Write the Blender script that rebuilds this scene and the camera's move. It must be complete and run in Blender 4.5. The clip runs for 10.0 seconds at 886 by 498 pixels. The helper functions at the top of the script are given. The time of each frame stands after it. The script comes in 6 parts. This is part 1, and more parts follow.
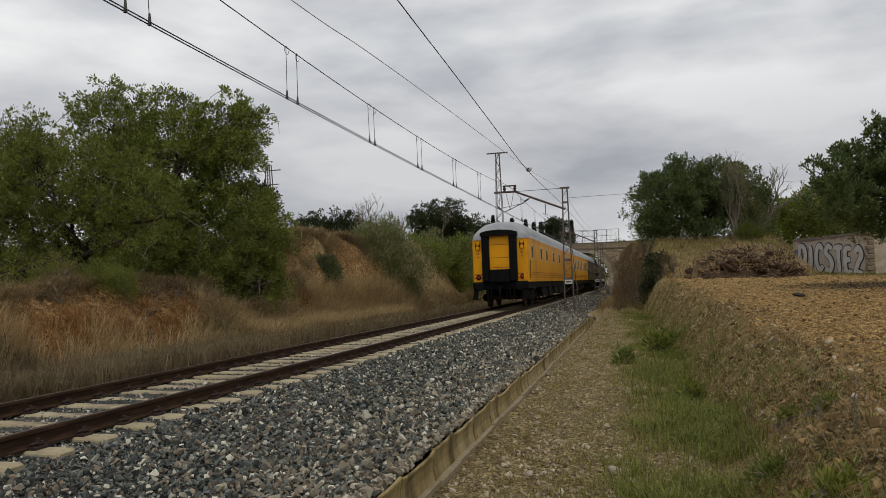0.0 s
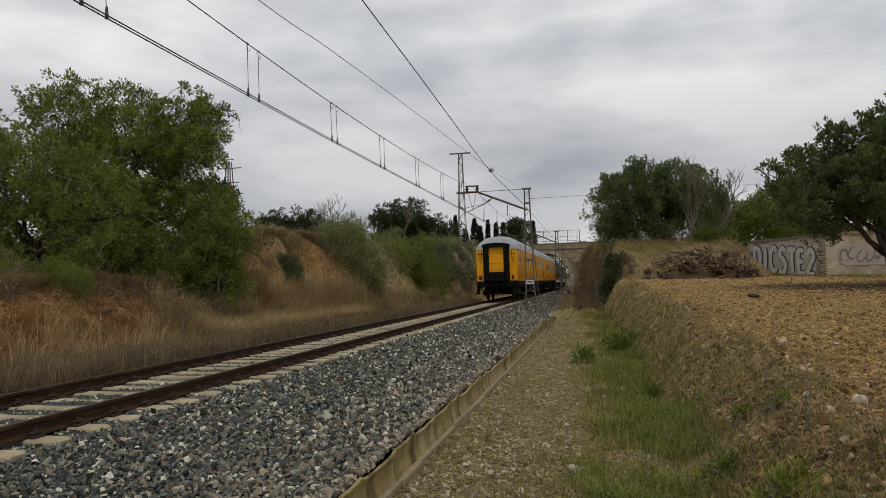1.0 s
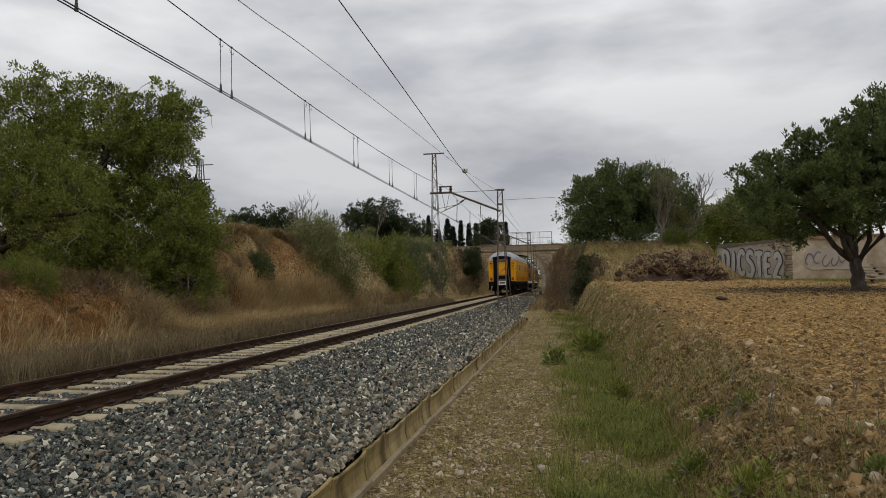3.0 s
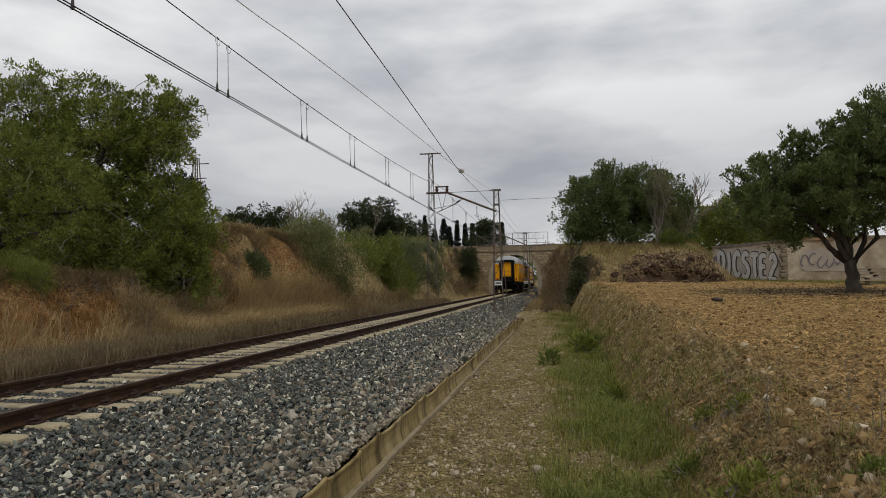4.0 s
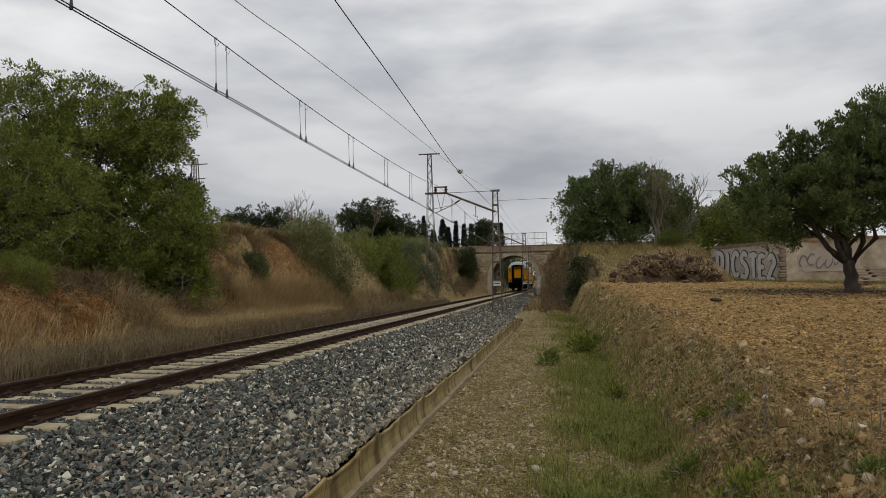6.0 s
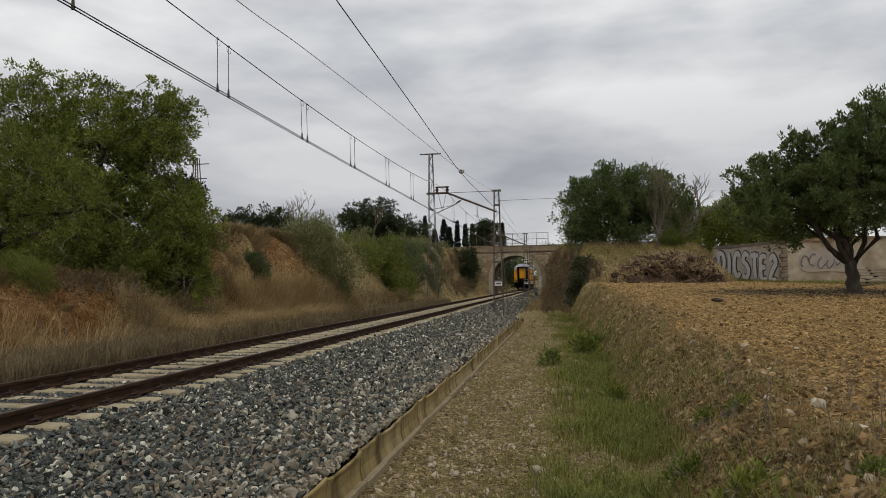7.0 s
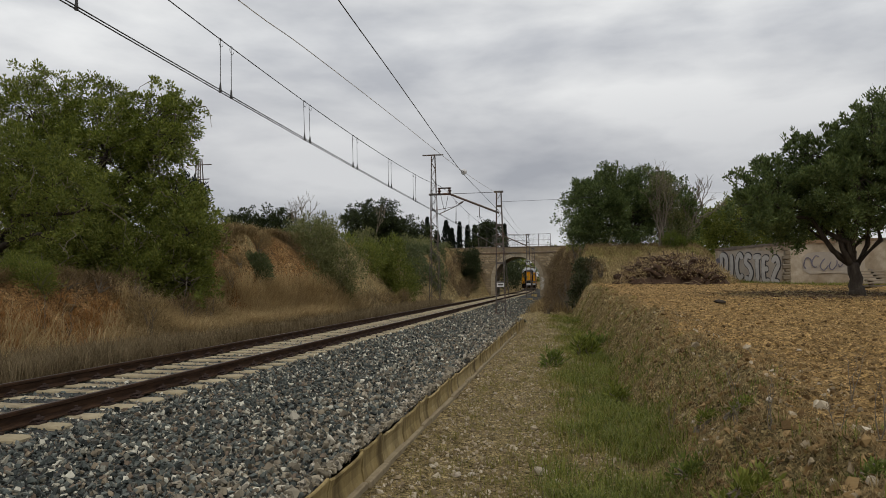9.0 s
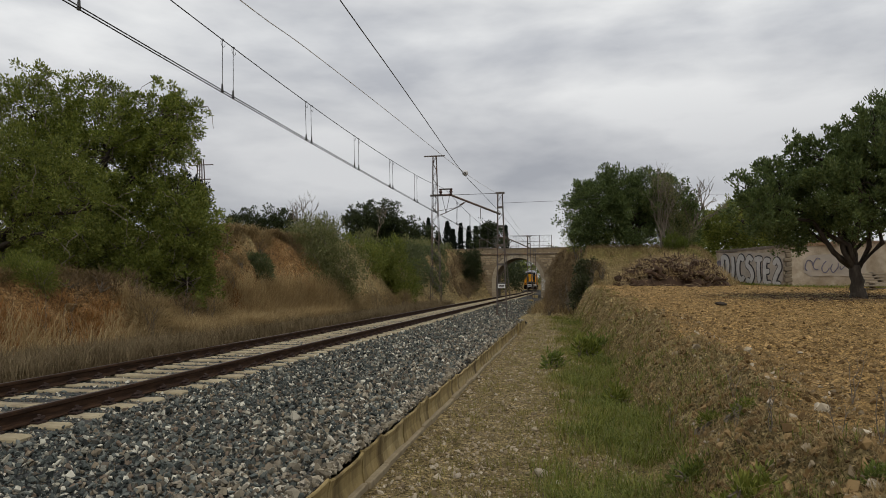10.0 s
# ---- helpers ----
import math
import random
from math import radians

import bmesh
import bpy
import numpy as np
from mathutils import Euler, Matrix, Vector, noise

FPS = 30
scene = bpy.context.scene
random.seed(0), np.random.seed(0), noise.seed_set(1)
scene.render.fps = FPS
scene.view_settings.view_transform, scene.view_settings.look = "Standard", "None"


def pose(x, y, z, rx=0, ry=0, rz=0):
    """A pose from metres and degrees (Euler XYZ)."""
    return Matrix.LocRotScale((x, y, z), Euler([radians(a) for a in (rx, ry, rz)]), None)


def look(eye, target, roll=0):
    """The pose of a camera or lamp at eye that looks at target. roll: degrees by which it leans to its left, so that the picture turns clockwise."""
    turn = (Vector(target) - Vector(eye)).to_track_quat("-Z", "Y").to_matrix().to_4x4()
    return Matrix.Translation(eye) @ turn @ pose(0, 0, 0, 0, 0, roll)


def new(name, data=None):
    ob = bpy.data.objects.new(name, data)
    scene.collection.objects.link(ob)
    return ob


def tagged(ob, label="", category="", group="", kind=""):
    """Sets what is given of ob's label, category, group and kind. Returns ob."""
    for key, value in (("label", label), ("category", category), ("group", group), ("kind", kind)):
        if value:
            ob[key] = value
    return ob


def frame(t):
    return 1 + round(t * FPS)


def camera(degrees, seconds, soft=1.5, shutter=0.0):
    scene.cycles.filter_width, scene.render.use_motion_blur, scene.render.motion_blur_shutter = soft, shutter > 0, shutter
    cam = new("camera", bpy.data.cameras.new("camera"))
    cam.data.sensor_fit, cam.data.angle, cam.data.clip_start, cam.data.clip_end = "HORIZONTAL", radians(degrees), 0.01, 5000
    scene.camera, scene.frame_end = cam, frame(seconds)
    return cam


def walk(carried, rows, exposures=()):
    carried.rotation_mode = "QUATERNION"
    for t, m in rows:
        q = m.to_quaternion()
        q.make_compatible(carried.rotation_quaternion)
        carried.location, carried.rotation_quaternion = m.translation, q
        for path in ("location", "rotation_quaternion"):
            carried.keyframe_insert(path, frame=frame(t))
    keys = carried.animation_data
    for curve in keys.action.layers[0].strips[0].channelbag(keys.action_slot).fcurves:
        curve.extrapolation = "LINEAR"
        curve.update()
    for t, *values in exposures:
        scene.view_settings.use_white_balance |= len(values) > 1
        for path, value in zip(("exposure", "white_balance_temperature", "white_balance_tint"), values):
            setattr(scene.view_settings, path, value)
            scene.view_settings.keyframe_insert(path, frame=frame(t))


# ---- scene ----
cam = camera(60.67, 10.0, soft=0.85)
EYE = Vector((0.0, 0.0, 1.19))


def aim(az, el, roll):
    a, e = radians(az), radians(el)
    return look(EYE, EYE + 10 * Vector((math.sin(a) * math.cos(e), math.cos(a) * math.cos(e), math.sin(e))), roll)


# the hand that holds the camera turns slowly to follow the train, then stays
walk(cam, [(t, aim(a, e, r)) for t, a, e, r in (
    (0.0, -14.152, 2.752, -1.982), (0.5, -12.419, 2.683, -1.903), (1.0, -11.300, 2.649, -1.785),
    (1.5, -10.541, 2.627, -1.655), (2.0, -9.985, 2.620, -1.523), (2.5, -9.525, 2.612, -1.384),
    (4.0, -8.945, 2.608, -1.010), (4.5, -8.833, 2.604, -0.970), (5.0, -8.778, 2.610, -0.970),
    (5.5, -8.812, 2.628, -1.010), (7.0, -8.957, 2.638, -0.972), (7.5, -9.000, 2.640, -0.965),
    (8.0, -9.025, 2.652, -0.975), (8.5, -9.068, 2.675, -0.940), (9.0, -9.125, 2.718, -0.850),
    (9.5, -9.182, 2.745, -0.730), (10.0, -9.208, 2.795, -0.620))])

# ---- light: overcast sky, a wide weak sun behind the cloud ----
world = bpy.data.worlds.new("overcast")
scene.world = world
world.use_nodes = True
wn, wl = world.node_tree.nodes, world.node_tree.links
wn.clear()


def wnode(kind, **sets):
    n = wn.new(kind)
    for k, v in sets.items():
        n.inputs[k].default_value = v
    return n


sky = wn.new("ShaderNodeTexSky")
sky.sky_type, sky.sun_disc, sky.sun_elevation, sky.sun_rotation = "NISHITA", False, radians(63), radians(169)
coord = wn.new("ShaderNodeTexCoord")
mapping = wnode("ShaderNodeMapping", Scale=(1.0, 1.0, 3.1), Location=(0.35, 0.1, 0.0))
clouds = wnode("ShaderNodeTexNoise", Scale=2.9, Detail=6.0, Roughness=0.5, Distortion=0.12)
wl.new(coord.outputs["Generated"], mapping.inputs["Vector"])
wl.new(mapping.outputs["Vector"], clouds.inputs["Vector"])
ramp = wn.new("ShaderNodeValToRGB")
ramp.color_ramp.elements[0].position, ramp.color_ramp.elements[0].color = 0.36, (0.47, 0.485, 0.52, 1)
ramp.color_ramp.elements[1].position, ramp.color_ramp.elements[1].color = 0.62, (0.83, 0.835, 0.835, 1)
wl.new(clouds.outputs["Fac"], ramp.inputs["Fac"])
sep = wn.new("ShaderNodeSeparateXYZ")
wl.new(coord.outputs["Generated"], sep.inputs["Vector"])
height = wn.new("ShaderNodeValToRGB")
e = height.color_ramp.elements
e[0].position, e[0].color = 0.0, (0.93, 0.935, 0.94, 1)
e[1].position, e[1].color = 1.0, (0.84, 0.835, 0.82, 1)
for at_z, tone in ((0.06, (0.82, 0.825, 0.84, 1)), (0.17, (0.83, 0.832, 0.848, 1)), (0.31, (1.19, 1.19, 1.18, 1)), (0.6, (0.98, 0.975, 0.96, 1))):
    e.new(at_z).color = tone
wl.new(sep.outputs["Z"], height.inputs["Fac"])
mul = wn.new("ShaderNodeMix")
mul.data_type, mul.blend_type = "RGBA", "MULTIPLY"
mul.inputs["Factor"].default_value = 1.0
wl.new(ramp.outputs["Color"], mul.inputs["A"])
wl.new(height.outputs["Color"], mul.inputs["B"])
bg_cloud = wnode("ShaderNodeBackground", Strength=1.0)
wl.new(mul.outputs["Result"], bg_cloud.inputs["Color"])
bg_sky = wnode("ShaderNodeBackground", Strength=0.05)
wl.new(sky.outputs["Color"], bg_sky.inputs["Color"])
veil = wnode("ShaderNodeMixShader", Fac=0.94)
wl.new(bg_sky.outputs["Background"], veil.inputs[1])
wl.new(bg_cloud.outputs["Background"], veil.inputs[2])
world_out = wn.new("ShaderNodeOutputWorld")
wl.new(veil.outputs["Shader"], world_out.inputs["Surface"])

sun = new("sun", bpy.data.lights.new("sun", "SUN"))
sun.data.energy, sun.data.angle, sun.data.color = 1.0, radians(24), (1.0, 0.94, 0.85)
sun.matrix_world = look((0, 0, 60), (-6, 30, 0))
scene.view_settings.exposure = -0.04


# ---- materials ----
def material(name, stops, scale=8.0, rough=0.8, metal=0.0, detail=6.0, bump=0.15, bump_scale=None, stretch=(1, 1, 1),
             island=0.0, stain=None, stain_scale=0.6, space="Object", random_object=0.0, bump_distance=0.02, spec=0.4):
    """Two noises, coarse and fine, through a colour ramp, with relief; island varies piece by piece."""
    m = bpy.data.materials.new(name)
    m.use_nodes = True
    nodes, links = m.node_tree.nodes, m.node_tree.links
    shader = nodes["Principled BSDF"]
    shader.inputs["Metallic"].default_value = metal
    shader.inputs["Roughness"].default_value = rough
    shader.inputs["Specular IOR Level"].default_value = spec
    where = nodes.new("ShaderNodeTexCoord")
    mp = nodes.new("ShaderNodeMapping")
    mp.inputs["Scale"].default_value = stretch
    links.new(where.outputs[space], mp.inputs["Vector"])
    fine = nodes.new("ShaderNodeTexNoise")
    fine.inputs["Scale"].default_value, fine.inputs["Detail"].default_value = scale, detail
    fine.inputs["Roughness"].default_value = 0.62
    links.new(mp.outputs["Vector"], fine.inputs["Vector"])
    value = fine.outputs["Fac"]
    if island or random_object:
        if island:
            geo = nodes.new("ShaderNodeNewGeometry")
            source = geo.outputs["Random Per Island"]
        else:
            info = nodes.new("ShaderNodeObjectInfo")
            source = info.outputs["Random"]
        blend = nodes.new("ShaderNodeMix")
        blend.inputs["Factor"].default_value = island or random_object
        links.new(value, blend.inputs["A"])
        links.new(source, blend.inputs["B"])
        value = blend.outputs["Result"]
    cr = nodes.new("ShaderNodeValToRGB")
    els = cr.color_ramp.elements
    lo, hi = (0.25, 0.75) if not (island or random_object) else (0.1, 0.9)
    for i, c in enumerate(stops):
        x = lo + (hi - lo) * i / max(1, len(stops) - 1)
        el = els[i] if i < 2 else els.new(x)
        el.position, el.color = x, (*c, 1)
    links.new(value, cr.inputs["Fac"])
    colour = cr.outputs["Color"]
    if stain:
        coarse = nodes.new("ShaderNodeTexNoise")
        coarse.inputs["Scale"].default_value, coarse.inputs["Detail"].default_value = stain_scale, 4.0
        links.new(mp.outputs["Vector"], coarse.inputs["Vector"])
        gate = nodes.new("ShaderNodeMapRange")
        gate.inputs["From Min"].default_value, gate.inputs["From Max"].default_value = 0.47, 0.68
        links.new(coarse.outputs["Fac"], gate.inputs["Value"])
        mx = nodes.new("ShaderNodeMix")
        mx.data_type = "RGBA"
        links.new(gate.outputs["Result"], mx.inputs["Factor"])
        links.new(colour, mx.inputs["A"])
        mx.inputs["B"].default_value = (*stain, 1)
        colour = mx.outputs["Result"]
    links.new(colour, shader.inputs["Base Color"])
    if bump:
        rel = nodes.new("ShaderNodeTexNoise")
        rel.inputs["Scale"].default_value, rel.inputs["Detail"].default_value = bump_scale or scale * 3, 5.0
        links.new(mp.outputs["Vector"], rel.inputs["Vector"])
        bp = nodes.new("ShaderNodeBump")
        bp.inputs["Strength"].default_value, bp.inputs["Distance"].default_value = bump, bump_distance
        links.new(rel.outputs["Fac"], bp.inputs["Height"])
        links.new(bp.outputs["Normal"], shader.inputs["Normal"])
    return m


def leaf_material(name, stops, rough=0.55, through_light=0.32):
    m = material(name, stops, scale=0.9, rough=rough, bump=0, island=0.55, spec=0.3)
    nodes, links = m.node_tree.nodes, m.node_tree.links
    shader = nodes["Principled BSDF"]
    shade = shader.inputs["Base Color"].links[0].from_socket
    trans = nodes.new("ShaderNodeBsdfTranslucent")
    links.new(shade, trans.inputs["Color"])
    mix = nodes.new("ShaderNodeMixShader")
    mix.inputs["Fac"].default_value = through_light
    links.new(shader.outputs["BSDF"], mix.inputs[1])
    links.new(trans.outputs["BSDF"], mix.inputs[2])
    links.new(mix.outputs["Shader"], nodes["Material Output"].inputs["Surface"])
    return m


M_RAIL = material("rusty_rail", [(0.016, 0.009, 0.0055), (0.042, 0.022, 0.012), (0.085, 0.045, 0.024)], scale=22, rough=0.85, metal=0.0, spec=0.15, stretch=(1, 0.15, 1))
M_RAILTOP = material("worn_rail_head", [(0.06, 0.04, 0.034), (0.12, 0.085, 0.07)], scale=18, rough=0.45, metal=0.6, stretch=(1, 0.1, 1), bump=0.05)
M_CLIP = material("rusty_clip", [(0.018, 0.010, 0.008), (0.05, 0.026, 0.018)], scale=40, rough=0.8)
M_SLEEPER = material("sleeper_concrete", [(0.24, 0.195, 0.115), (0.38, 0.32, 0.205), (0.48, 0.415, 0.285)], scale=9, rough=0.9, stain=(0.19, 0.15, 0.10), stain_scale=3.0, random_object=0.25)
STONE_TONES = [(0.012, 0.015, 0.013), (0.098, 0.112, 0.102), (0.027, 0.033, 0.030), (0.185, 0.198, 0.175), (0.044, 0.054, 0.050), (0.132, 0.147, 0.132), (0.017, 0.022, 0.020), (0.27, 0.215, 0.145), (0.068, 0.083, 0.077), (0.42, 0.39, 0.30), (0.033, 0.041, 0.039), (0.205, 0.150, 0.104), (0.056, 0.069, 0.064), (0.62, 0.59, 0.48)]
M_STONE = material("ballast_stone", STONE_TONES, scale=10, rough=0.82, island=0.88, bump=0.12, bump_scale=70, bump_distance=0.008)
M_STONE_ONE = material("ballast_stone_single", STONE_TONES, scale=10, rough=0.82, random_object=0.88, bump=0.12, bump_scale=70, bump_distance=0.008)
# bed tones near black: shade in the gaps between stones, held as colour
M_BALLAST = material("ballast_bed_gap_shade", [(0.012, 0.013, 0.013), (0.035, 0.037, 0.037), (0.09, 0.09, 0.085)], scale=16, rough=0.95, detail=3, bump=1.0, bump_scale=17, bump_distance=0.06, stain=(0.15, 0.135, 0.11), stain_scale=0.35)
M_STONE_PALE = material("pale_ballast_stone", [(0.06, 0.055, 0.045), (0.23, 0.195, 0.135), (0.11, 0.10, 0.08), (0.36, 0.315, 0.23), (0.17, 0.14, 0.10), (0.52, 0.475, 0.38)], scale=10, rough=0.92, island=0.85, bump=0.25, bump_scale=60)
M_KERB = material("kerb_concrete", [(0.18, 0.128, 0.045), (0.33, 0.248, 0.105), (0.47, 0.385, 0.21)], scale=6, rough=0.92, stain=(0.10, 0.068, 0.024), stain_scale=2.2, stretch=(1, 1.6, 0.5), random_object=0.25, bump=0.4, bump_scale=25)
M_PLANK = material("kerb_footing", [(0.20, 0.155, 0.09), (0.34, 0.28, 0.18)], scale=7, rough=0.9)
M_STEEL = material("weathered_galvanised_steel", [(0.065, 0.055, 0.048), (0.12, 0.105, 0.093), (0.165, 0.15, 0.14)], scale=6, rough=0.65, metal=0.35, stain=(0.12, 0.065, 0.04), stain_scale=1.2)
M_WIRE = material("dull_copper_wire", [(0.05, 0.05, 0.05), (0.09, 0.088, 0.085)], scale=9, rough=0.6, metal=0.4, bump=0)
M_PALEWIRE = material("aluminium_wire", [(0.55, 0.55, 0.555), (0.65, 0.65, 0.655)], scale=9, rough=0.6, metal=0.0, bump=0)
M_INSUL = material("brown_porcelain", [(0.05, 0.025, 0.018), (0.085, 0.04, 0.03)], scale=20, rough=0.25, bump=0)
M_WHITE = material("white_enamel", [(0.55, 0.55, 0.53), (0.72, 0.72, 0.70)], scale=6, rough=0.5, bump=0.05)
M_STONEWALL = material("bridge_limestone", [(0.17, 0.125, 0.075), (0.32, 0.245, 0.15), (0.45, 0.36, 0.235)], scale=1.6, rough=0.93, stain=(0.20, 0.17, 0.13), stain_scale=0.35, random_object=0.5)
M_MORTAR = material("bridge_mortar", [(0.17, 0.13, 0.08), (0.31, 0.24, 0.15)], scale=3, rough=0.95, stain=(0.17, 0.145, 0.11), stain_scale=0.3)
M_RING = material("arch_ring_ashlar", [(0.32, 0.265, 0.185), (0.46, 0.39, 0.285)], scale=3, rough=0.9, stain=(0.27, 0.23, 0.17), stain_scale=0.7, random_object=0.4)
M_COPING = material("dark_coping", [(0.10, 0.085, 0.07), (0.20, 0.165, 0.13)], scale=3, rough=0.95, stain=(0.26, 0.17, 0.10), stain_scale=0.5)
M_YELLOW = material("yellow_coach_paint", [(0.74, 0.325, 0.004), (0.86, 0.395, 0.006)], scale=0.9, rough=0.45, bump=0.02, stain=(0.62, 0.265, 0.006), stain_scale=0.5, spec=0.22)
M_ROOF = material("grey_coach_roof", [(0.24, 0.255, 0.27), (0.36, 0.375, 0.39)], scale=1.2, rough=0.5, bump=0.04, stain=(0.2, 0.205, 0.21), stain_scale=0.4)
M_BLACK = material("black_rubber", [(0.003, 0.003, 0.003), (0.007, 0.007, 0.0075)], scale=6, rough=0.85, bump=0.05, spec=0.15)
M_UNDER = material("sooty_underframe", [(0.004, 0.0035, 0.003), (0.014, 0.011, 0.009)], scale=5, rough=0.9, spec=0.15)
M_NAVY = material("dark_blue_coach_paint", [(0.012, 0.014, 0.020), (0.028, 0.032, 0.042)], scale=1.2, rough=0.35, bump=0.02)
M_REDLAMP = material("red_lamp_glass", [(0.25, 0.015, 0.01), (0.4, 0.03, 0.015)], scale=8, rough=0.2, bump=0)
M_STRIPE = material("brown_red_stripe", [(0.20, 0.035, 0.015), (0.27, 0.05, 0.02)], scale=3, rough=0.45, bump=0)
M_GLASS = material("dark_window_glass", [(0.012, 0.014, 0.016), (0.03, 0.034, 0.037)], scale=2, rough=0.08, bump=0, spec=0.7)
M_BARK = material("grey_brown_bark", [(0.020, 0.015, 0.011), (0.045, 0.035, 0.026), (0.085, 0.07, 0.054)], scale=7, rough=0.95, bump=0.7, bump_scale=14, stretch=(1, 1, 0.35))
M_TWIG = material("bare_twig_bark", [(0.11, 0.09, 0.066), (0.23, 0.195, 0.15)], scale=9, rough=0.9, bump=0.1)
M_LEAF = leaf_material("carob_leaf", [(0.042, 0.060, 0.012), (0.150, 0.182, 0.030), (0.320, 0.345, 0.075)], rough=0.42, through_light=0.42)
M_LEAF_LIGHT = leaf_material("light_green_leaf", [(0.050, 0.066, 0.013), (0.150, 0.178, 0.031), (0.285, 0.300, 0.068)], through_light=0.42)
M_LEAF_FIELD = leaf_material("blue_green_leaf", [(0.034, 0.056, 0.020), (0.097, 0.135, 0.043), (0.193, 0.234, 0.078)])
M_LEAF_DARK = leaf_material("dark_green_leaf", [(0.057, 0.080, 0.019), (0.127, 0.165, 0.032), (0.236, 0.269, 0.054)])
M_LEAF_GREY = leaf_material("grey_green_leaf", [(0.077, 0.090, 0.030), (0.156, 0.169, 0.057), (0.312, 0.294, 0.150)])
M_LEAF_CYP = leaf_material("cypress_leaf", [(0.008, 0.014, 0.010), (0.018, 0.028, 0.016)])
M_STRAW = leaf_material("dry_straw_grass", [(0.26, 0.180, 0.080), (0.46, 0.345, 0.175), (0.64, 0.51, 0.29)], rough=0.8)
M_GREYSTRAW = leaf_material("grey_dead_grass", [(0.120, 0.085, 0.038), (0.265, 0.195, 0.092), (0.44, 0.33, 0.165)], rough=0.85)
M_DEADGRASS = leaf_material("ashen_dead_grass", [(0.085, 0.063, 0.034), (0.20, 0.152, 0.084), (0.36, 0.285, 0.17)], rough=0.85)
M_RUSTSTRAW = leaf_material("rusty_dead_grass", [(0.173, 0.081, 0.026), (0.324, 0.164, 0.055), (0.497, 0.281, 0.100)], rough=0.85)
M_GRASS = leaf_material("green_grass_blades", [(0.054, 0.070, 0.011), (0.145, 0.172, 0.026), (0.31, 0.315, 0.068)], rough=0.6)
M_YELLOWGRASS = leaf_material("yellowing_grass_blades", [(0.105, 0.100, 0.020), (0.215, 0.195, 0.045), (0.36, 0.305, 0.095)], rough=0.65)
M_PLASTER = material("old_wall_plaster", [(0.26, 0.21, 0.145), (0.40, 0.335, 0.25), (0.52, 0.455, 0.36)], scale=2.2, rough=0.93, stain=(0.22, 0.165, 0.105), stain_scale=0.9, bump=0.5, bump_scale=9)
M_PAINTGREY = material("grey_white_spray_paint", [(0.36, 0.345, 0.33), (0.50, 0.485, 0.465)], scale=4, rough=0.8, bump=0.1)
M_PAINTBLACK = material("black_spray_paint", [(0.03, 0.028, 0.03), (0.06, 0.055, 0.06)], scale=5, rough=0.8, bump=0)
M_PAINTVIOLET = material("faded_violet_spray_paint", [(0.10, 0.09, 0.12), (0.19, 0.17, 0.21)], scale=3, rough=0.85, bump=0)
M_PAINTFAINT = material("faint_spray_paint", [(0.30, 0.26, 0.22), (0.40, 0.355, 0.30)], scale=2, rough=0.9, bump=0.1, stain=(0.40, 0.34, 0.26), stain_scale=1.5)
M_STICK = material("dry_tan_stick", [(0.13, 0.095, 0.055), (0.27, 0.20, 0.12), (0.42, 0.33, 0.21)], scale=6, rough=0.95, island=0.7)
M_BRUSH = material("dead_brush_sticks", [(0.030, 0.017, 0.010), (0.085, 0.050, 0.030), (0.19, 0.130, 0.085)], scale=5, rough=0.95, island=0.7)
M_TIMBER = material("weathered_timber", [(0.22, 0.18, 0.13), (0.36, 0.31, 0.24)], scale=5, rough=0.9, stretch=(0.2, 1, 1), random_object=0.4)
M_PEBBLE = material("pale_limestone_pebble", [(0.16, 0.12, 0.07), (0.31, 0.245, 0.155), (0.52, 0.45, 0.335)], scale=6, rough=0.92, island=0.8)
M_ROCK = material("pale_limestone_rock", [(0.308, 0.252, 0.182), (0.504, 0.434, 0.336), (0.644, 0.588, 0.490)], scale=9, rough=0.92, random_object=0.4, bump=0.5)
M_CLOD = material("earth_clod", [(0.085, 0.050, 0.018), (0.225, 0.142, 0.057), (0.37, 0.255, 0.12)], scale=9, rough=0.97, island=0.7)
M_FAR = leaf_material("far_tree_leaf", [(0.014, 0.020, 0.008), (0.036, 0.050, 0.017), (0.075, 0.092, 0.032)])
M_IVY = leaf_material("ivy_leaf", [(0.020, 0.025, 0.011), (0.060, 0.070, 0.030), (0.14, 0.145, 0.07)], rough=0.4)
M_SCRUB = leaf_material("brown_dead_scrub", [(0.068, 0.046, 0.025), (0.155, 0.108, 0.058), (0.285, 0.21, 0.12)], rough=0.85)
M_FARGREEN = leaf_material("far_scrub_leaf", [(0.050, 0.070, 0.031), (0.101, 0.126, 0.050), (0.168, 0.176, 0.076)])


# ---- building helpers ----
def part(name, bm, mat, parent=None, label=""):
    """Links a bmesh as one mesh object under a thing or under a part."""
    me = bpy.data.meshes.new(name)
    bm.to_mesh(me)
    bm.free()
    return linked(name, me, mat, parent, label)


def linked(name, me, mat, parent=None, label=""):
    if mat and not me.materials:
        me.materials.append(mat)
    ob = new(name, me)
    if parent:
        ob.parent = parent
    if label:
        ob["label"] = label
    return ob


def thing(name, label, category, group="", kind="", at=(0, 0, 0)):
    ob = new(name)
    ob.empty_display_size = 0.2
    ob.location = at
    return tagged(ob, label, category, group, kind)


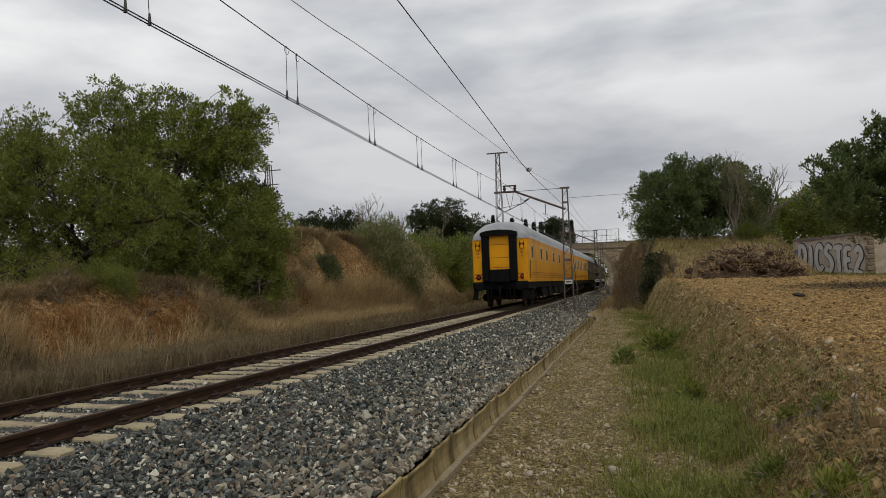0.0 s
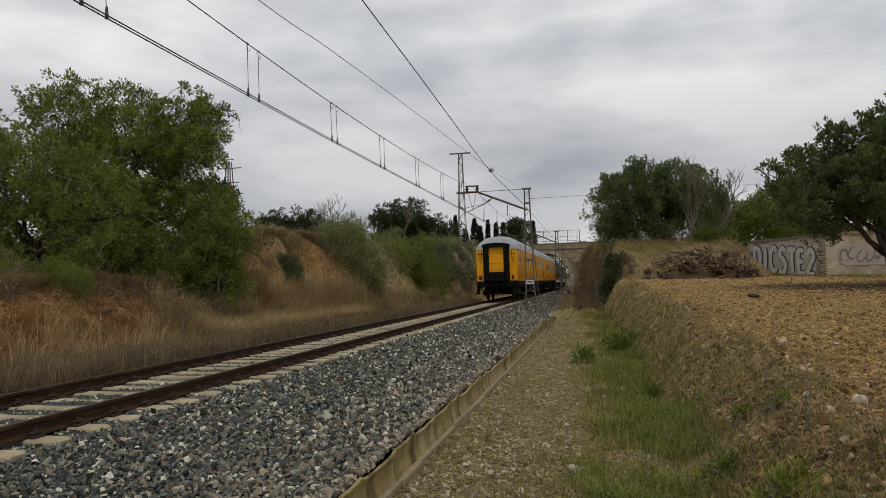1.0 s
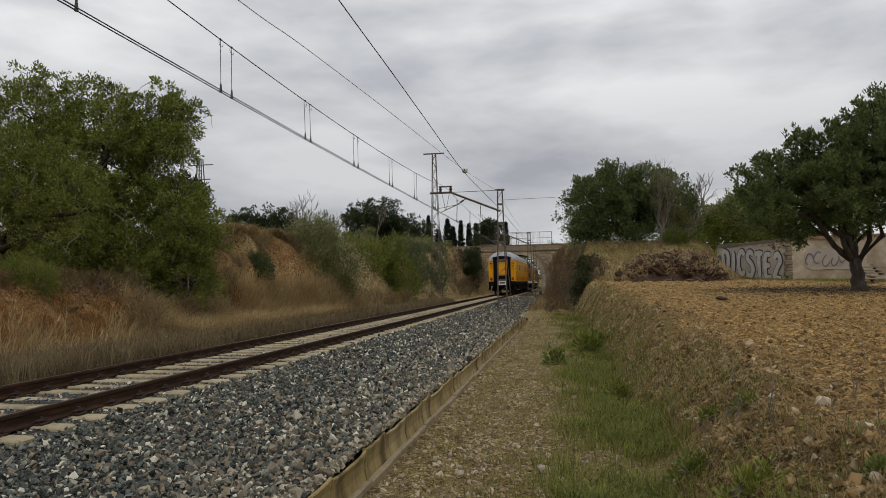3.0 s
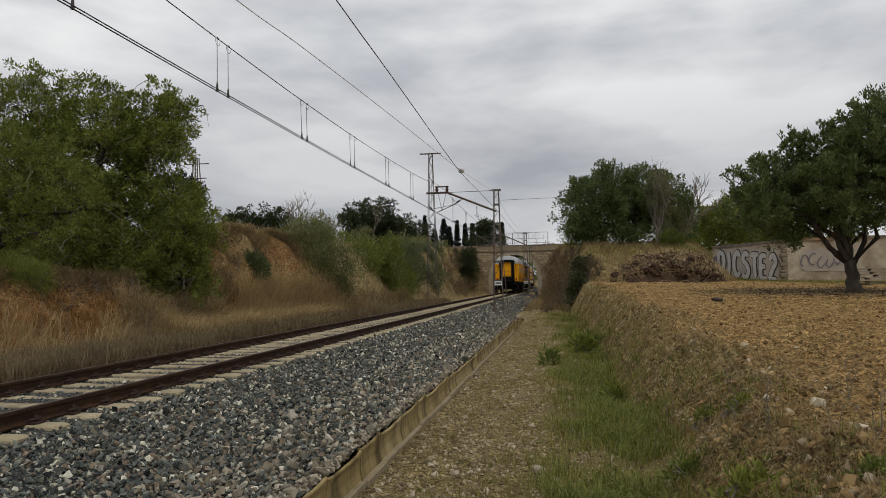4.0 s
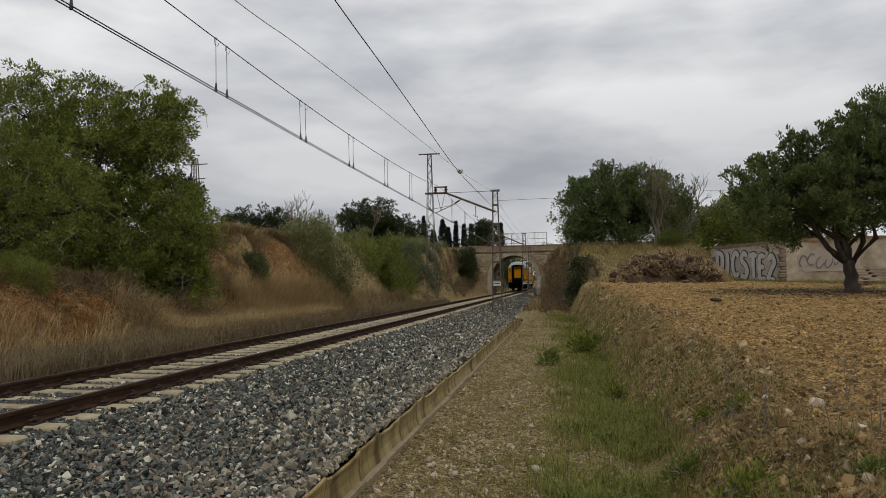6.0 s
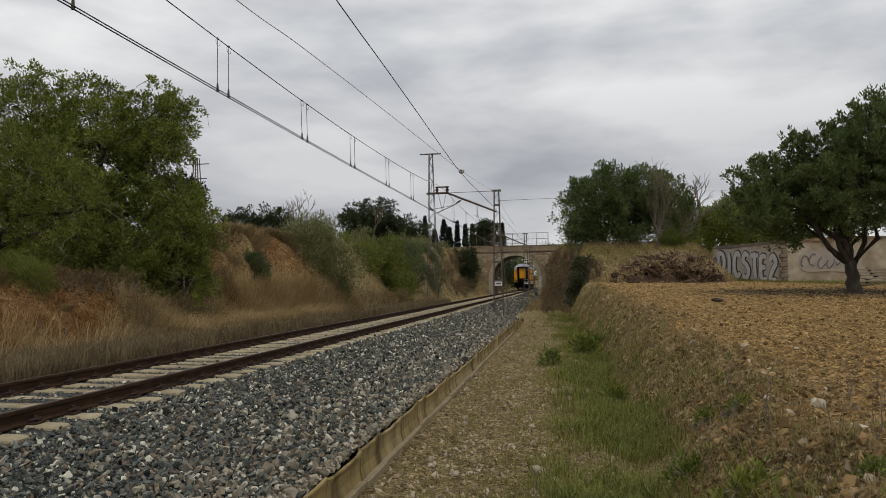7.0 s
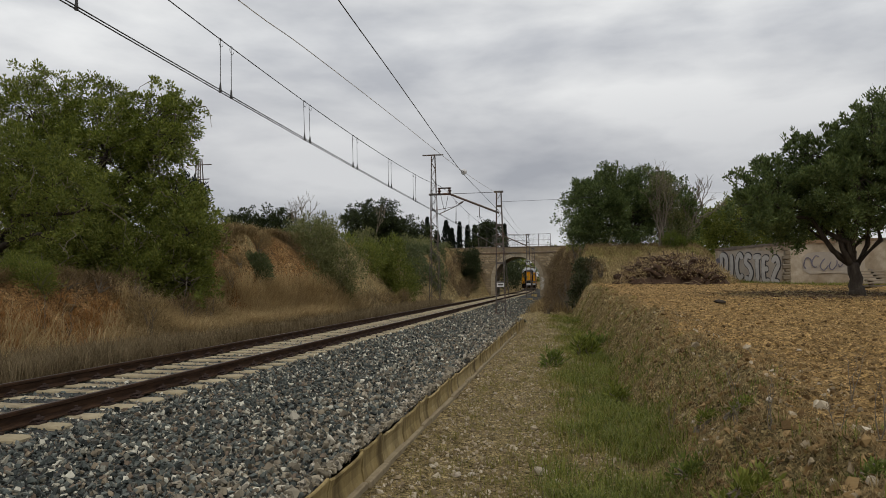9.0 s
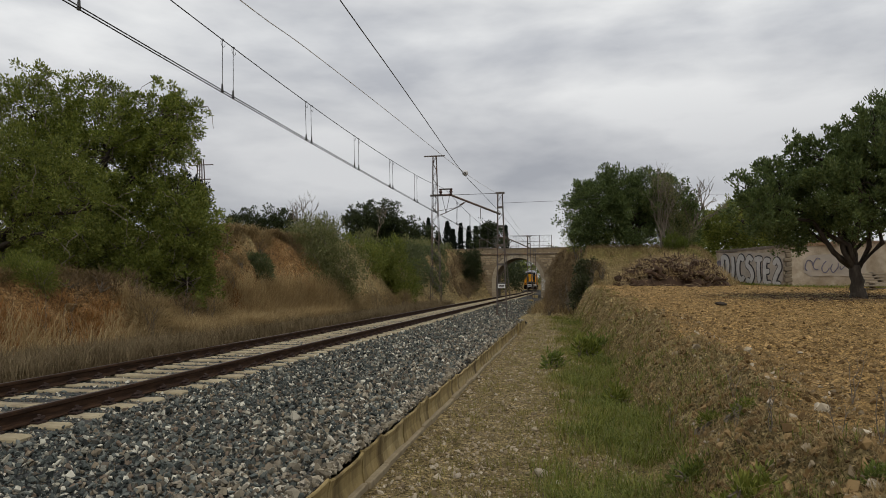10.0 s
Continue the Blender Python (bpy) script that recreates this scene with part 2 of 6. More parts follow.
def box(bm, lo, hi, bevel=0.0):
    c = [(a + b) / 2 for a, b in zip(lo, hi)]
    s = [abs(b - a) for a, b in zip(lo, hi)]
    made = bmesh.ops.create_cube(bm, size=1.0, matrix=Matrix.LocRotScale(c, None, s))
    if bevel:
        edges = list({ed for v in made["verts"] for ed in v.link_edges})
        bmesh.ops.bevel(bm, geom=edges, offset=bevel, segments=1, affect="EDGES", clamp_overlap=True)
    return bm


def tube(bm, pts, radii, sides=6, caps=True):
    """A tapered tube along points."""
    pts = [Vector(p) for p in pts]
    if isinstance(radii, (int, float)):
        radii = [radii] * len(pts)
    rings = []
    for i, p in enumerate(pts):
        d = (pts[min(i + 1, len(pts) - 1)] - pts[max(i - 1, 0)]).normalized()
        a = d.cross(Vector((0.31, 0.17, 0.93)) if abs(d.z) < 0.9 else Vector((1, 0.1, 0))).normalized()
        b = d.cross(a)
        rings.append([bm.verts.new(p + radii[i] * (math.cos(k * math.tau / sides) * a + math.sin(k * math.tau / sides) * b)) for k in range(sides)])
    for r, s in zip(rings, rings[1:]):
        for k in range(sides):
            bm.faces.new((r[k], r[(k + 1) % sides], s[(k + 1) % sides], s[k]))
    if caps and sides > 2:
        bm.faces.new(rings[0][::-1])
        bm.faces.new(rings[-1])
    return bm


def smooth(ob):
    for poly in ob.data.polygons:
        poly.use_smooth = True
    return ob


def soup(name, verts, faces_size, mat, parent=None):
    """A mesh out of equal faces, verts in order, faces_size corners each (numpy)."""
    n = len(verts)
    me = bpy.data.meshes.new(name)
    me.vertices.add(n)
    me.vertices.foreach_set("co", np.asarray(verts, np.float32).ravel())
    me.loops.add(n)
    me.loops.foreach_set("vertex_index", np.arange(n, dtype=np.int32))
    me.polygons.add(n // faces_size)
    me.polygons.foreach_set("loop_start", np.arange(0, n, faces_size, dtype=np.int32))
    me.polygons.foreach_set("loop_total", np.full(n // faces_size, faces_size, np.int32))
    me.polygons.foreach_set("use_smooth", np.zeros(n // faces_size, bool))
    me.update(calc_edges=True)
    return linked(name, me, mat, parent)


def indexed(name, verts, faces, mat, parent=None):
    me = bpy.data.meshes.new(name)
    faces = np.asarray(faces, np.int32)
    me.vertices.add(len(verts))
    me.vertices.foreach_set("co", np.asarray(verts, np.float32).ravel())
    me.loops.add(faces.size)
    me.loops.foreach_set("vertex_index", faces.ravel())
    me.polygons.add(len(faces))
    me.polygons.foreach_set("loop_start", np.arange(0, faces.size, faces.shape[1], dtype=np.int32))
    me.polygons.foreach_set("loop_total", np.full(len(faces), faces.shape[1], np.int32))
    me.polygons.foreach_set("use_smooth", np.zeros(len(faces), bool))
    me.update(calc_edges=True)
    return linked(name, me, mat, parent)


rng = np.random.default_rng(7)


# ---- ground: one sheet ----
TRACK = -6.30


def bend(y):
    """How far the line has swung to the left beyond the bridge."""
    return 0.00027 * np.clip(np.asarray(y, float) - 100, 0, 130) ** 2


def ramp01(x, a, b):
    t = np.clip((x - a) / (b - a), 0, 1)
    return t * t * (3 - 2 * t)


def wob(x, y, s, seed=0.0):
    """Cheap smooth unevenness, about -1 to 1."""
    return (np.sin(x * s + 1.7 * np.sin(y * s * 0.63 + seed)) * np.cos(y * s * 0.81 + 1.3 * np.sin(x * s * 0.57 + 2 * seed))
            + 0.5 * np.sin(2.3 * x * s + 1.1 * y * s + seed) * np.cos(1.9 * y * s - 0.7 * x * s)) / 1.5


def field_edge(y):
    return 2.05 - 0.55 * ramp01(y, 18, 44) - 1.9 * ramp01(y, 50, 95) + 0.16 * np.sin(y * 0.75) + 0.09 * np.sin(y * 2.3 + 1)


def field_z(x, y):
    z = -0.25 + 0.0315 * np.clip(y, -8, 46) - 0.011 * np.clip(x - 3, 0, 30)
    z = z + 2.35 * ramp01(y, 43.5, 50.5) * (1 - ramp01(x, 8.0, 11.0)) + 1.6 * ramp01(y, 60, 96) * (1 - ramp01(x, 8.0, 11.0)) + 3.9 * ramp01(y, 55, 96) * ramp01(x, 8.0, 11.0)
    return z


def left_top(y):
    return 1.35 + 2.15 * ramp01(y, 21, 30) + 1.75 * ramp01(y, 40, 98)


def ground_z(x, y):
    x, y = np.asarray(x, float), np.asarray(y, float)
    x = x + bend(y)
    base = -0.68 + 0.30 * ramp01(y, 26, 60) + 0.065 * (1 - ramp01(x, -1.6, -0.4)) * (1 - ramp01(y, 24, 30))
    edge = field_edge(y)
    foot = edge - 1.2 - 0.8 * ramp01(y, 45, 90)
    right = base + (field_z(x, y) - base) * ramp01(x, foot, edge) ** 0.9
    right = right - 0.10 * np.exp(-((x - foot) / 0.5) ** 2)
    bed = -0.62 + 0 * y
    toe = -10.3 + 0.5 * np.sin(y * 0.21) + 0.25 * np.sin(y * 0.77)
    top = toe - 2.9 + 0.1 * ramp01(y, 24, 32)
    lt = left_top(y)
    gully = 0.30 * wob(x * 0.5, y, 1.3, 2.0) + 0.26 * wob(x * 0.4, y, 3.1, 1.0) + 0.10 * wob(x, y, 5.0, 3.0)
    rise = ramp01(-x, -toe, -top)
    left = -0.35 + (lt + 0.35) * rise + gully * np.minimum(1, 4 * rise * (1.15 - rise))
    left = left + 0.03 * np.clip(-x - 16, 0, 60) * 0.6
    z = np.where(x > -1.85, right, np.where(x < -8.6, left, bed))
    lumps = 0.025 * wob(x, y, 2.9) + 0.014 * wob(x, y, 7.3, 1.0) + 0.008 * wob(x, y, 17.0, 2.0)
    near_track = ramp01(np.abs(x - TRACK), 2.6, 5.6)
    z = z + lumps * near_track
    rough_bank = np.exp(-((x - edge + 0.4) / 0.8) ** 2) * (0.11 * wob(x, y, 2.1, 3.0) + 0.085 * wob(x, y, 5.7, 4.0) + 0.055 * wob(x, y, 13.0, 2.0) + 0.03 * wob(x, y, 23.0, 1.0))
    # crumbling lip of the field
    lip = np.exp(-((x - edge - 0.05 - 0.12 * np.sin(y * 3.1)) / 0.20) ** 2) * np.clip(wob(x, y, 4.1, 7.0) + 0.2, 0, 1) * 0.14 * (y < 44)
    z = z + lip
    # furrows in the harrowed field
    tilled = np.clip(x - edge, 0, 1) * (y < 44)
    z = z + rough_bank + tilled * (0.042 * np.sin(y * 7.5 + 0.9 * x + 1.5 * np.sin(x * 0.8)) + 0.03 * wob(x, y, 5.0, 5.0) + 0.022 * wob(x, y, 12.0, 6.0))
    # cutting ends behind the bridge: keep the line free
    far = np.hypot(x, np.maximum(y - 100, 0) + 0 * x)
    z = z + 6.0 * ramp01(far, 250, 900) * ramp01(np.abs(x + 6), 30, 120)
    return z


def gz(x, y):
    return float(ground_z(x, y))


def build_ground():
    xs = np.concatenate([-np.geomspace(1500, 26, 26), np.arange(-25, -9, 0.25), np.arange(-9, -1.85, 0.6), [-1.86, -1.84], np.arange(-1.7, 5, 0.075), np.arange(5, 8, 0.15), np.arange(8, 22, 0.35), np.geomspace(22.5, 1500, 26)])
    ys = np.concatenate([-np.geomspace(300, 12, 10), np.arange(-11, 3, 0.5), np.arange(3, 16, 0.08), np.arange(16, 30, 0.13), np.arange(30, 60, 0.3), np.arange(60, 125, 0.8), np.geomspace(126, 2500, 30)])
    X, Y = np.meshgrid(xs, ys)
    Z = ground_z(X, Y)
    co = np.stack([X, Y, Z], -1).reshape(-1, 3)
    nx, ny = len(xs), len(ys)
    i = (np.arange(ny - 1)[:, None] * nx + np.arange(nx - 1)[None, :]).ravel()
    ob = indexed("ground", co, np.stack([i, i + 1, i + nx + 1, i + nx], 1), None)
    for p in ob.data.polygons:
        p.use_smooth = True
    # what the soil is: r harrowed field, g green growth, b bare orange earth
    x, y = co[:, 0], co[:, 1]
    edge = field_edge(y)
    fieldw = ramp01(x, edge - 0.35, edge + 0.5) * (1 - ramp01(y, 42, 45))
    # less field colour round the carob: the tree's shade put into the soil
    fieldw = fieldw * (1 - 0.95 * np.exp(-((x - 9.8) / 4.6) ** 2 - ((y - 30.0) / 3.2) ** 2))
    foot = edge - 1.2
    green = np.exp(-((x - foot + 0.25) / 0.75) ** 2) * (0.55 + 0.45 * wob(x, y, 0.6, 1.0)) + 0.8 * ramp01(y, 44, 50) * (x > 1)
    green = green + 0.45 * ramp01(-x, 17, 20) + 0.32 * np.clip(wob(x, y, 0.9, 5.0) + 0.2, 0, 1) * (x > -1.8) * (x < foot)
    orange = ramp01(-x, 10.2, 11.5) * (1 - ramp01(-x, 15.5, 17)) * (0.75 + 0.4 * wob(x, y, 0.5, 3.0)) * (1 - 0.6 * ramp01(y, 32, 40))
    col = np.stack([fieldw, np.clip(green, 0, 1), np.clip(orange, 0, 1), np.ones_like(x)], 1)
    at = ob.data.color_attributes.new("soil", "FLOAT_COLOR", "POINT")
    at.data.foreach_set("color", col.astype(np.float32).ravel())
    m = bpy.data.materials.new("soil_and_litter")
    m.use_nodes = True
    nodes, links = m.node_tree.nodes, m.node_tree.links
    shader = nodes["Principled BSDF"]
    shader.inputs["Roughness"].default_value = 0.97
    shader.inputs["Specular IOR Level"].default_value = 0.15
    tc = nodes.new("ShaderNodeTexCoord")

    def noisy(scale, stops, detail=8.0):
        n = nodes.new("ShaderNodeTexNoise")
        n.inputs["Scale"].default_value, n.inputs["Detail"].default_value, n.inputs["Roughness"].default_value = scale, detail, 0.74
        links.new(tc.outputs["Object"], n.inputs["Vector"])
        r = nodes.new("ShaderNodeValToRGB")
        for k, c in enumerate(stops):
            pos = 0.3 + 0.4 * k / (len(stops) - 1)
            el = r.color_ramp.elements[k] if k < 2 else r.color_ramp.elements.new(pos)
            el.position, el.color = pos, (*c, 1)
        links.new(n.outputs["Fac"], r.inputs["Fac"])
        return r.outputs["Color"], n.outputs["Fac"]

    litter, f1 = noisy(6.0, [(0.070, 0.051, 0.021), (0.235, 0.180, 0.083), (0.41, 0.325, 0.172)], 11.0)
    field, f2 = noisy(5.5, [(0.100, 0.058, 0.021), (0.285, 0.182, 0.070), (0.46, 0.315, 0.145)], 11.0)
    growth, f3 = noisy(6.0, [(0.055, 0.047, 0.014), (0.155, 0.132, 0.042), (0.29, 0.235, 0.09)], 10.0)
    bare, f4 = noisy(3.5, [(0.085, 0.045, 0.017), (0.215, 0.122, 0.048), (0.36, 0.235, 0.115)])
    split = nodes.new("ShaderNodeSeparateColor")
    attr = nodes.new("ShaderNodeAttribute")
    attr.attribute_name = "soil"
    links.new(attr.outputs["Color"], split.inputs["Color"])
    colour = litter
    edge_noise = nodes.new("ShaderNodeTexNoise")
    edge_noise.inputs["Scale"].default_value, edge_noise.inputs["Detail"].default_value = 2.4, 6.0
    links.new(tc.outputs["Object"], edge_noise.inputs["Vector"])
    for channel, other in (("Red", field), ("Green", growth), ("Blue", bare)):
        add = nodes.new("ShaderNodeMath")
        add.operation = "ADD"
        links.new(split.outputs[channel], add.inputs[0])
        links.new(edge_noise.outputs["Fac"], add.inputs[1])
        gate = nodes.new("ShaderNodeMapRange")
        gate.inputs["From Min"].default_value, gate.inputs["From Max"].default_value = 0.82, 1.18
        links.new(add.outputs["Value"], gate.inputs["Value"])
        mx = nodes.new("ShaderNodeMix")
        mx.data_type = "RGBA"
        links.new(gate.outputs["Result"], mx.inputs["Factor"])
        links.new(colour, mx.inputs["A"])
        links.new(other, mx.inputs["B"])
        colour = mx.outputs["Result"]
    # crumbs, grit and litter of a few centimetres; darkest cells paint shaded crevices
    for cell, low, high, amount in ((46.0, 0.1, 2.0, 0.8), (15.0, 0.45, 1.55, 0.5)):
        warp = nodes.new("ShaderNodeTexNoise")
        warp.inputs["Scale"].default_value, warp.inputs["Detail"].default_value = cell * 0.6, 3.0
        links.new(tc.outputs["Object"], warp.inputs["Vector"])
        shift = nodes.new("ShaderNodeMix")
        shift.data_type, shift.blend_type = "RGBA", "LINEAR_LIGHT"
        shift.inputs["Factor"].default_value = 0.6 / cell
        links.new(tc.outputs["Object"], shift.inputs["A"])
        links.new(warp.outputs["Color"], shift.inputs["B"])
        grit = nodes.new("ShaderNodeTexVoronoi")
        grit.inputs["Scale"].default_value = cell
        links.new(shift.outputs["Result"], grit.inputs["Vector"])
        part_of = nodes.new("ShaderNodeSeparateColor")
        links.new(grit.outputs["Color"], part_of.inputs["Color"])
        tone = nodes.new("ShaderNodeMapRange")
        tone.inputs["To Min"].default_value, tone.inputs["To Max"].default_value = low, high
        links.new(part_of.outputs["Red"], tone.inputs["Value"])
        mult = nodes.new("ShaderNodeMix")
        mult.data_type, mult.blend_type = "RGBA", "MULTIPLY"
        mult.inputs["Factor"].default_value = amount
        links.new(colour, mult.inputs["A"])
        links.new(tone.outputs["Result"], mult.inputs["B"])
        colour = mult.outputs["Result"]
    links.new(colour, shader.inputs["Base Color"])
    rel = nodes.new("ShaderNodeTexNoise")
    rel.inputs["Scale"].default_value, rel.inputs["Detail"].default_value, rel.inputs["Roughness"].default_value = 7.0, 10.0, 0.74
    links.new(tc.outputs["Object"], rel.inputs["Vector"])
    bp = nodes.new("ShaderNodeBump")
    bp.inputs["Strength"].default_value, bp.inputs["Distance"].default_value = 1.0, 0.10
    links.new(rel.outputs["Fac"], bp.inputs["Height"])
    links.new(bp.outputs["Normal"], shader.inputs["Normal"])
    ob.data.materials.append(m)
    tagged(ob, "dry earth ground with harrowed field, grassy ditch and earth banks", "ground", kind="structure")
    return ob


ground = build_ground()


# ---- ballast bed ----
def ballast_z(x, y):
    x, y = np.asarray(x, float), np.asarray(y, float)
    x = x + bend(y)
    d = np.abs(x - TRACK)
    z = -0.215 - 0.03 * ramp01(d, 1.3, 2.0) - 0.05 * ramp01(x, -4.8, -2.6) * (y < 46)
    z = z + 0.02 * wob(x, y, 1.6, 1.0) + 0.022 * (1 - ramp01(d, 0.95, 1.4))
    z = np.where(x < TRACK, z - 0.45 * ramp01(d, 1.65, 2.9), z)
    z = np.where((x > TRACK) & (y > 26), z - 0.30 * ramp01(d, 1.8, 3.7) * ramp01(y, 29, 42) - 0.3 * ramp01(d, 3.4, 4.5) * ramp01(y, 33, 40), z)
    return z


def build_ballast():
    xs = np.concatenate([np.arange(-9.2, -5.2, 0.2), np.arange(-5.2, -1.86, 0.12), [-1.862]])
    ys = np.concatenate([np.arange(-10, 3, 0.5), np.arange(3, 30, 0.14), np.arange(30, 230, 0.8)])
    X, Y = np.meshgrid(xs, ys)
    X = X - bend(Y)
    co = np.stack([X, Y, ballast_z(X, Y)], -1).reshape(-1, 3)
    nx, ny = len(xs), len(ys)
    i = (np.arange(ny - 1)[:, None] * nx + np.arange(nx - 1)[None, :]).ravel()
    # this sheet carries the painted gap shade below the scattered stones
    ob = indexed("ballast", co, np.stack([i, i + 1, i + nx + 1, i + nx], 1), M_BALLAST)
    return tagged(ob, "grey crushed stone ballast bed under the track, shade between stones painted in", "ballast", kind="structure")


ballast = build_ballast()


def rock_shapes(n, seed, flat=0.75, corners=10):
    """Angular broken stones: hulls of few points."""
    r = np.random.default_rng(seed)
    out = []
    for _ in range(n):
        bm = bmesh.new()
        for _k in range(corners):
            d = r.normal(size=3)
            d = d / np.abs(d).max() ** 0.7 / np.linalg.norm(d) ** 0.3
            bm.verts.new(d * r.uniform(0.75, 1.1))
        bmesh.ops.convex_hull(bm, input=bm.verts[:])
        bmesh.ops.delete(bm, geom=[v for v in bm.verts if not v.link_faces], context="VERTS")
        bmesh.ops.triangulate(bm, faces=bm.faces[:])
        bm.verts.index_update()
        V = np.array([v.co[:] for v in bm.verts])
        F = np.array([[v.index for v in fc.verts] for fc in bm.faces])
        bm.free()
        out.append((V * np.array([1.0, 0.78, flat]), F))
    return out


def turns(n, r):
    q = r.normal(size=(n, 4))
    q /= np.linalg.norm(q, axis=1)[:, None]
    w, x, y, z = q.T
    return np.stack([1 - 2 * (y * y + z * z), 2 * (x * y - z * w), 2 * (x * z + y * w), 2 * (x * y + z * w), 1 - 2 * (x * x + z * z), 2 * (y * z - x * w),
                     2 * (x * z - y * w), 2 * (y * z + x * w), 1 - 2 * (x * x + y * y)], 1).reshape(n, 3, 3)


def scatter_rocks(name, pts, sizes, mat, shapes, parent=None, seed=1):
    r = np.random.default_rng(seed)
    V, F, base = [], [], 0
    kind = r.integers(0, len(shapes), len(pts))
    for k, (sv, sf) in enumerate(shapes):
        sel = np.where(kind == k)[0]
        if not len(sel):
            continue
        R = turns(len(sel), r)
        v = np.einsum("nij,vj->nvi", R, sv) * sizes[sel][:, None, None] + pts[sel][:, None, :]
        f = sf[None] + (np.arange(len(sel)) * len(sv))[:, None, None] + base
        V.append(v.reshape(-1, 3))
        F.append(f.reshape(-1, 3))
        base += len(sel) * len(sv)
    return indexed(name, np.concatenate(V), np.concatenate(F), mat, parent)


ROCKS = rock_shapes(24, 3, 0.68, 9)


def ballast_stones():
    # the nearest by the kerb, one by one
    r = np.random.default_rng(21)
    meshes = []
    for V, F in ROCKS[:6]:
        me = bpy.data.meshes.new("stone")
        me.from_pydata(V.tolist(), [], F.tolist())
        me.polygons.foreach_set("use_smooth", np.zeros(len(F), bool))
        me.materials.append(M_STONE_ONE)
        meshes.append(me)
    n = 0
    while n < 290:
        x, y = r.uniform(-4.4, -1.95), r.uniform(4.8, 8.6)
        ob = new("stone", meshes[n % 6])
        ob.parent = ballast
        s = r.uniform(0.015, 0.027)
        ob.matrix_basis = Matrix.LocRotScale((x, y, float(ballast_z(x, y)) + s * 0.75), Euler(r.uniform(0, 6.28, 3)), (s, s, s))
        n += 1
    pts, size = [], []
    for y0, y1, dens in ((3.2, 9, 900), (9, 14, 780), (14, 20, 540), (20, 30, 300), (30, 46, 170), (46, 75, 60)):
        n = int((y1 - y0) * 3.45 * dens)
        x = r.uniform(-5.35, -1.875, n)
        y = r.uniform(y0, y1, n)
        s = r.lognormal(math.log(0.0235 if y0 < 14 else 0.029 if y0 < 25 else 0.036), 0.36, n)
        pts.append(np.stack([x, y, ballast_z(x, y) + s * np.where(x < -4.95, r.uniform(-0.7, 0.1, n), r.uniform(-0.8, 1.3, n))], 1))
        size.append(np.minimum(s, 0.042) * np.where(y > 46, 1.5, 1.0))
    # between and outside the rails
    n = 22000
    y = 4 + 46 * r.random(n) ** 1.5
    x = r.uniform(-9.0, -5.3, n)
    s = r.lognormal(math.log(0.022), 0.28, n)
    pts.append(np.stack([x, y, ballast_z(x, y) + s * 0.1], 1))
    size.append(s)
    ob = scatter_rocks("ballast_stones", np.concatenate(pts), np.concatenate(size), M_STONE, ROCKS, ballast, 5)
    ob["kind"] = "stuff"
    # paler dusty stones along the kerb
    n = 11000
    y = 3.2 + 31 * r.random(n) ** 1.5
    x = -1.88 - 1.2 * r.random(n) ** 1.5
    x[:4000] = r.uniform(-1.95, -1.864, 4000)
    s = r.lognormal(math.log(0.024), 0.36, n)
    ob = scatter_rocks("dusty_stones", np.stack([x, y, ballast_z(x, y) + s * r.uniform(0.2, 1.25, n)], 1), s, M_STONE_PALE, ROCKS, ballast, 6)
    ob["kind"] = "stuff"


# ---- railway track ----
def rail_profile():
    half = [(0.0, 0.0), (0.030, 0.0), (0.036, -0.008), (0.036, -0.036), (0.012, -0.050), (0.009, -0.118), (0.028, -0.136), (0.070, -0.147), (0.070, -0.159), (0.0, -0.159)]
    return half[1:-1] + [(-a, b) for a, b in half[1:-1]][::-1]


def build_track():
    track = thing("railway_track", "single broad-gauge railway track with rusty rails on concrete sleepers", "track", kind="structure")
    prof = rail_profile()
    ys = [-12, 100] + list(range(110, 231, 10))
    for side in (-0.87, 0.87):
        bm = bmesh.new()
        rings = [[bm.verts.new((TRACK + side + a - bend(y), y, b)) for a, b in prof] for y in ys]
        n = len(prof)
        for r0, r1 in zip(rings, rings[1:]):
            for k in range(n):
                bm.faces.new((r0[k], r0[(k + 1) % n], r1[(k + 1) % n], r1[k]))
        rail = part("rail", bm, M_RAIL, track)
        bm = bmesh.new()
        flat = [[bm.verts.new((TRACK + side + a - bend(y), y, 0.003)) for a in (-0.026, 0.026)] for y in ys]
        for r0, r1 in zip(flat, flat[1:]):
            bm.faces.new((r0[0], r0[1], r1[1], r1[0]))
        part("running_surface", bm, M_RAILTOP, rail, "worn dull rail head")
    # sleeper with sloped ends and lower waist
    bm = bmesh.new()
    sections = [(-1.30, -0.185, 0.105), (-1.27, -0.165, 0.118), (-0.55, -0.160, 0.118), (-0.35, -0.168, 0.105), (0.35, -0.168, 0.105), (0.55, -0.160, 0.118), (1.27, -0.165, 0.118), (1.30, -0.185, 0.105)]
    rings = []
    for x, top, w in sections:
        rings.append([bm.verts.new((x, -w - 0.03, -0.36)), bm.verts.new((x, -w, top - 0.02)), bm.verts.new((x, -w + 0.02, top)), bm.verts.new((x, w - 0.02, top)), bm.verts.new((x, w, top - 0.02)), bm.verts.new((x, w + 0.03, -0.36))])
    for a, b in zip(rings, rings[1:]):
        for k in range(5):
            bm.faces.new((a[k], b[k], b[k + 1], a[k + 1]))
    bm.faces.new(rings[0])
    bm.faces.new(rings[-1][::-1])
    bmesh.ops.recalc_face_normals(bm, faces=bm.faces[:])
    sleeper = bpy.data.meshes.new("sleeper")
    bm.to_mesh(sleeper)
    bm.free()
    bm = bmesh.new()
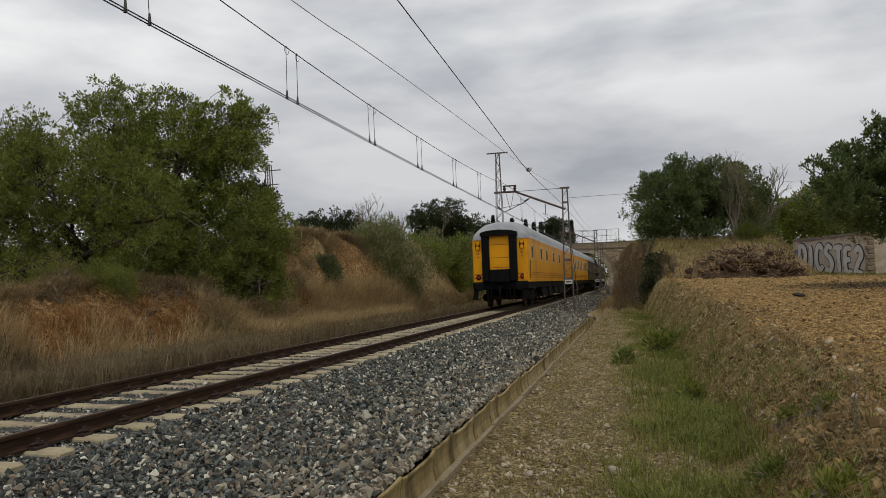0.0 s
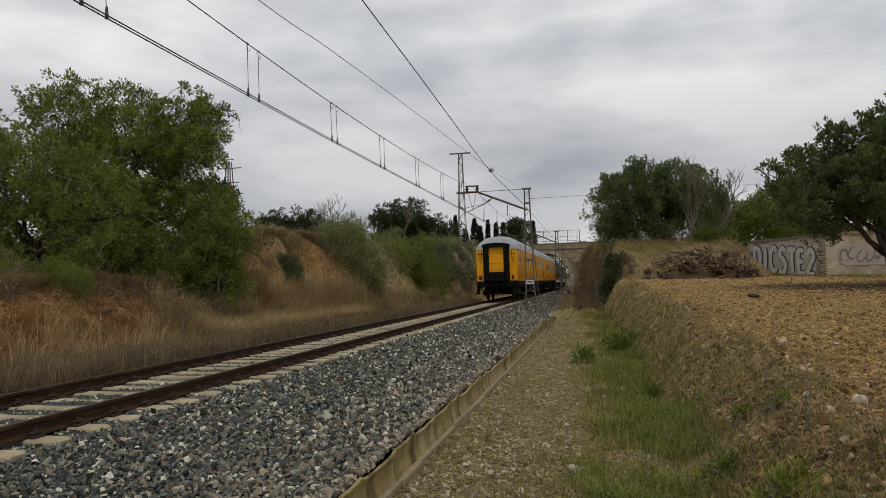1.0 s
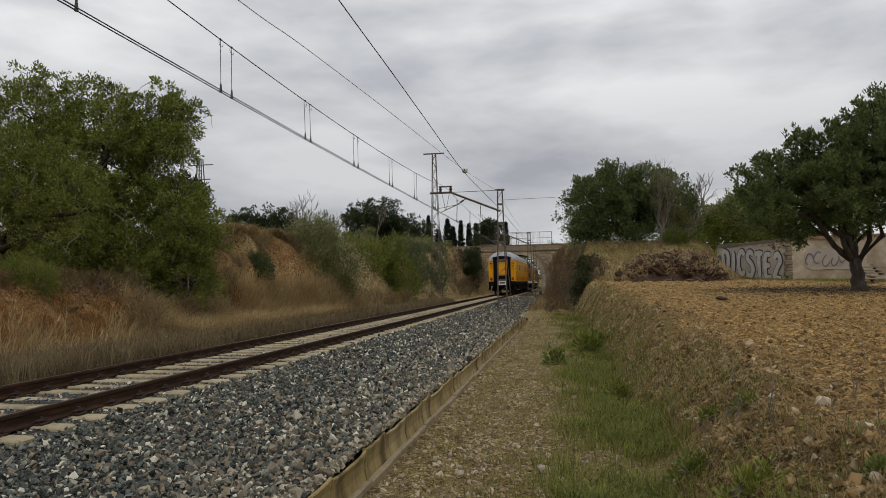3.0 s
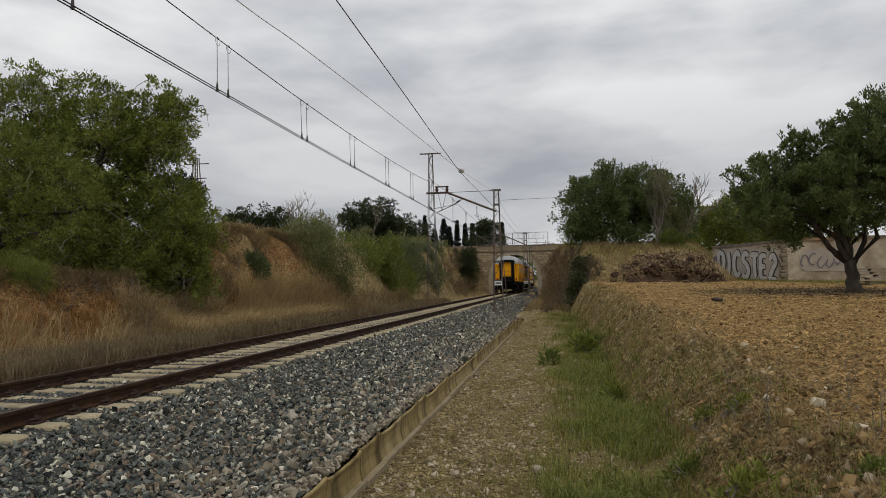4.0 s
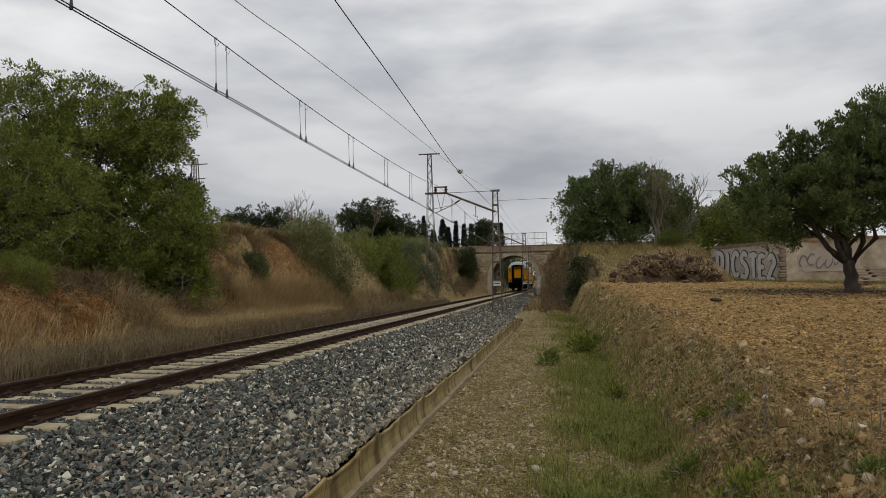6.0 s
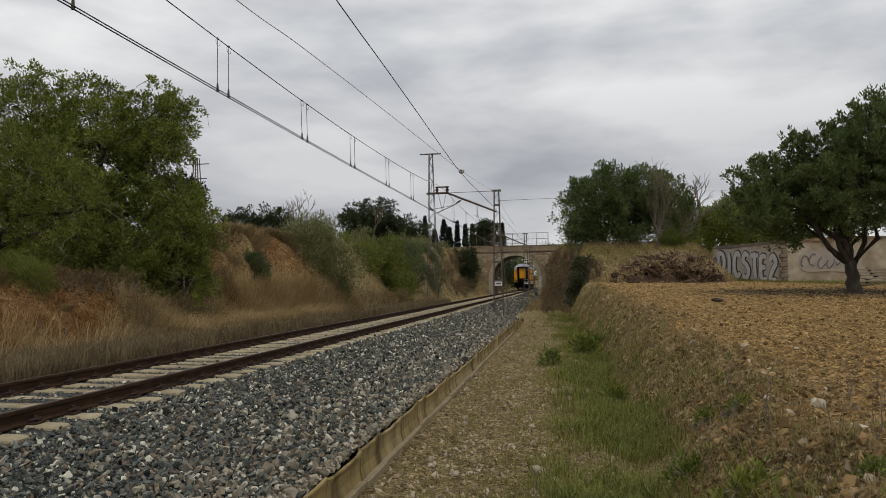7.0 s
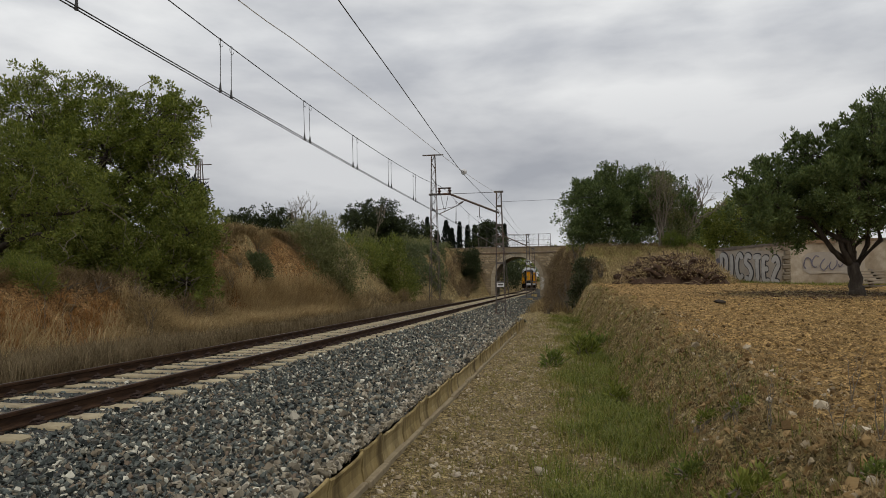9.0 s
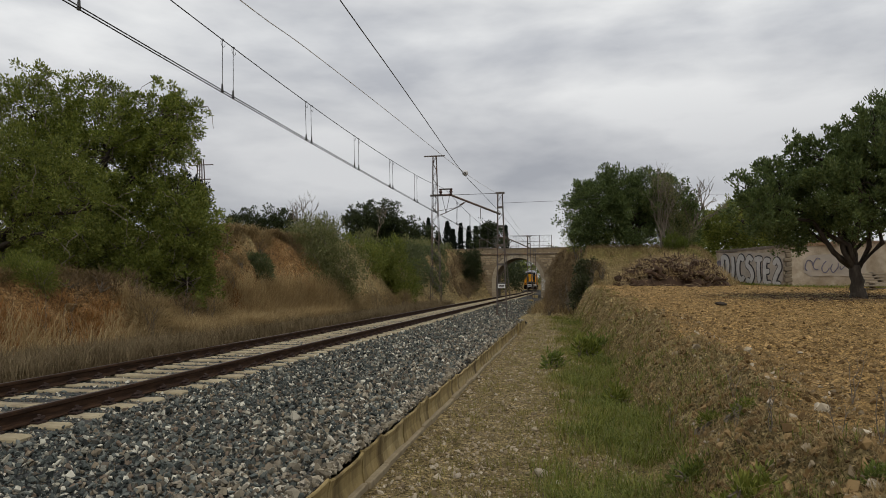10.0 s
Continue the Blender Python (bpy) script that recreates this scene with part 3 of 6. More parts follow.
    tube(bm, [(0.0, -0.055, -0.150), (0.05, -0.06, -0.118), (0.085, -0.03, -0.105), (0.055, 0.0, -0.125), (0.085, 0.03, -0.105), (0.05, 0.06, -0.118), (0.0, 0.055, -0.150)], 0.02, 5)
    tube(bm, [(0.055, 0, -0.16), (0.055, 0, -0.075)], [0.024, 0.02], 6)
    box(bm, (-0.005, -0.075, -0.168), (0.10, 0.075, -0.140), 0.006)
    clip = bpy.data.meshes.new("rail_clip")
    bm.to_mesh(clip)
    bm.free()
    clip.materials.append(M_CLIP)
    sleeper.materials.append(M_SLEEPER)
    for i in range(250):
        y = 7.018 + 0.6 * (i - 8)
        ob = linked("sleeper", sleeper, None, track)
        ob.location = (TRACK - bend(y), y, 0.006 * math.sin(i * 2.7))
        if i < 60:
            for side in (-0.87, 0.87):
                for s in (-1, 1):
                    c = linked("rail_clip", clip, None, track)
                    c.matrix_basis = pose(TRACK + side + s * 0.055, y, 0.004, 0, 0, 0 if s > 0 else 180)
    return track


build_track()


# ---- concrete retaining kerb beside the ballast ----
def build_kerb():
    kerb = thing("retaining_kerb", "weathered concrete panel kerb holding back the ballast", "kerb", kind="structure")
    r = random.Random(5)
    y = 1.0
    while y < 34.0:
        ln = r.choice((0.5, 0.75, 0.98, 0.98))
        worn = max(0.0, y - 27.0) / 7.0
        bm = bmesh.new()
        n = 8
        lean = r.uniform(-0.010, 0.012) * (1 + 2 * worn)
        jog = r.uniform(-0.007, 0.007)
        top = -0.285 + r.uniform(-0.012, 0.010) - 0.10 * worn * r.random()
        if abs(y - 9.0) < 0.5:
            top += 0.03
        xf = -1.825 + jog
        rows = []
        for k in range(n + 1):
            yy = y + 0.004 + (ln - 0.008) * k / n
            sag = -0.022 * math.sin(math.pi * k / n) ** 0.6 + r.uniform(-0.006, 0.006)
            bow = 0.016 * math.sin(math.pi * k / n)
            rows.append([bm.verts.new(p) for p in (
                (xf - 0.035, yy, -0.85), (xf - 0.032 + lean, yy, top + sag - 0.008), (xf - 0.024 + lean, yy, top + sag),
                (xf - 0.006 + lean, yy, top + sag), (xf + lean, yy, top + sag - 0.012), (xf - 0.010 - bow, yy, top - 0.10),
                (xf - 0.012 - bow, yy, top - 0.18), (xf + 0.004 - 0.5 * bow, yy, top - 0.26), (xf + 0.02, yy, -0.85))])
        for a, b in zip(rows, rows[1:]):
            for k in range(8):
                bm.faces.new((a[k], b[k], b[k + 1], a[k + 1]))
        bm.faces.new(rows[0][::-1])
        bm.faces.new(rows[-1])
        bmesh.ops.recalc_face_normals(bm, faces=bm.faces[:])
        panel = part("panel", bm, M_KERB, kerb)
        if 8.4 < y < 9.2 or (y > 12 and r.random() < 0.10):
            bm = bmesh.new()
            box(bm, (-1.85, y + ln - 0.05, -0.75), (-1.80, y + ln + 0.03, top + 0.05), 0.015)
            part("buttress", bm, M_KERB, panel)
        if y < 27:
            bm = bmesh.new()
            box(bm, (-1.84, y + 0.005, -0.80), (-1.768 + r.uniform(-0.012, 0.008), y + ln - 0.012, -0.555 + r.uniform(-0.015, 0.010)), 0.010)
            part("footing", bm, M_PLANK, panel, "rough footing strip at the panel base")
        y += ln * (1.0 if worn < 0.4 else r.choice((1.0, 1.3)))
    return kerb


build_kerb()


# ---- stone road bridge over the line ----
def build_bridge():
    BY, THICK, CX, RAD, SPRING = 100.0, 8.0, -6.22, 2.95, 1.83
    bridge = thing("road_bridge", "old stone arch road bridge with parapet over the track", "bridge", at=(0, 0, 0))
    X0, X1, TOP, BOT = -17.5, 5.0, 5.25, -1.2
    segs = 28
    arch = [(CX + RAD * math.cos(math.pi * k / segs), SPRING + RAD * math.sin(math.pi * k / segs)) for k in range(segs + 1)]
    outline = [(X1, BOT), (X1, TOP), (X0, TOP), (X0, BOT), (CX - RAD, BOT)] + arch[::-1] + [(CX + RAD, BOT)]
    bm = bmesh.new()
    for yy, flip in ((BY, False), (BY + THICK, True)):
        # spandrel in strips so that the faces stay plain
        cols = sorted({X0, X1, *[a for a, _ in arch]})
        for a, b in zip(cols, cols[1:]):
            def low(x):
                d = abs(x - CX)
                return SPRING + math.sqrt(max(0, RAD * RAD - d * d)) if d < RAD - 1e-6 else (SPRING if abs(d - RAD) < 1e-6 else BOT)
            la, lb = low(a), low(b)
            if a < CX - RAD - 1e-6 or b > CX + RAD + 1e-6:
                la = lb = BOT
            vs = [bm.verts.new(p) for p in ((a, yy, la), (b, yy, lb), (b, yy, TOP), (a, yy, TOP))]
            bm.faces.new(vs[::-1] if flip else vs)
    loop = [(X0, BOT), (X0, TOP), (X1, TOP), (X1, BOT), None, (CX + RAD, BOT)] + arch + [(CX - RAD, BOT)]
    prev = None
    for q in loop:
        if prev and q:
            bm.faces.new([bm.verts.new(p) for p in ((prev[0], BY, prev[1]), (q[0], BY, q[1]), (q[0], BY + THICK, q[1]), (prev[0], BY + THICK, prev[1]))])
        prev = q
    part("masonry_core", bm, M_MORTAR, bridge, "mortar and rubble core with barrel vault")
    # ring of cut stones
    for k in range(25):
        a0, a1 = math.pi * (k + 0.04) / 25, math.pi * (k + 0.96) / 25
        bm = bmesh.new()
        ri, ro = RAD - 0.015, RAD + 0.50
        pts = [(ri, a0), (ro, a0), (ro, a1), (ri, a1)]
        f = [bm.verts.new((CX + rr * math.cos(a), BY - 0.05, SPRING + rr * math.sin(a))) for rr, a in pts]
        b = [bm.verts.new((CX + rr * math.cos(a), BY + 0.4, SPRING + rr * math.sin(a))) for rr, a in pts]
        bm.faces.new(f)
        bm.faces.new(b[::-1])
        for i in range(4):
            bm.faces.new((f[i], b[i], b[(i + 1) % 4], f[(i + 1) % 4]))
        bmesh.ops.recalc_face_normals(bm, faces=bm.faces[:])
        part("voussoir", bm, M_RING, bridge)
    for sx in (-1, 1):
        for k in range(6):
            bm = bmesh.new()
            x0 = CX + sx * RAD
            box(bm, (min(x0 - sx * 0.015, x0 + sx * 0.55), BY - 0.05, -0.6 + k * 0.43), (max(x0 - sx * 0.015, x0 + sx * 0.55), BY + 0.4, -0.6 + k * 0.43 + 0.41), 0.02)
            part("quoin", bm, M_RING, bridge)
    # rubble stones on the near face
    r = random.Random(11)
    shapes = []
    for s in range(5):
        bm = bmesh.new()
        box(bm, (-0.5, 0, -0.5), (0.5, 1, 0.5), 0.12)
        for v in bm.verts:
            v.co += Vector((r.uniform(-0.16, 0.16), r.uniform(-0.12, 0.12), r.uniform(-0.17, 0.17)))
        me = bpy.data.meshes.new("stone")
        bm.to_mesh(me)
        bm.free()
        me.materials.append(M_STONEWALL)
        shapes.append(me)
    z, n = 0.2, 0
    while z < 5.15:
        h = r.uniform(0.26, 0.38)
        x = -13.4 + r.uniform(0, 0.4)
        while x < 0.6:
            w = r.uniform(0.34, 0.72)
            cx, cz = x + w / 2, z + h / 2
            d = math.hypot(cx - CX, max(0, cz - SPRING))
            if d > RAD + 0.52 + 0.3 * w and n < 298 and not (-10.5 < cx < -2.4 and cz < SPRING and abs(cx - CX) < RAD + 0.5 + w / 2) and r.random() < 0.9:
                ob = new("stone", shapes[n % 5])
                ob.parent = bridge
                ob.matrix_basis = Matrix.LocRotScale((cx, BY - 0.03, cz), None, (w * 0.94, 0.2, h * 0.93))
                n += 1
            x += w
        z += h
    bm = bmesh.new()
    box(bm, (X0, BY - 0.14, 5.22), (X1, BY + 0.5, 5.40), 0.03)
    part("string_course", bm, M_COPING, bridge, "dark weathered string course")
    bm = bmesh.new()
    box(bm, (X0, BY - 0.02, 5.40), (X1, BY + 0.38, 5.98), 0.02)
    parapet = part("parapet", bm, M_MORTAR, bridge, "stained masonry parapet")
    bm = bmesh.new()
    box(bm, (X0, BY - 0.07, 5.98), (X1, BY + 0.43, 6.10), 0.03)
    part("coping", bm, M_COPING, parapet)
    bm = bmesh.new()
    box(bm, (X0, BY + THICK - 0.4, 5.25), (X1, BY + THICK, 6.05), 0.02)
    part("parapet", bm, M_MORTAR, bridge)
    bm = bmesh.new()
    box(bm, (X0 - 30, BY + 0.5, 5.24), (X1 + 1, BY + THICK - 0.5, 5.32))
    part("road_deck", bm, M_COPING, bridge)
    # graffiti on the jamb
    bm = bmesh.new()
    for k in range(9):
        cx, cz = CX + RAD + 0.30 + 0.12 * math.sin(k * 2.1), 0.5 + 0.17 * k
        pts = [(cx + 0.17 * math.cos(a), BY - 0.062, cz + 0.13 * math.sin(a)) for a in np.linspace(0.5 * k, 0.5 * k + 4.2, 9)]
        tube(bm, pts, 0.028, 4)
    part("graffiti", bm, M_WHITE, bridge, "white sprayed scribble")
    return bridge


build_bridge()


def build_bridge_fence(x0, x1, y, z0, z1, posts, name, label):
    fence = thing(name, label, "fence")
    for k in range(posts):
        bm = bmesh.new()
        x = x0 + (x1 - x0) * k / (posts - 1)
        box(bm, (x - 0.035, y - 0.035, z0), (x + 0.035, y + 0.035, z1))
        part("post", bm, M_STEEL, fence)
    for zz in (z0 + 0.25, (z0 + z1) / 2, z1 - 0.03):
        bm = bmesh.new()
        box(bm, (x0, y - 0.02, zz - 0.02), (x1, y + 0.02, zz + 0.02))
        part("rail", bm, M_STEEL, fence)
    bm = bmesh.new()
    n = int(abs(x1 - x0) / 0.16)
    for k in range(n):
        x = x0 + (x1 - x0) * (k + 0.5) / n
        tube(bm, [(x, y, z0 + 0.1), (x, y, z1)], 0.006, 3)
    part("mesh_panel", bm, M_STEEL, fence)
    return fence


build_bridge_fence(-8.0, -1.8, 100.25, 6.1, 7.75, 5, "bridge_fence", "tall galvanised mesh fence standing on the bridge parapet")
build_bridge_fence(-11.7, -8.4, 104.0, 5.3, 7.6, 4, "bridge_fence", "grey mesh fence panel beside the bridge road")


# ---- overhead line ----
def lattice_leg(bm, a, b, w):
    a, b = Vector(a), Vector(b)
    box_like = [(-w, -w), (w, -w), (w, w), (-w, w)]
    r0 = [bm.verts.new(a + Vector((i, j, 0))) for i, j in box_like]
    r1 = [bm.verts.new(b + Vector((i, j, 0))) for i, j in box_like]
    for k in range(4):
        bm.faces.new((r0[k], r0[(k + 1) % 4], r1[(k + 1) % 4], r1[k]))
    bm.faces.new(r0[::-1])
    bm.faces.new(r1)


def build_mast(x, y, base, top, arm=True):
    mast = thing("catenary_mast", "rusty grey steel lattice catenary mast with cantilever arm", "mast", "catenary masts", at=(x, y, 0))
    wb, wt = 0.26, 0.12
    for s in (-1, 1):
        bm = bmesh.new()
        lattice_leg(bm, (s * wb, 0, base - 0.3), (s * wt, 0, top), 0.034)
        part("leg", bm, M_STEEL, mast)
    n = 13
    for k in range(n):
        t = (k + 0.5) / n
        z = base + (top - base) * t
        w = wb + (wt - wb) * t
        bm = bmesh.new()
        if k % 2:
            box(bm, (-w, -0.03, z - 0.055), (w, 0.03, z + 0.055))
        else:
            tube(bm, [(-w, 0, z - 0.2), (w, 0, z + 0.2)], 0.016, 4)
        part("batten", bm, M_STEEL, mast)
    bm = bmesh.new()
    box(bm, (-0.36, -0.35, base - 0.5), (0.36, 0.35, base - 0.06), 0.03)
    part("foundation", bm, M_KERB, mast, "low concrete foundation block")
    bm = bmesh.new()
    box(bm, (-0.24, -0.06, top - 0.04), (0.24, 0.06, top + 0.06))
    part("cap", bm, M_STEEL, mast)
    bm = bmesh.new()
    tube(bm, [(0.16, 0.15, top - 2.2), (0.50, 0.4, base - 0.15)], 0.022, 5)
    part("stay", bm, M_STEEL, mast, "thin raking steel stay")
    # white number plate, unreadable
    bm = bmesh.new()
    box(bm, (-0.18, -0.075, 1.04), (0.20, -0.055, 1.26), 0.008)
    plate = part("plate", bm, M_WHITE, mast, "white enamel plate")
    bm = bmesh.new()
    box(bm, (-0.13, -0.081, 1.12), (0.15, -0.077, 1.20))
    part("bar", bm, M_STEEL, plate)
    if arm:
        bm = bmesh.new()
        xe = TRACK - x
        tube(bm, [(0, 0, top - 1.12), (xe + 0.28, 0, top - 0.02), (xe - 0.85, 0, top - 0.02)], 0.058, 6)
        arm_ob = part("cantilever", bm, M_STEEL, mast, "cranked steel cantilever tube")
        bm = bmesh.new()
        tube(bm, [(0, 0, top), (xe, 0, top - 0.02)], 0.014, 4)
        part("tie", bm, M_WIRE, arm_ob)
        for dx in (-0.28, 0.28):
            bm = bmesh.new()
            pts = [(xe + dx, 0, top + 0.02 + 0.07 * k) for k in range(5)]
            tube(bm, pts, [0.10, 0.05, 0.11, 0.05, 0.09], 8)
            part("insulator", bm, M_INSUL, arm_ob, "brown ribbed insulator")
        bm = bmesh.new()
        box(bm, (xe - 0.36, -0.04, top + 0.27), (xe + 0.36, 0.04, top + 0.34))
        part("saddle", bm, M_STEEL, arm_ob)
        bm = bmesh.new()
        for s in (-1, 1):
            tube(bm, [(xe + 0.22 * s, 0, top), (xe, 0, top - 1.0)], 0.012, 4)
        part("hanger", bm, M_WIRE, arm_ob)
        # steady arm
        bm = bmesh.new()
        tube(bm, [(xe + 1.15, 0, top - 0.36), (xe + 0.55, 0, top - 0.72), (xe - 0.3, 0, top - 1.08)], 0.022, 5)
        tube(bm, [(xe + 0.8, 0, top - 0.66), (xe - 0.65, 0, top - 0.9)], 0.015, 4)
        tube(bm, [(xe + 0.98, 0, top - 0.46), (xe + 0.78, 0, top - 0.58)], 0.05, 8)
        part("steady_arm", bm, M_STEEL, arm_ob)
        bm = bmesh.new()
        tube(bm, [(-1.05, 0, top - 0.78), (-1.05, 0, top - 1.3)], 0.02, 4)
        part("dropper_rod", bm, M_STEEL, arm_ob)
    return mast


build_mast(-3.38, 40.0, -0.48, 6.08)
build_mast(-3.62, 76.0, -0.20, 6.05)
build_mast(-3.75, 92.0, 0.0, 5.4, arm=False)


def build_tower():
    x, y, base, top = -9.95, 57.8, -0.1, 11.3
    tower = thing("lattice_pole", "slender grey steel lattice pole with crossbar on top", "pole", at=(x, y, 0))
    wb, wt = 0.40, 0.13
    for sx in (-1, 1):
        for sy in (-1, 1):
            bm = bmesh.new()
            lattice_leg(bm, (sx * wb, sy * wb, base - 0.4), (sx * wt, sy * wt, top), 0.021)
            part("leg", bm, M_STEEL, tower)
    n = 20
    for side in range(2):
        for k in range(n):
            t0, t1 = k / n, (k + 1) / n
            w0, w1 = wb + (wt - wb) * t0, wb + (wt - wb) * t1
            s = 1 if k % 2 else -1
            bm = bmesh.new()
            yy = -1 if side == 0 else 1
            tube(bm, [(-s * w0, yy * w0, base + (top - base) * t0), (s * w1, yy * w1, base + (top - base) * t1)], 0.018, 4)
            part("brace", bm, M_STEEL, tower)
    bm = bmesh.new()
    box(bm, (-0.85, -0.05, top - 0.03), (0.80, 0.05, top + 0.06))
    part("crossbar", bm, M_STEEL, tower)
    return tower


build_tower()


def wire(name, pts, radius, mat, label, sides=5):
    """A wire through points, smoothed."""
    P = [Vector(p) for p in pts]
    fine = []
    for i in range(len(P) - 1):
        p0, p1, p2, p3 = P[max(i - 1, 0)], P[i], P[i + 1], P[min(i + 2, len(P) - 1)]
        for k in range(6):
            t = k / 6
            fine.append(0.5 * ((2 * p1) + (p2 - p0) * t + (2 * p0 - 5 * p1 + 4 * p2 - p3) * t * t + (3 * p1 - p0 - 3 * p2 + p3) * t ** 3))
    fine.append(P[-1])
    bm = bmesh.new()
    tube(bm, fine, radius, sides)
    return tagged(part(name, bm, mat), label, "wire")


def contact_z(y):
    return 4.83 + 0.10 * ((y - 26) / 18) ** 2 * (y < 26) - 0.0022 * max(0, y - 36)


def messenger_z(y):
    return 5.785 + 0.00145 * (y - 20.5) ** 2 if y < 40 else 6.36 - 0.055 * (y - 40) + 0.00152 * (y - 40) ** 2 if y < 76 else 6.3 - 0.028 * (y - 76)


for dx in (-0.035, 0.035):
    wire("contact_wire", [(TRACK + dx, y, contact_z(y)) for y in (-8, 0, 6, 12, 18, 24, 30, 40, 58, 76, 98, 140)], 0.0105, M_WIRE, "dark grooved contact wire above the track")
wire("messenger_wire", [(TRACK, y, messenger_z(y)) for y in (-8, -2, 4, 10, 16, 22, 28, 34, 39.9, 46, 52, 58, 64, 70, 76, 98)], 0.0105, M_WIRE, "sagging messenger wire above the contact wire")
wire("feeder_wire", [(-3.8, -10, 4.55), (-3.8, 0, 4.35), (-3.8, 8.13, 4.63), (-3.8, 10.8, 4.79), (-3.8, 16.3, 5.04), (-3.7, 28.3, 5.45), (-3.5, 40, 6.02)], 0.0075, M_PALEWIRE, "thin pale feeder wire between the masts")
wire("feeder_wire", [(-3.5, 40, 6.02), (-3.55, 50, 5.72), (-3.6, 60, 5.66), (-3.7, 76, 5.95)], 0.0075, M_PALEWIRE, "thin pale feeder wire between the masts")
wire("return_wire", [(-3.6, -10, 7.0), (-3.6, 3, 6.35), (-3.6, 11.77, 5.93), (-3.6, 15.6, 5.77), (-3.6, 19.4, 5.59), (-3.6, 26.6, 5.26), (-3.5, 33, 5.15), (-3.42, 40, 5.10)], 0.0105, M_WIRE, "dark return wire beside the masts")
wire("return_wire", [(-3.42, 40, 5.10), (-3.5, 58, 5.0), (-3.62, 76, 5.05), (-3.7, 96, 5.2)], 0.0105, M_WIRE, "dark return wire beside the masts")
wire("cross_wire", [(-3.4, 40, 5.55), (30, 95, 11.4), (140, 280, 27)], 0.009, M_WIRE, "thin wire leaving the mast across the field")


def build_ball():
    bm = bmesh.new()
    bmesh.ops.create_uvsphere(bm, u_segments=16, v_segments=10, radius=0.115, matrix=Matrix.Translation((-3.7, 28.3, 5.46)))
    for v in bm.verts:
        v.co.z += 0.012 if abs(v.co.z - 5.46) < 0.03 else 0
    ball = smooth(part("wire_marker", bm, M_PALEWIRE))
    tagged(ball, "grey ball marker clamped on the feeder wire", "wire marker")
    bm = bmesh.new()
    tube(bm, [(-3.7, 28.15, 5.455), (-3.7, 28.45, 5.465)], 0.03, 8)
    part("clamp", bm, M_WIRE, ball)


build_ball()


def build_droppers():
    r = random.Random(2)
    spots = [8.45, 8.96, 13.2, 13.67, 17.85, 18.25, 22.2, 22.67, 26.9, 27.37, 31.5, 32.0, 36.2, 36.7, 44, 44.5, 50, 50.5, 56, 56.5, 62, 62.5, 68, 68.5]
    for y in spots:
        d = thing("dropper", "thin paired dropper wire between messenger and contact wire", "dropper", "droppers")
        zc, zm = contact_z(y), messenger_z(y)
        bm = bmesh.new()
        tube(bm, [(TRACK, y - r.uniform(0.0, 0.08), zm), (TRACK, y, zc)], 0.0065, 4)
        part("rod", bm, M_WIRE, d)
        bm = bmesh.new()
        tube(bm, [(TRACK, y, zc + 0.14), (TRACK + 0.0, y, zc - 0.03)], [0.016, 0.03], 5)
        part("clamp", bm, M_WIRE, d)
        bm = bmesh.new()
        tube(bm, [(TRACK + 0.01, y + 0.09 * math.cos(a), zm - 0.06 + 0.08 * math.sin(a)) for a in np.linspace(0.6, 6.4, 10)], 0.005, 4)
        part("loop", bm, M_WIRE, d)


build_droppers()


# ---- train ----
def coach_section(scale_roof):
    pts = [(-1.43, 1.22), (-1.43, 3.16)]
    n = 14
    for k in range(n + 1):
        a = math.pi - math.pi * k / n
        pts.append((1.40 * math.copysign(abs(math.cos(a)) ** 0.8, math.cos(a)), 3.24 + scale_roof * math.sin(a) ** 0.85))
    return pts + [(1.43, 3.16), (1.43, 1.22)]


def build_coach(y0, length, colour, last, label):
    coach = thing("railway_coach", label, "railway coach", "coaches of the train")
    # shell: walls
    bm = bmesh.new()
    rows = [(0.0, 1.36), (0.07, 1.42), (0.18, 1.43), (length - 0.5, 1.43)]
    rings = [[bm.verts.new(p) for p in ((-w, y, 1.22), (-w, y, 3.26), (w, y, 3.26), (w, y, 1.22))] for y, w in rows]
    for a, b in zip(rings, rings[1:]):
        for k in range(4):
            bm.faces.new((a[k], a[(k + 1) % 4], b[(k + 1) % 4], b[k]))
    bm.faces.new(rings[0])
    bm.faces.new(rings[-1][::-1])
    bmesh.ops.recalc_face_normals(bm, faces=bm.faces[:])
    body = part("body", bm, colour, coach)
    # roof with a domed end
    bm = bmesh.new()
    rings = []
    for y, s, w in ((0.0, 0.30, 0.985), (0.12, 0.46, 1.0), (0.35, 0.62, 1.0), (0.7, 0.76, 1.0), (1.2, 0.85, 1.0), (1.9, 0.88, 1.0), (length - 2, 0.88, 1.0), (length - 0.5, 0.7, 1.0)):
        sec = coach_section(s)[2:-2]
        sec = [(-1.45, 3.21)] + sec + [(1.45, 3.21)]
        rings.append([bm.verts.new((a * w, y - 0.02, b)) for a, b in sec])
    for a, b in zip(rings, rings[1:]):
        for k in range(len(a) - 1):
            bm.faces.new((a[k], a[k + 1], b[k + 1], b[k]))
    bm.faces.new(rings[0])
    bm.faces.new(rings[-1][::-1])
    bmesh.ops.recalc_face_normals(bm, faces=bm.faces[:])
    roof = smooth(part("roof", bm, M_ROOF, coach, "dusty grey domed roof"))
    for y in (4.5, 10.5, 16.5, 22.0):
        if y < length - 2:
            bm = bmesh.new()
            tube(bm, [(0.0, y, 4.08), (0, y, 4.17), (0, y, 4.2)], [0.24, 0.22, 0.1], 10)
            part("roof_vent", bm, M_ROOF, roof)
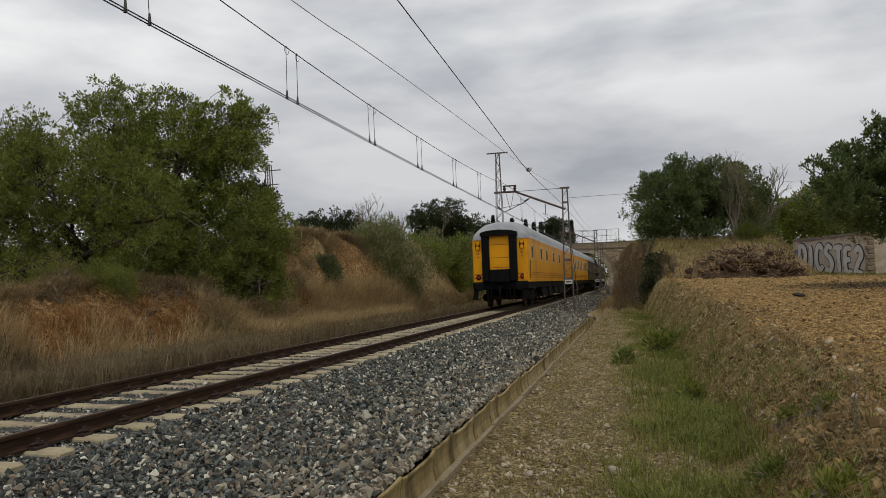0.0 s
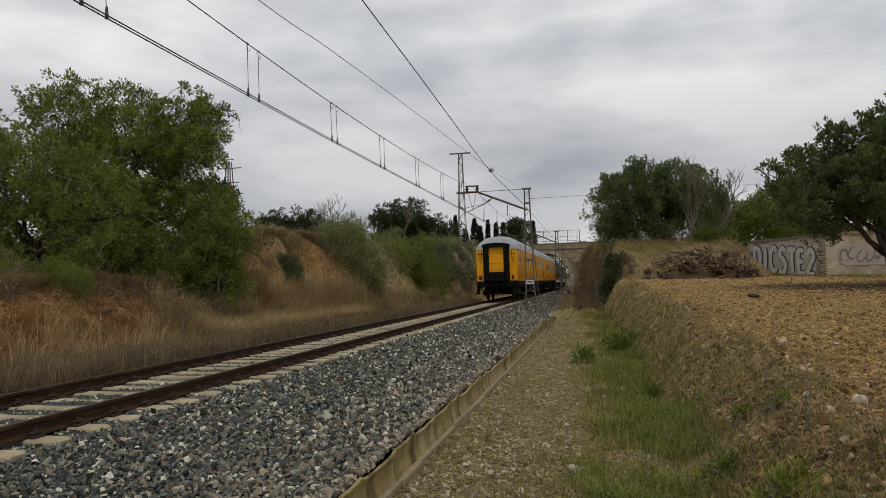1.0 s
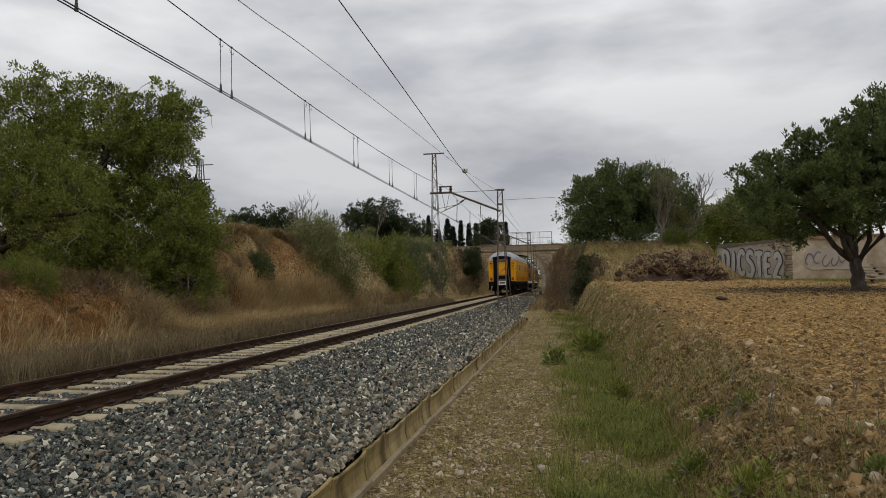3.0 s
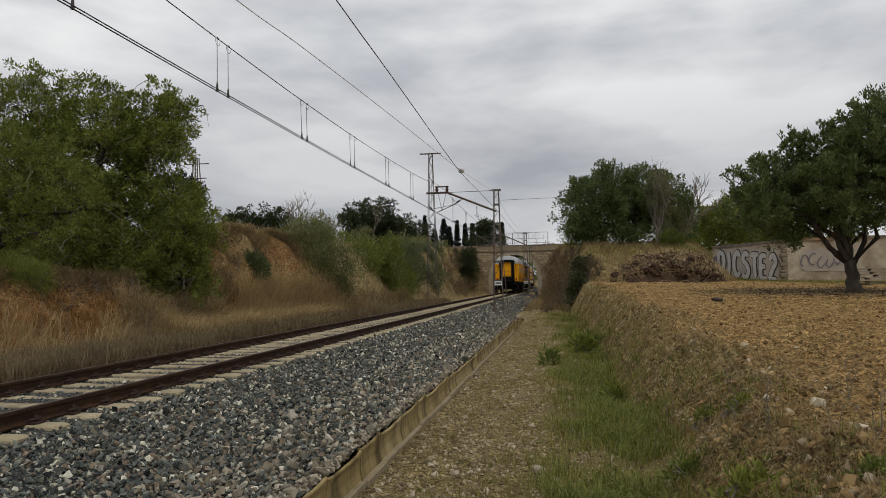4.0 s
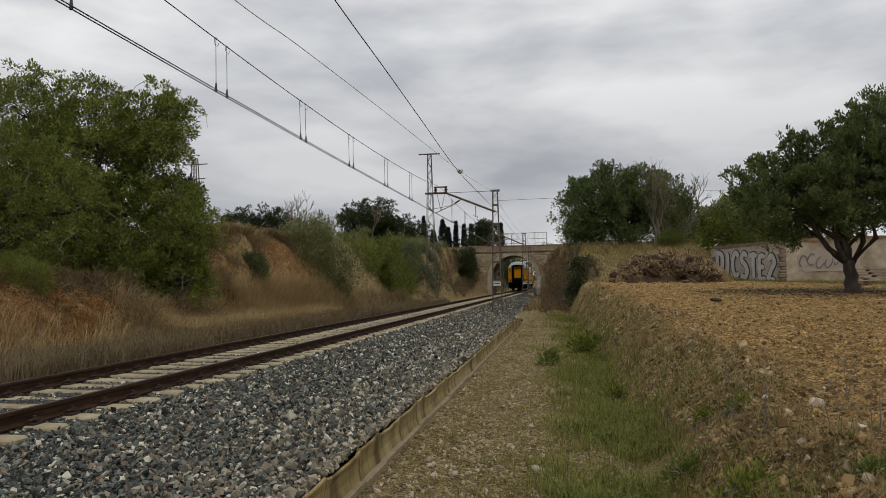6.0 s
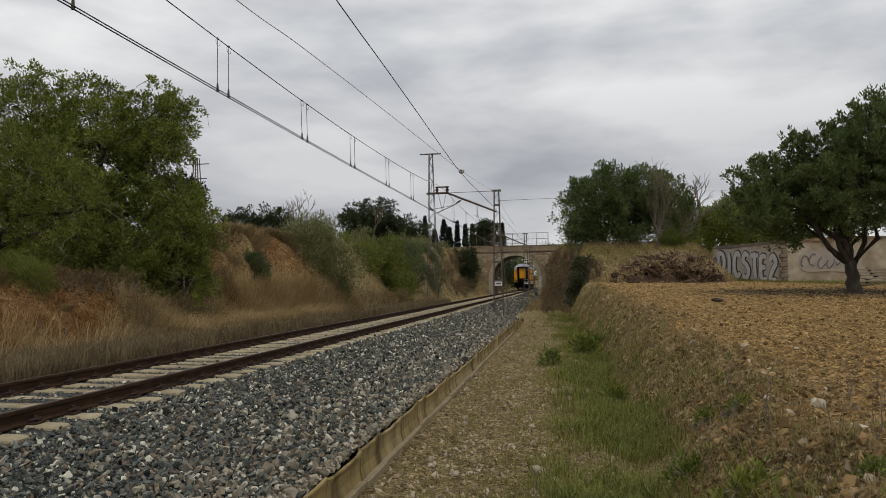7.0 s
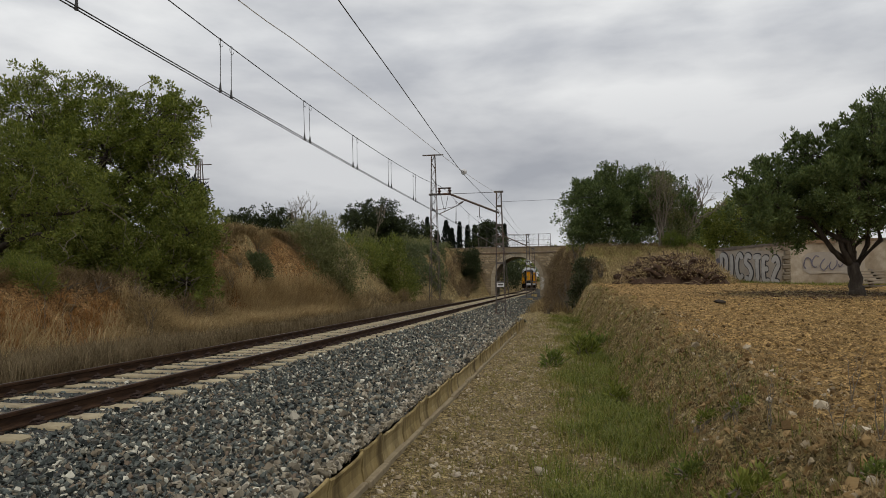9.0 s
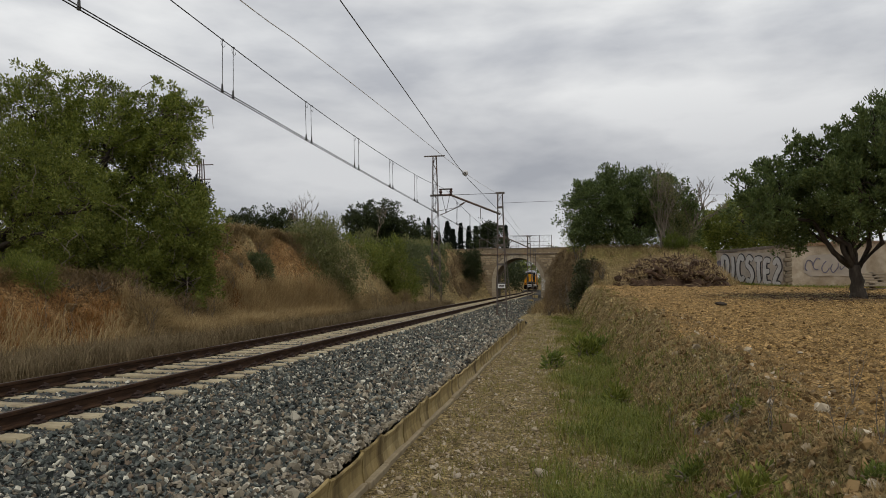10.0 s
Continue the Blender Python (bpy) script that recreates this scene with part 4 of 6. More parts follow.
    # stripes and sill
    for z in (1.42, 1.53, 1.64):
        for s in (-1, 1):
            bm = bmesh.new()
            box(bm, (s * 1.43 - 0.004, 0.2, z), (s * 1.43 + 0.004, length - 0.6, z + 0.028))
            part("stripe", bm, M_STRIPE if colour == M_YELLOW else M_YELLOW, body)
    bm = bmesh.new()
    box(bm, (-1.36, 0.05, 0.92), (1.36, length - 0.55, 1.225))
    part("sole_bar", bm, M_UNDER, coach)
    # windows on both sides
    if colour == M_YELLOW and last:
        wins = [(1.2, 0.7, 0.66), (4.9, 0.75, 0.66), (7.6, 0.75, 0.66), (11.4, 0.75, 0.66), (15.0, 0.75, 0.66), (18.4, 0.75, 0.66), (21.0, 0.75, 0.66), (23.3, 0.7, 0.66)]
    elif colour == M_YELLOW:
        wins = [(3.0 + 2.0 * k, 0.85, 0.85) for k in range(9)]
    else:
        wins = [(2.6 + 1.95 * k, 1.15, 0.95) for k in range(11)]
    for wy, ww, wh in wins:
        if wy > length - 1:
            continue
        for s in (-1, 1):
            bm = bmesh.new()
            box(bm, (s * 1.43 - 0.012, wy, 2.95 - wh), (s * 1.43 + 0.012, wy + ww, 2.95), 0.004)
            win = part("window", bm, M_WHITE if colour == M_YELLOW else M_STEEL, body)
            bm = bmesh.new()
            box(bm, (s * 1.43 - 0.016, wy + 0.05, 3.0 - wh), (s * 1.43 + 0.016, wy + ww - 0.05, 2.90))
            part("pane", bm, M_GLASS, win)
    # side doors
    for wy in (0.42, length - 1.6):
        for s in (-1, 1):
            bm = bmesh.new()
            box(bm, (s * 1.425 - 0.012, wy, 1.25), (s * 1.425 + 0.012, wy + 0.62, 3.12), 0.004)
            d = part("side_door", bm, colour, coach)
            bm = bmesh.new()
            tube(bm, [(s * 1.47, wy - 0.07, 1.35), (s * 1.49, wy - 0.07, 2.2)], 0.014, 5)
            part("handrail", bm, M_UNDER, d)
    # bogies
    for by in (2.9, length - 3.3):
        bm = bmesh.new()
        for s in (-1, 1):
            box(bm, (s * 1.08 - 0.07, by - 1.75, 0.42), (s * 1.08 + 0.07, by + 1.75, 0.62), 0.03)
            box(bm, (s * 1.08 - 0.09, by - 0.5, 0.30), (s * 1.08 + 0.09, by + 0.5, 0.85), 0.05)
            for ax in (-1.25, 1.25):
                box(bm, (s * 1.08 - 0.10, by + ax - 0.17, 0.32), (s * 1.08 + 0.12, by + ax + 0.17, 0.68), 0.04)
                tube(bm, [(s * 1.08, by + ax * 0.62, 0.55), (s * 1.08, by + ax * 0.62, 0.92)], 0.10, 8)
        box(bm, (-1.05, by - 0.25, 0.45), (1.05, by + 0.25, 0.9), 0.05)
        bogie = part("bogie", bm, M_UNDER, coach)
        for ax in (-1.25, 1.25):
            bm = bmesh.new()
            for s in (-1, 1):
                tube(bm, [(s * 0.80, by + ax, 0.46), (s * 0.83, by + ax, 0.46), (s * 0.835, by + ax, 0.46), (s * 0.94, by + ax, 0.46)], [0.48, 0.48, 0.455, 0.445], 24)
            tube(bm, [(-0.9, by + ax, 0.46), (0.9, by + ax, 0.46)], 0.09, 10)
            part("wheelset", bm, M_RAIL, bogie)
    for k, (ya, yb, za) in enumerate(((6.0, 8.6, 0.42), (9.4, 11.6, 0.36), (12.4, 15.0, 0.45), (15.8, 18.6, 0.38))):
        if yb < length - 5:
            for s in (-1, 1):
                bm = bmesh.new()
                box(bm, (s * 1.28 - 0.30, ya, za), (s * 1.28 + 0.02, yb, 0.95), 0.04)
                part("equipment_box", bm, M_UNDER, coach)
    # end fittings
    bm = bmesh.new()
    box(bm, (-1.42, -0.12, 0.90), (1.42, 0.06, 1.27), 0.05)
    beam = part("buffer_beam", bm, M_BLACK, coach)
    for s in (-1, 1):
        bm = bmesh.new()
        tube(bm, [(s * 0.98, -0.05, 1.05), (s * 0.98, -0.30, 1.05), (s * 0.98, -0.36, 1.05), (s * 0.98, -0.40, 1.05)], [0.11, 0.10, 0.09, 0.09], 14)
        tube(bm, [(s * 0.98, -0.39, 1.05), (s * 0.98, -0.43, 1.05)], [0.21, 0.19], 18)
        part("buffer", bm, M_BLACK, beam)
    bm = bmesh.new()
    tube(bm, [(0, -0.1, 1.02), (0, -0.38, 0.98), (0, -0.42, 0.7), (0, -0.34, 0.55)], [0.06, 0.06, 0.045, 0.05], 8)
    part("coupling", bm, M_UNDER, beam)
    for xk in (-0.62, -0.45, 0.3, 0.46, 0.68):
        bm = bmesh.new()
        tube(bm, [(xk, -0.08, 0.98), (xk, -0.24, 0.85), (xk + 0.03, -0.25, 0.55), (xk + 0.09, -0.16, 0.38)], 0.026, 6)
        part("brake_hose", bm, M_BLACK, beam)
    for s in (-1, 1):
        bm = bmesh.new()
        box(bm, (s * 1.25 - 0.14, -0.05, 0.45), (s * 1.25 + 0.10, 0.02, 0.98), 0.01)
        box(bm, (s * 1.25 - 0.2, -0.12, 0.42), (s * 1.25 + 0.14, 0.1, 0.46))
        part("step", bm, M_UNDER, beam)
    # gangway: two rubber jambs and a hood round a closed door
    bm = bmesh.new()
    for s in (-1, 1):
        box(bm, (s * 0.70 - 0.19, -0.30, 1.26), (s * 0.70 + 0.19, 0.01, 3.42), 0.06)
    gang = part("gangway", bm, M_BLACK, coach, "black rubber gangway bellows")
    bm = bmesh.new()
    rings = []
    for y in (-0.34, 0.1):
        rings.append([bm.verts.new((xx, y, zz)) for xx, zz in ((-0.95, 3.36), (-0.93, 3.52), (-0.6, 3.60), (0, 3.64), (0.6, 3.60), (0.93, 3.52), (0.95, 3.36))])
    for k in range(6):
        bm.faces.new((rings[0][k], rings[0][k + 1], rings[1][k + 1], rings[1][k]))
    bm.faces.new((rings[0][0], rings[1][0], rings[1][6], rings[0][6]))
    bm.faces.new(rings[0])
    bm.faces.new(rings[1][::-1])
    bmesh.ops.recalc_face_normals(bm, faces=bm.faces[:])
    part("hood", bm, M_BLACK, gang)
    bm = bmesh.new()
    box(bm, (-0.52, -0.12, 1.26), (0.52, -0.03, 3.38), 0.01)
    door = part("end_door", bm, colour, coach, "closed plain end door")
    for zz in (1.9, 2.35, 2.95):
        bm = bmesh.new()
        box(bm, (-0.48, -0.126, zz), (0.48, -0.118, zz + 0.02))
        part("door_joint", bm, M_STRIPE, door)
    bm = bmesh.new()
    box(bm, (-0.50, -0.36, 1.24), (0.50, -0.02, 1.82), 0.02)
    part("fall_plate", bm, M_BLACK, gang, "raised black fall plate")
    for s in (-1, 1):
        for zz, nlamp in ((2.92, 2), (1.55, 1)):
            bm = bmesh.new()
            hgt = 0.20 if nlamp == 2 else 0.14
            tube(bm, [(s * 1.13, -0.002, zz - hgt * 0.5), (s * 1.13, -0.03, zz - hgt * 0.5)], 0.125, 14)
            if nlamp == 2:
                box(bm, (s * 1.13 - 0.12, -0.03, zz - 0.1), (s * 1.13 + 0.12, 0.0, zz + 0.14), 0.02)
                tube(bm, [(s * 1.13, -0.002, zz + 0.14), (s * 1.13, -0.03, zz + 0.14)], 0.12, 14)
            lamp = part("tail_lamp", bm, M_BLACK, coach, "round tail lamp housing")
            for q in range(nlamp):
                bm = bmesh.new()
                tube(bm, [(s * 1.13, -0.03, zz - hgt * 0.5 + q * 0.24), (s * 1.13, -0.05, zz - hgt * 0.5 + q * 0.24)], [0.105 if nlamp == 2 else 0.08, 0.06], 12)
                part("lens", bm, M_REDLAMP if nlamp == 1 else M_YELLOW, lamp)
        bm = bmesh.new()
        box(bm, (s * 1.13 - 0.07, -0.02, 2.55), (s * 1.13 + 0.07, 0.0, 2.60))
        box(bm, (s * 1.13 - 0.03, -0.02, 2.38), (s * 1.13 + 0.03, 0.0, 2.44))
        box(bm, (s * 1.13 - 0.24, -0.02, 1.60), (s * 1.13 + 0.24, 0.0, 1.63))
        box(bm, (s * 1.13 - 0.24, -0.02, 1.42), (s * 1.13 + 0.24, 0.0, 1.45))
        part("marking", bm, M_STRIPE, body)
    bm = bmesh.new()
    box(bm, (1.18, -0.05, 1.30), (1.33, -0.01, 1.95), 0.01)
    part("jumper_box", bm, colour, coach)
    # a narrow, high-roofed body over the running gear
    for ob in coach.children_recursive:
        for v in ob.data.vertices:
            if v.co.z > 0.9:
                v.co.x *= 0.955
            if v.co.z > 1.0:
                v.co.z = 1.0 + (v.co.z - 1.0) * 1.055
    return coach, y0


COACHES = [build_coach(0.0, 26.0, M_YELLOW, True, "yellow passenger coach with grey roof and black gangway end"),
           build_coach(26.0, 22.0, M_YELLOW, False, "yellow passenger coach with grey roof between other coaches"),
           build_coach(48.0, 26.0, M_NAVY, False, "dark blue passenger coach with grey roof"),
           build_coach(74.0, 26.0, M_NAVY, False, "dark blue passenger coach with grey roof"),
           build_coach(100.0, 26.0, M_NAVY, False, "dark blue passenger coach with grey roof")]


# ---- plants ----
def blades(name, x, y, h, w, lean, mat, label, category="grass", seed=1, z=None, spread=1.0, wind=(0.0, 0.0)):
    """Grass: each blade a bent tapered strip, standing on the ground."""
    r = np.random.default_rng(seed)
    n = len(x)
    z = ground_z(x, y) - 0.02 if z is None else z
    a = r.uniform(0, math.tau, n)
    d = np.stack([np.cos(a) + wind[0], np.sin(a) + wind[1]], 1)
    d /= np.linalg.norm(d, axis=1)[:, None] + 1e-6
    side = np.stack([-d[:, 1], d[:, 0]], 1) * (w / 2)[:, None]
    k = lean * spread
    P = np.stack([x, y, z], 1)
    V = np.zeros((n, 5, 3))
    mid = P + np.stack([d[:, 0] * h * k * 0.35, d[:, 1] * h * k * 0.35, h * 0.58], 1)
    tip = P + np.stack([d[:, 0] * h * k, d[:, 1] * h * k, h * (1 - 0.35 * np.minimum(k, 1.6) ** 1.5)], 1)
    s3 = np.concatenate([side, np.zeros((n, 1))], 1)
    V[:, 0], V[:, 1], V[:, 2], V[:, 3], V[:, 4] = P - s3, P + s3, mid - 0.75 * s3, mid + 0.75 * s3, tip
    F = np.array([[0, 1, 3], [0, 3, 2], [2, 3, 4]])[None] + (np.arange(n) * 5)[:, None, None]
    ob = indexed(name, V.reshape(-1, 3), F.reshape(-1, 3), mat)
    return tagged(ob, label, category, kind="stuff")


def tufts(r, cx, cy, per, radius):
    n = len(cx)
    a, q = r.uniform(0, math.tau, (n, per)), radius * np.sqrt(r.random((n, per)))
    return (cx[:, None] + q * np.cos(a)).ravel(), (cy[:, None] + q * np.sin(a)).ravel()


def leaf_mesh(name, centres, per, spread, length, width, mat, parent, seed, up=0.3, outward=None):
    """Sprays of small pointed leaves round centres."""
    r = np.random.default_rng(seed)
    n = len(centres)
    C = np.repeat(centres, per, 0)
    off = r.normal(size=(n * per, 3))
    off /= np.linalg.norm(off, axis=1)[:, None]
    d = off.copy()
    d[:, 2] += up
    if outward is not None:
        d += np.repeat(outward, per, 0) * 0.6
    d /= np.linalg.norm(d, axis=1)[:, None]
    sp = np.repeat(spread * r.uniform(0.6, 1.3, n), per)
    base = C + off * (sp * r.uniform(0.15, 1.0, n * per))[:, None]
    ln = length * r.uniform(0.65, 1.25, n * per)
    sd = np.cross(d, r.normal(size=d.shape))
    sd /= np.linalg.norm(sd, axis=1)[:, None] + 1e-9
    wd = (width / length * ln)[:, None]
    V = np.stack([base, base + d * ln[:, None] * 0.55 + sd * wd / 2, base + d * ln[:, None], base + d * ln[:, None] * 0.55 - sd * wd / 2], 1)
    return soup(name, V.reshape(-1, 3), 4, mat, parent)


def shell_points(blobs, count, seed, inner=0.55, squash=1.0):
    """Places in and near the surface of overlapping round masses, uneven, with outward directions."""
    r = np.random.default_rng(seed)
    B = np.array(blobs, float)
    area = B[:, 3] ** 2
    pick = r.choice(len(B), count, p=area / area.sum())
    d = r.normal(size=(count, 3))
    d /= np.linalg.norm(d, axis=1)[:, None]
    lump = 1 + 0.14 * np.sin(5 * d[:, 0] + 3 * d[:, 2] + pick) + 0.10 * np.sin(9 * d[:, 1] + 7 * d[:, 2] + 2 * pick)
    rad = B[pick, 3] * (inner + (1.05 - inner) * r.random(count) ** 0.55) * lump
    P = B[pick, :3] + d * rad[:, None] * np.array([1, 1, squash])
    return P, d, pick


def limb(bm, a, b, r0, r1, rnd, steps=5, wander=0.12, sides=6, sag=0.0):
    a, b = Vector(a), Vector(b)
    ln = (b - a).length
    pts = []
    for k in range(steps + 1):
        t = k / steps
        p = a.lerp(b, t)
        if 0 < k < steps:
            p += Vector((rnd.uniform(-1, 1), rnd.uniform(-1, 1), rnd.uniform(-0.6, 0.8))) * wander * ln * 0.35
            p.z += ln * 0.12 * math.sin(math.pi * t) - sag * math.sin(math.pi * t)
        pts.append(p)
    tube(bm, pts, [r0 + (r1 - r0) * (k / steps) ** 0.8 for k in range(steps + 1)], sides)
    return pts


def build_tree(name, label, base, fork, blobs, clusters, per, spread, leaf, leaf_mat, trunk_r, seed, depth=1.0, bark=None, twigs=5, category="tree", up=0.3, inner=0.55, min_limb=0.03, bare=0, sprigs=90, clump=0.26):
    """A tapered trunk, limbs to each mass of the crown, twigs, and sprays of leaves."""
    bark = bark or M_BARK
    rnd = random.Random(seed)
    tree = thing(name, label, category)
    bl = [(x, y + rnd.uniform(-1, 1) * depth, z, q) for x, y, z, q in blobs]
    bm = bmesh.new()
    b, f = Vector(base), Vector(fork)
    limb(bm, b - Vector((0, 0, 0.3)), f, trunk_r * 1.25, trunk_r * 0.85, rnd, 6, 0.10, 10)
    tube(bm, [b - Vector((0, 0, 0.25)), b + Vector((0, 0, 0.12)), b + Vector((0, 0, 0.35))], [trunk_r * 1.6, trunk_r * 1.3, trunk_r * 1.05], 10)
    trunk = smooth(part("trunk", bm, bark, tree))
    for x, y, z, q in bl:
        bm = bmesh.new()
        c = Vector((x, y, z))
        limb(bm, f.lerp(b, rnd.uniform(0, 0.25)), c, max(min_limb * 2, trunk_r * rnd.uniform(0.35, 0.55)), min_limb, rnd, 6, 0.22, 7)
        for _k in range(twigs):
            d = Vector((rnd.gauss(0, 1), rnd.gauss(0, 1), rnd.gauss(0.3, 0.8))).normalized()
            limb(bm, c - d * q * 0.15, c + d * q * rnd.uniform(0.8, 1.05), min_limb * 0.8, min_limb * 0.2, rnd, 4, 0.3, 4)
        smooth(part("limb", bm, bark, trunk))
    P, d, pick = shell_points(bl, int(clusters * clump), seed, inner)
    r = np.random.default_rng(seed + 9)
    # sprays sit in bunches at the twig ends, with gaps between
    P = np.repeat(P, 4, 0) + r.normal(size=(4 * len(P), 3)) * spread * np.array([0.75, 0.75, 0.5])
    d = np.repeat(d, 4, 0)
    # upright sprigs that break the outline
    top = np.where(d[:, 2] > 0.05)[0]
    top = r.choice(top, min(len(top), sprigs), replace=False) if sprigs else top[:0]
    far = min(1.0, max(q[3] for q in bl))
    S = [P[top] + np.stack([0.10 * d[top, 0] * k, 0.10 * d[top, 1] * k, np.full(len(top), 0.16 * k)], 1) * far * 0.8 for k in (1, 2, 3)]
    leaf_mesh("crown", P, int(per * 1.25), spread * 0.66, leaf[0] * 0.9, leaf[1] * 0.95, leaf_mat, tree, seed + 1, up, d)["kind"] = "stuff"
    if len(top):
        leaf_mesh("sprig", np.concatenate(S), int(per * 0.45), spread * 0.42, leaf[0] * 1.1, leaf[1], leaf_mat, tree, seed + 2, up + 0.5)["kind"] = "stuff"
    if bare:
        bm = bmesh.new()
        for _k in range(bare):
            i = rnd.randrange(len(P))
            p = Vector(P[i])
            q = p + Vector((rnd.uniform(-0.9, 0.9), rnd.uniform(-0.9, 0.3), rnd.uniform(-1.2, -0.2)))
            limb(bm, p, q, 0.016, 0.006, rnd, 4, 0.35, 4, sag=0.1)
        part("bare_twig", bm, M_TWIG, tree, "hanging bare grey twigs")["kind"] = "stuff"
    return tree


def build_bush(name, label, blobs, clusters, per, spread, leaf, mat, seed, depth=0.6, stems=14, up=0.5, inner=0.35, category="bush"):
    rnd = random.Random(seed)
    bush = thing(name, label, category)
    bl = [(x, y + rnd.uniform(-1, 1) * depth, z, q) for x, y, z, q in blobs]
    bm = bmesh.new()
    for x, y, z, q in bl:
        foot = Vector((x + rnd.uniform(-0.2, 0.2), y, gz(x, y) - 0.1))
        for _k in range(max(3, stems // len(bl))):
            d = Vector((rnd.gauss(0, 0.7), rnd.gauss(0, 0.7), abs(rnd.gauss(0.6, 0.5)))).normalized()
            limb(bm, foot, Vector((x, y, z)) + d * q * 0.95, 0.03, 0.007, rnd, 5, 0.2, 4)
    part("stem", bm, M_TWIG, bush)["kind"] = "stuff"
    P, d, _ = shell_points(bl, clusters, seed, inner)
    P[:, 2] = np.maximum(P[:, 2], ground_z(P[:, 0], P[:, 1]) + 0.05)
    leaf_mesh("foliage", P, per, spread, leaf[0], leaf[1], mat, bush, seed + 1, up, d)["kind"] = "stuff"
    return bush


# the large trees on the left bank
TREE_A = [(-13.6, 24.0, 7.25, 0.9), (-12.9, 24.0, 6.1, 0.7), (-16.6, 24.0, 7.35, 1.4), (-14.55, 24.0, 7.15, 1.25), (-18.75, 24.3, 7.4, 1.5), (-14.1, 24.0, 5.85, 1.15), (-15.39, 24.0, 5.56, 1.67),
          (-17.78, 24.4, 5.75, 1.5), (-12.91, 24.0, 4.02, 0.93), (-14.2, 24.0, 3.56, 1.56), (-15.9, 24.0, 3.41, 1.47), (-18.51, 24.0, 3.47, 1.5)]
build_tree("carob_tree", "large dark green carob tree with dense crown on the bank", (-16.2, 25.0, 1.6), (-16.0, 24.8, 4.0), TREE_A, 3000, 32, 0.30, (0.125, 0.055), M_LEAF, 0.30, 101, depth=1.0, twigs=9, bare=320, inner=0.5, sprigs=50, clump=0.25)
build_tree("carob_tree", "low drooping green carob tree hanging over the bank", (-14.2, 23.4, 1.6), (-13.9, 22.9, 2.0),
           [(-12.52, 22.3, 2.04, 1.12), (-13.99, 22.3, 2.24, 1.1), (-11.95, 22.4, 2.84, 0.72), (-15.5, 22.4, 2.36, 0.95), (-12.9, 21.9, 1.5, 0.9), (-11.8, 22.7, 1.35, 0.75), (-12.2, 23.4, 3.3, 0.8)], 1100, 32, 0.26, (0.115, 0.05), M_LEAF_LIGHT, 0.13, 103, depth=0.4, twigs=8, bare=130, inner=0.5)
build_tree("almond_tree", "lighter green tree with tangled grey twigs beside the carob", (-16.2, 19.5, 1.2), (-16.0, 19.2, 2.4),
           [(-15.48, 19.0, 4.61, 1.2), (-17.01, 19.0, 4.51, 1.53), (-14.41, 19.0, 3.86, 1.11), (-15.9, 19.0, 3.02, 1.28), (-13.95, 19.0, 2.59, 0.94), (-18.33, 19.6, 5.54, 1.31), (-18.46, 19.0, 3.41, 1.46), (-12.9, 19.3, 3.45, 0.75), (-20.5, 21.0, 5.2, 1.9), (-20.0, 20.0, 3.0, 1.8), (-17.2, 18.6, 1.9, 1.3), (-15.2, 18.6, 1.7, 0.9), (-19.0, 20.5, 5.9, 1.0)],
           2300, 34, 0.28, (0.11, 0.042), M_LEAF_LIGHT, 0.2, 105, depth=0.6, twigs=8, bare=230, inner=0.4)
# carob in the field
build_tree("carob_tree", "round dark green carob tree with forked trunk in the field", (10.08, 28.5, 0.60), (10.0, 28.5, 1.75),
           [(6.8, 28.5, 3.75, 1.01), (6.54, 28.5, 4.48, 0.58), (7.98, 28.3, 4.49, 1.25), (8.03, 28.5, 3.45, 1), (9.05, 28.5, 5.43, 1.1), (9.85, 28.1, 4.36, 1.6), (10.49, 28.5, 6.18, 1.16), (11.76, 28.5, 5.82, 1.88), (11.4, 28.5, 4.16, 1.6), (12.78, 28.5, 4.60, 2.05), (9.43, 28.3, 3.45, 0.85), (7.43, 28.5, 5.04, 0.6)],
           2700, 36, 0.25, (0.13, 0.055), M_LEAF_FIELD, 0.21, 107, depth=1.2, twigs=8, up=0.8, inner=0.55, min_limb=0.035)
# trees behind the field
build_tree("carob_tree", "dark green tree with several stems on the terrace", (4.63, 52.0, 3.5), (4.5, 52.0, 4.9),
           [(2.27, 52.0, 6.09, 1.98), (3.78, 52.0, 7.1, 1.75), (5.81, 52.0, 6.95, 1.80), (4.48, 52.0, 5.6, 1.75), (7.0, 52.0, 5.9, 1.5), (1.49, 52.0, 4.97, 1.14), (1.16, 52.0, 6.6, 0.95), (7.6, 52.0, 4.9, 0.9)],
           2200, 28, 0.38, (0.17, 0.075), M_LEAF_FIELD, 0.3, 109, depth=1.2, twigs=6, up=0.6, min_limb=0.04)
build_tree("olive_tree", "row of green trees growing behind the graffiti wall", (14.0, 64.0, 3.0), (14.0, 64.0, 4.2),
           [(10.6, 58.0, 5.1, 1.4), (12.7, 58.0, 5.5, 1.7), (9.4, 57.0, 4.7, 1.25), (8.6, 56.5, 4.2, 1.0), (11.98, 64.0, 5.6, 1.56), (13.95, 64.0, 6.01, 1.92), (15.65, 64.0, 5.29, 1.81), (17.81, 64.0, 5.7, 2.26), (20.35, 64.0, 5.86, 2.24), (12.5, 63.0, 4.0, 1.6), (16, 63, 3.8, 1.7), (9.6, 62.5, 4.4, 1.1)],
           2000, 24, 0.40, (0.20, 0.08), M_LEAF_LIGHT, 0.25, 111, depth=1.0, twigs=4, min_limb=0.05)
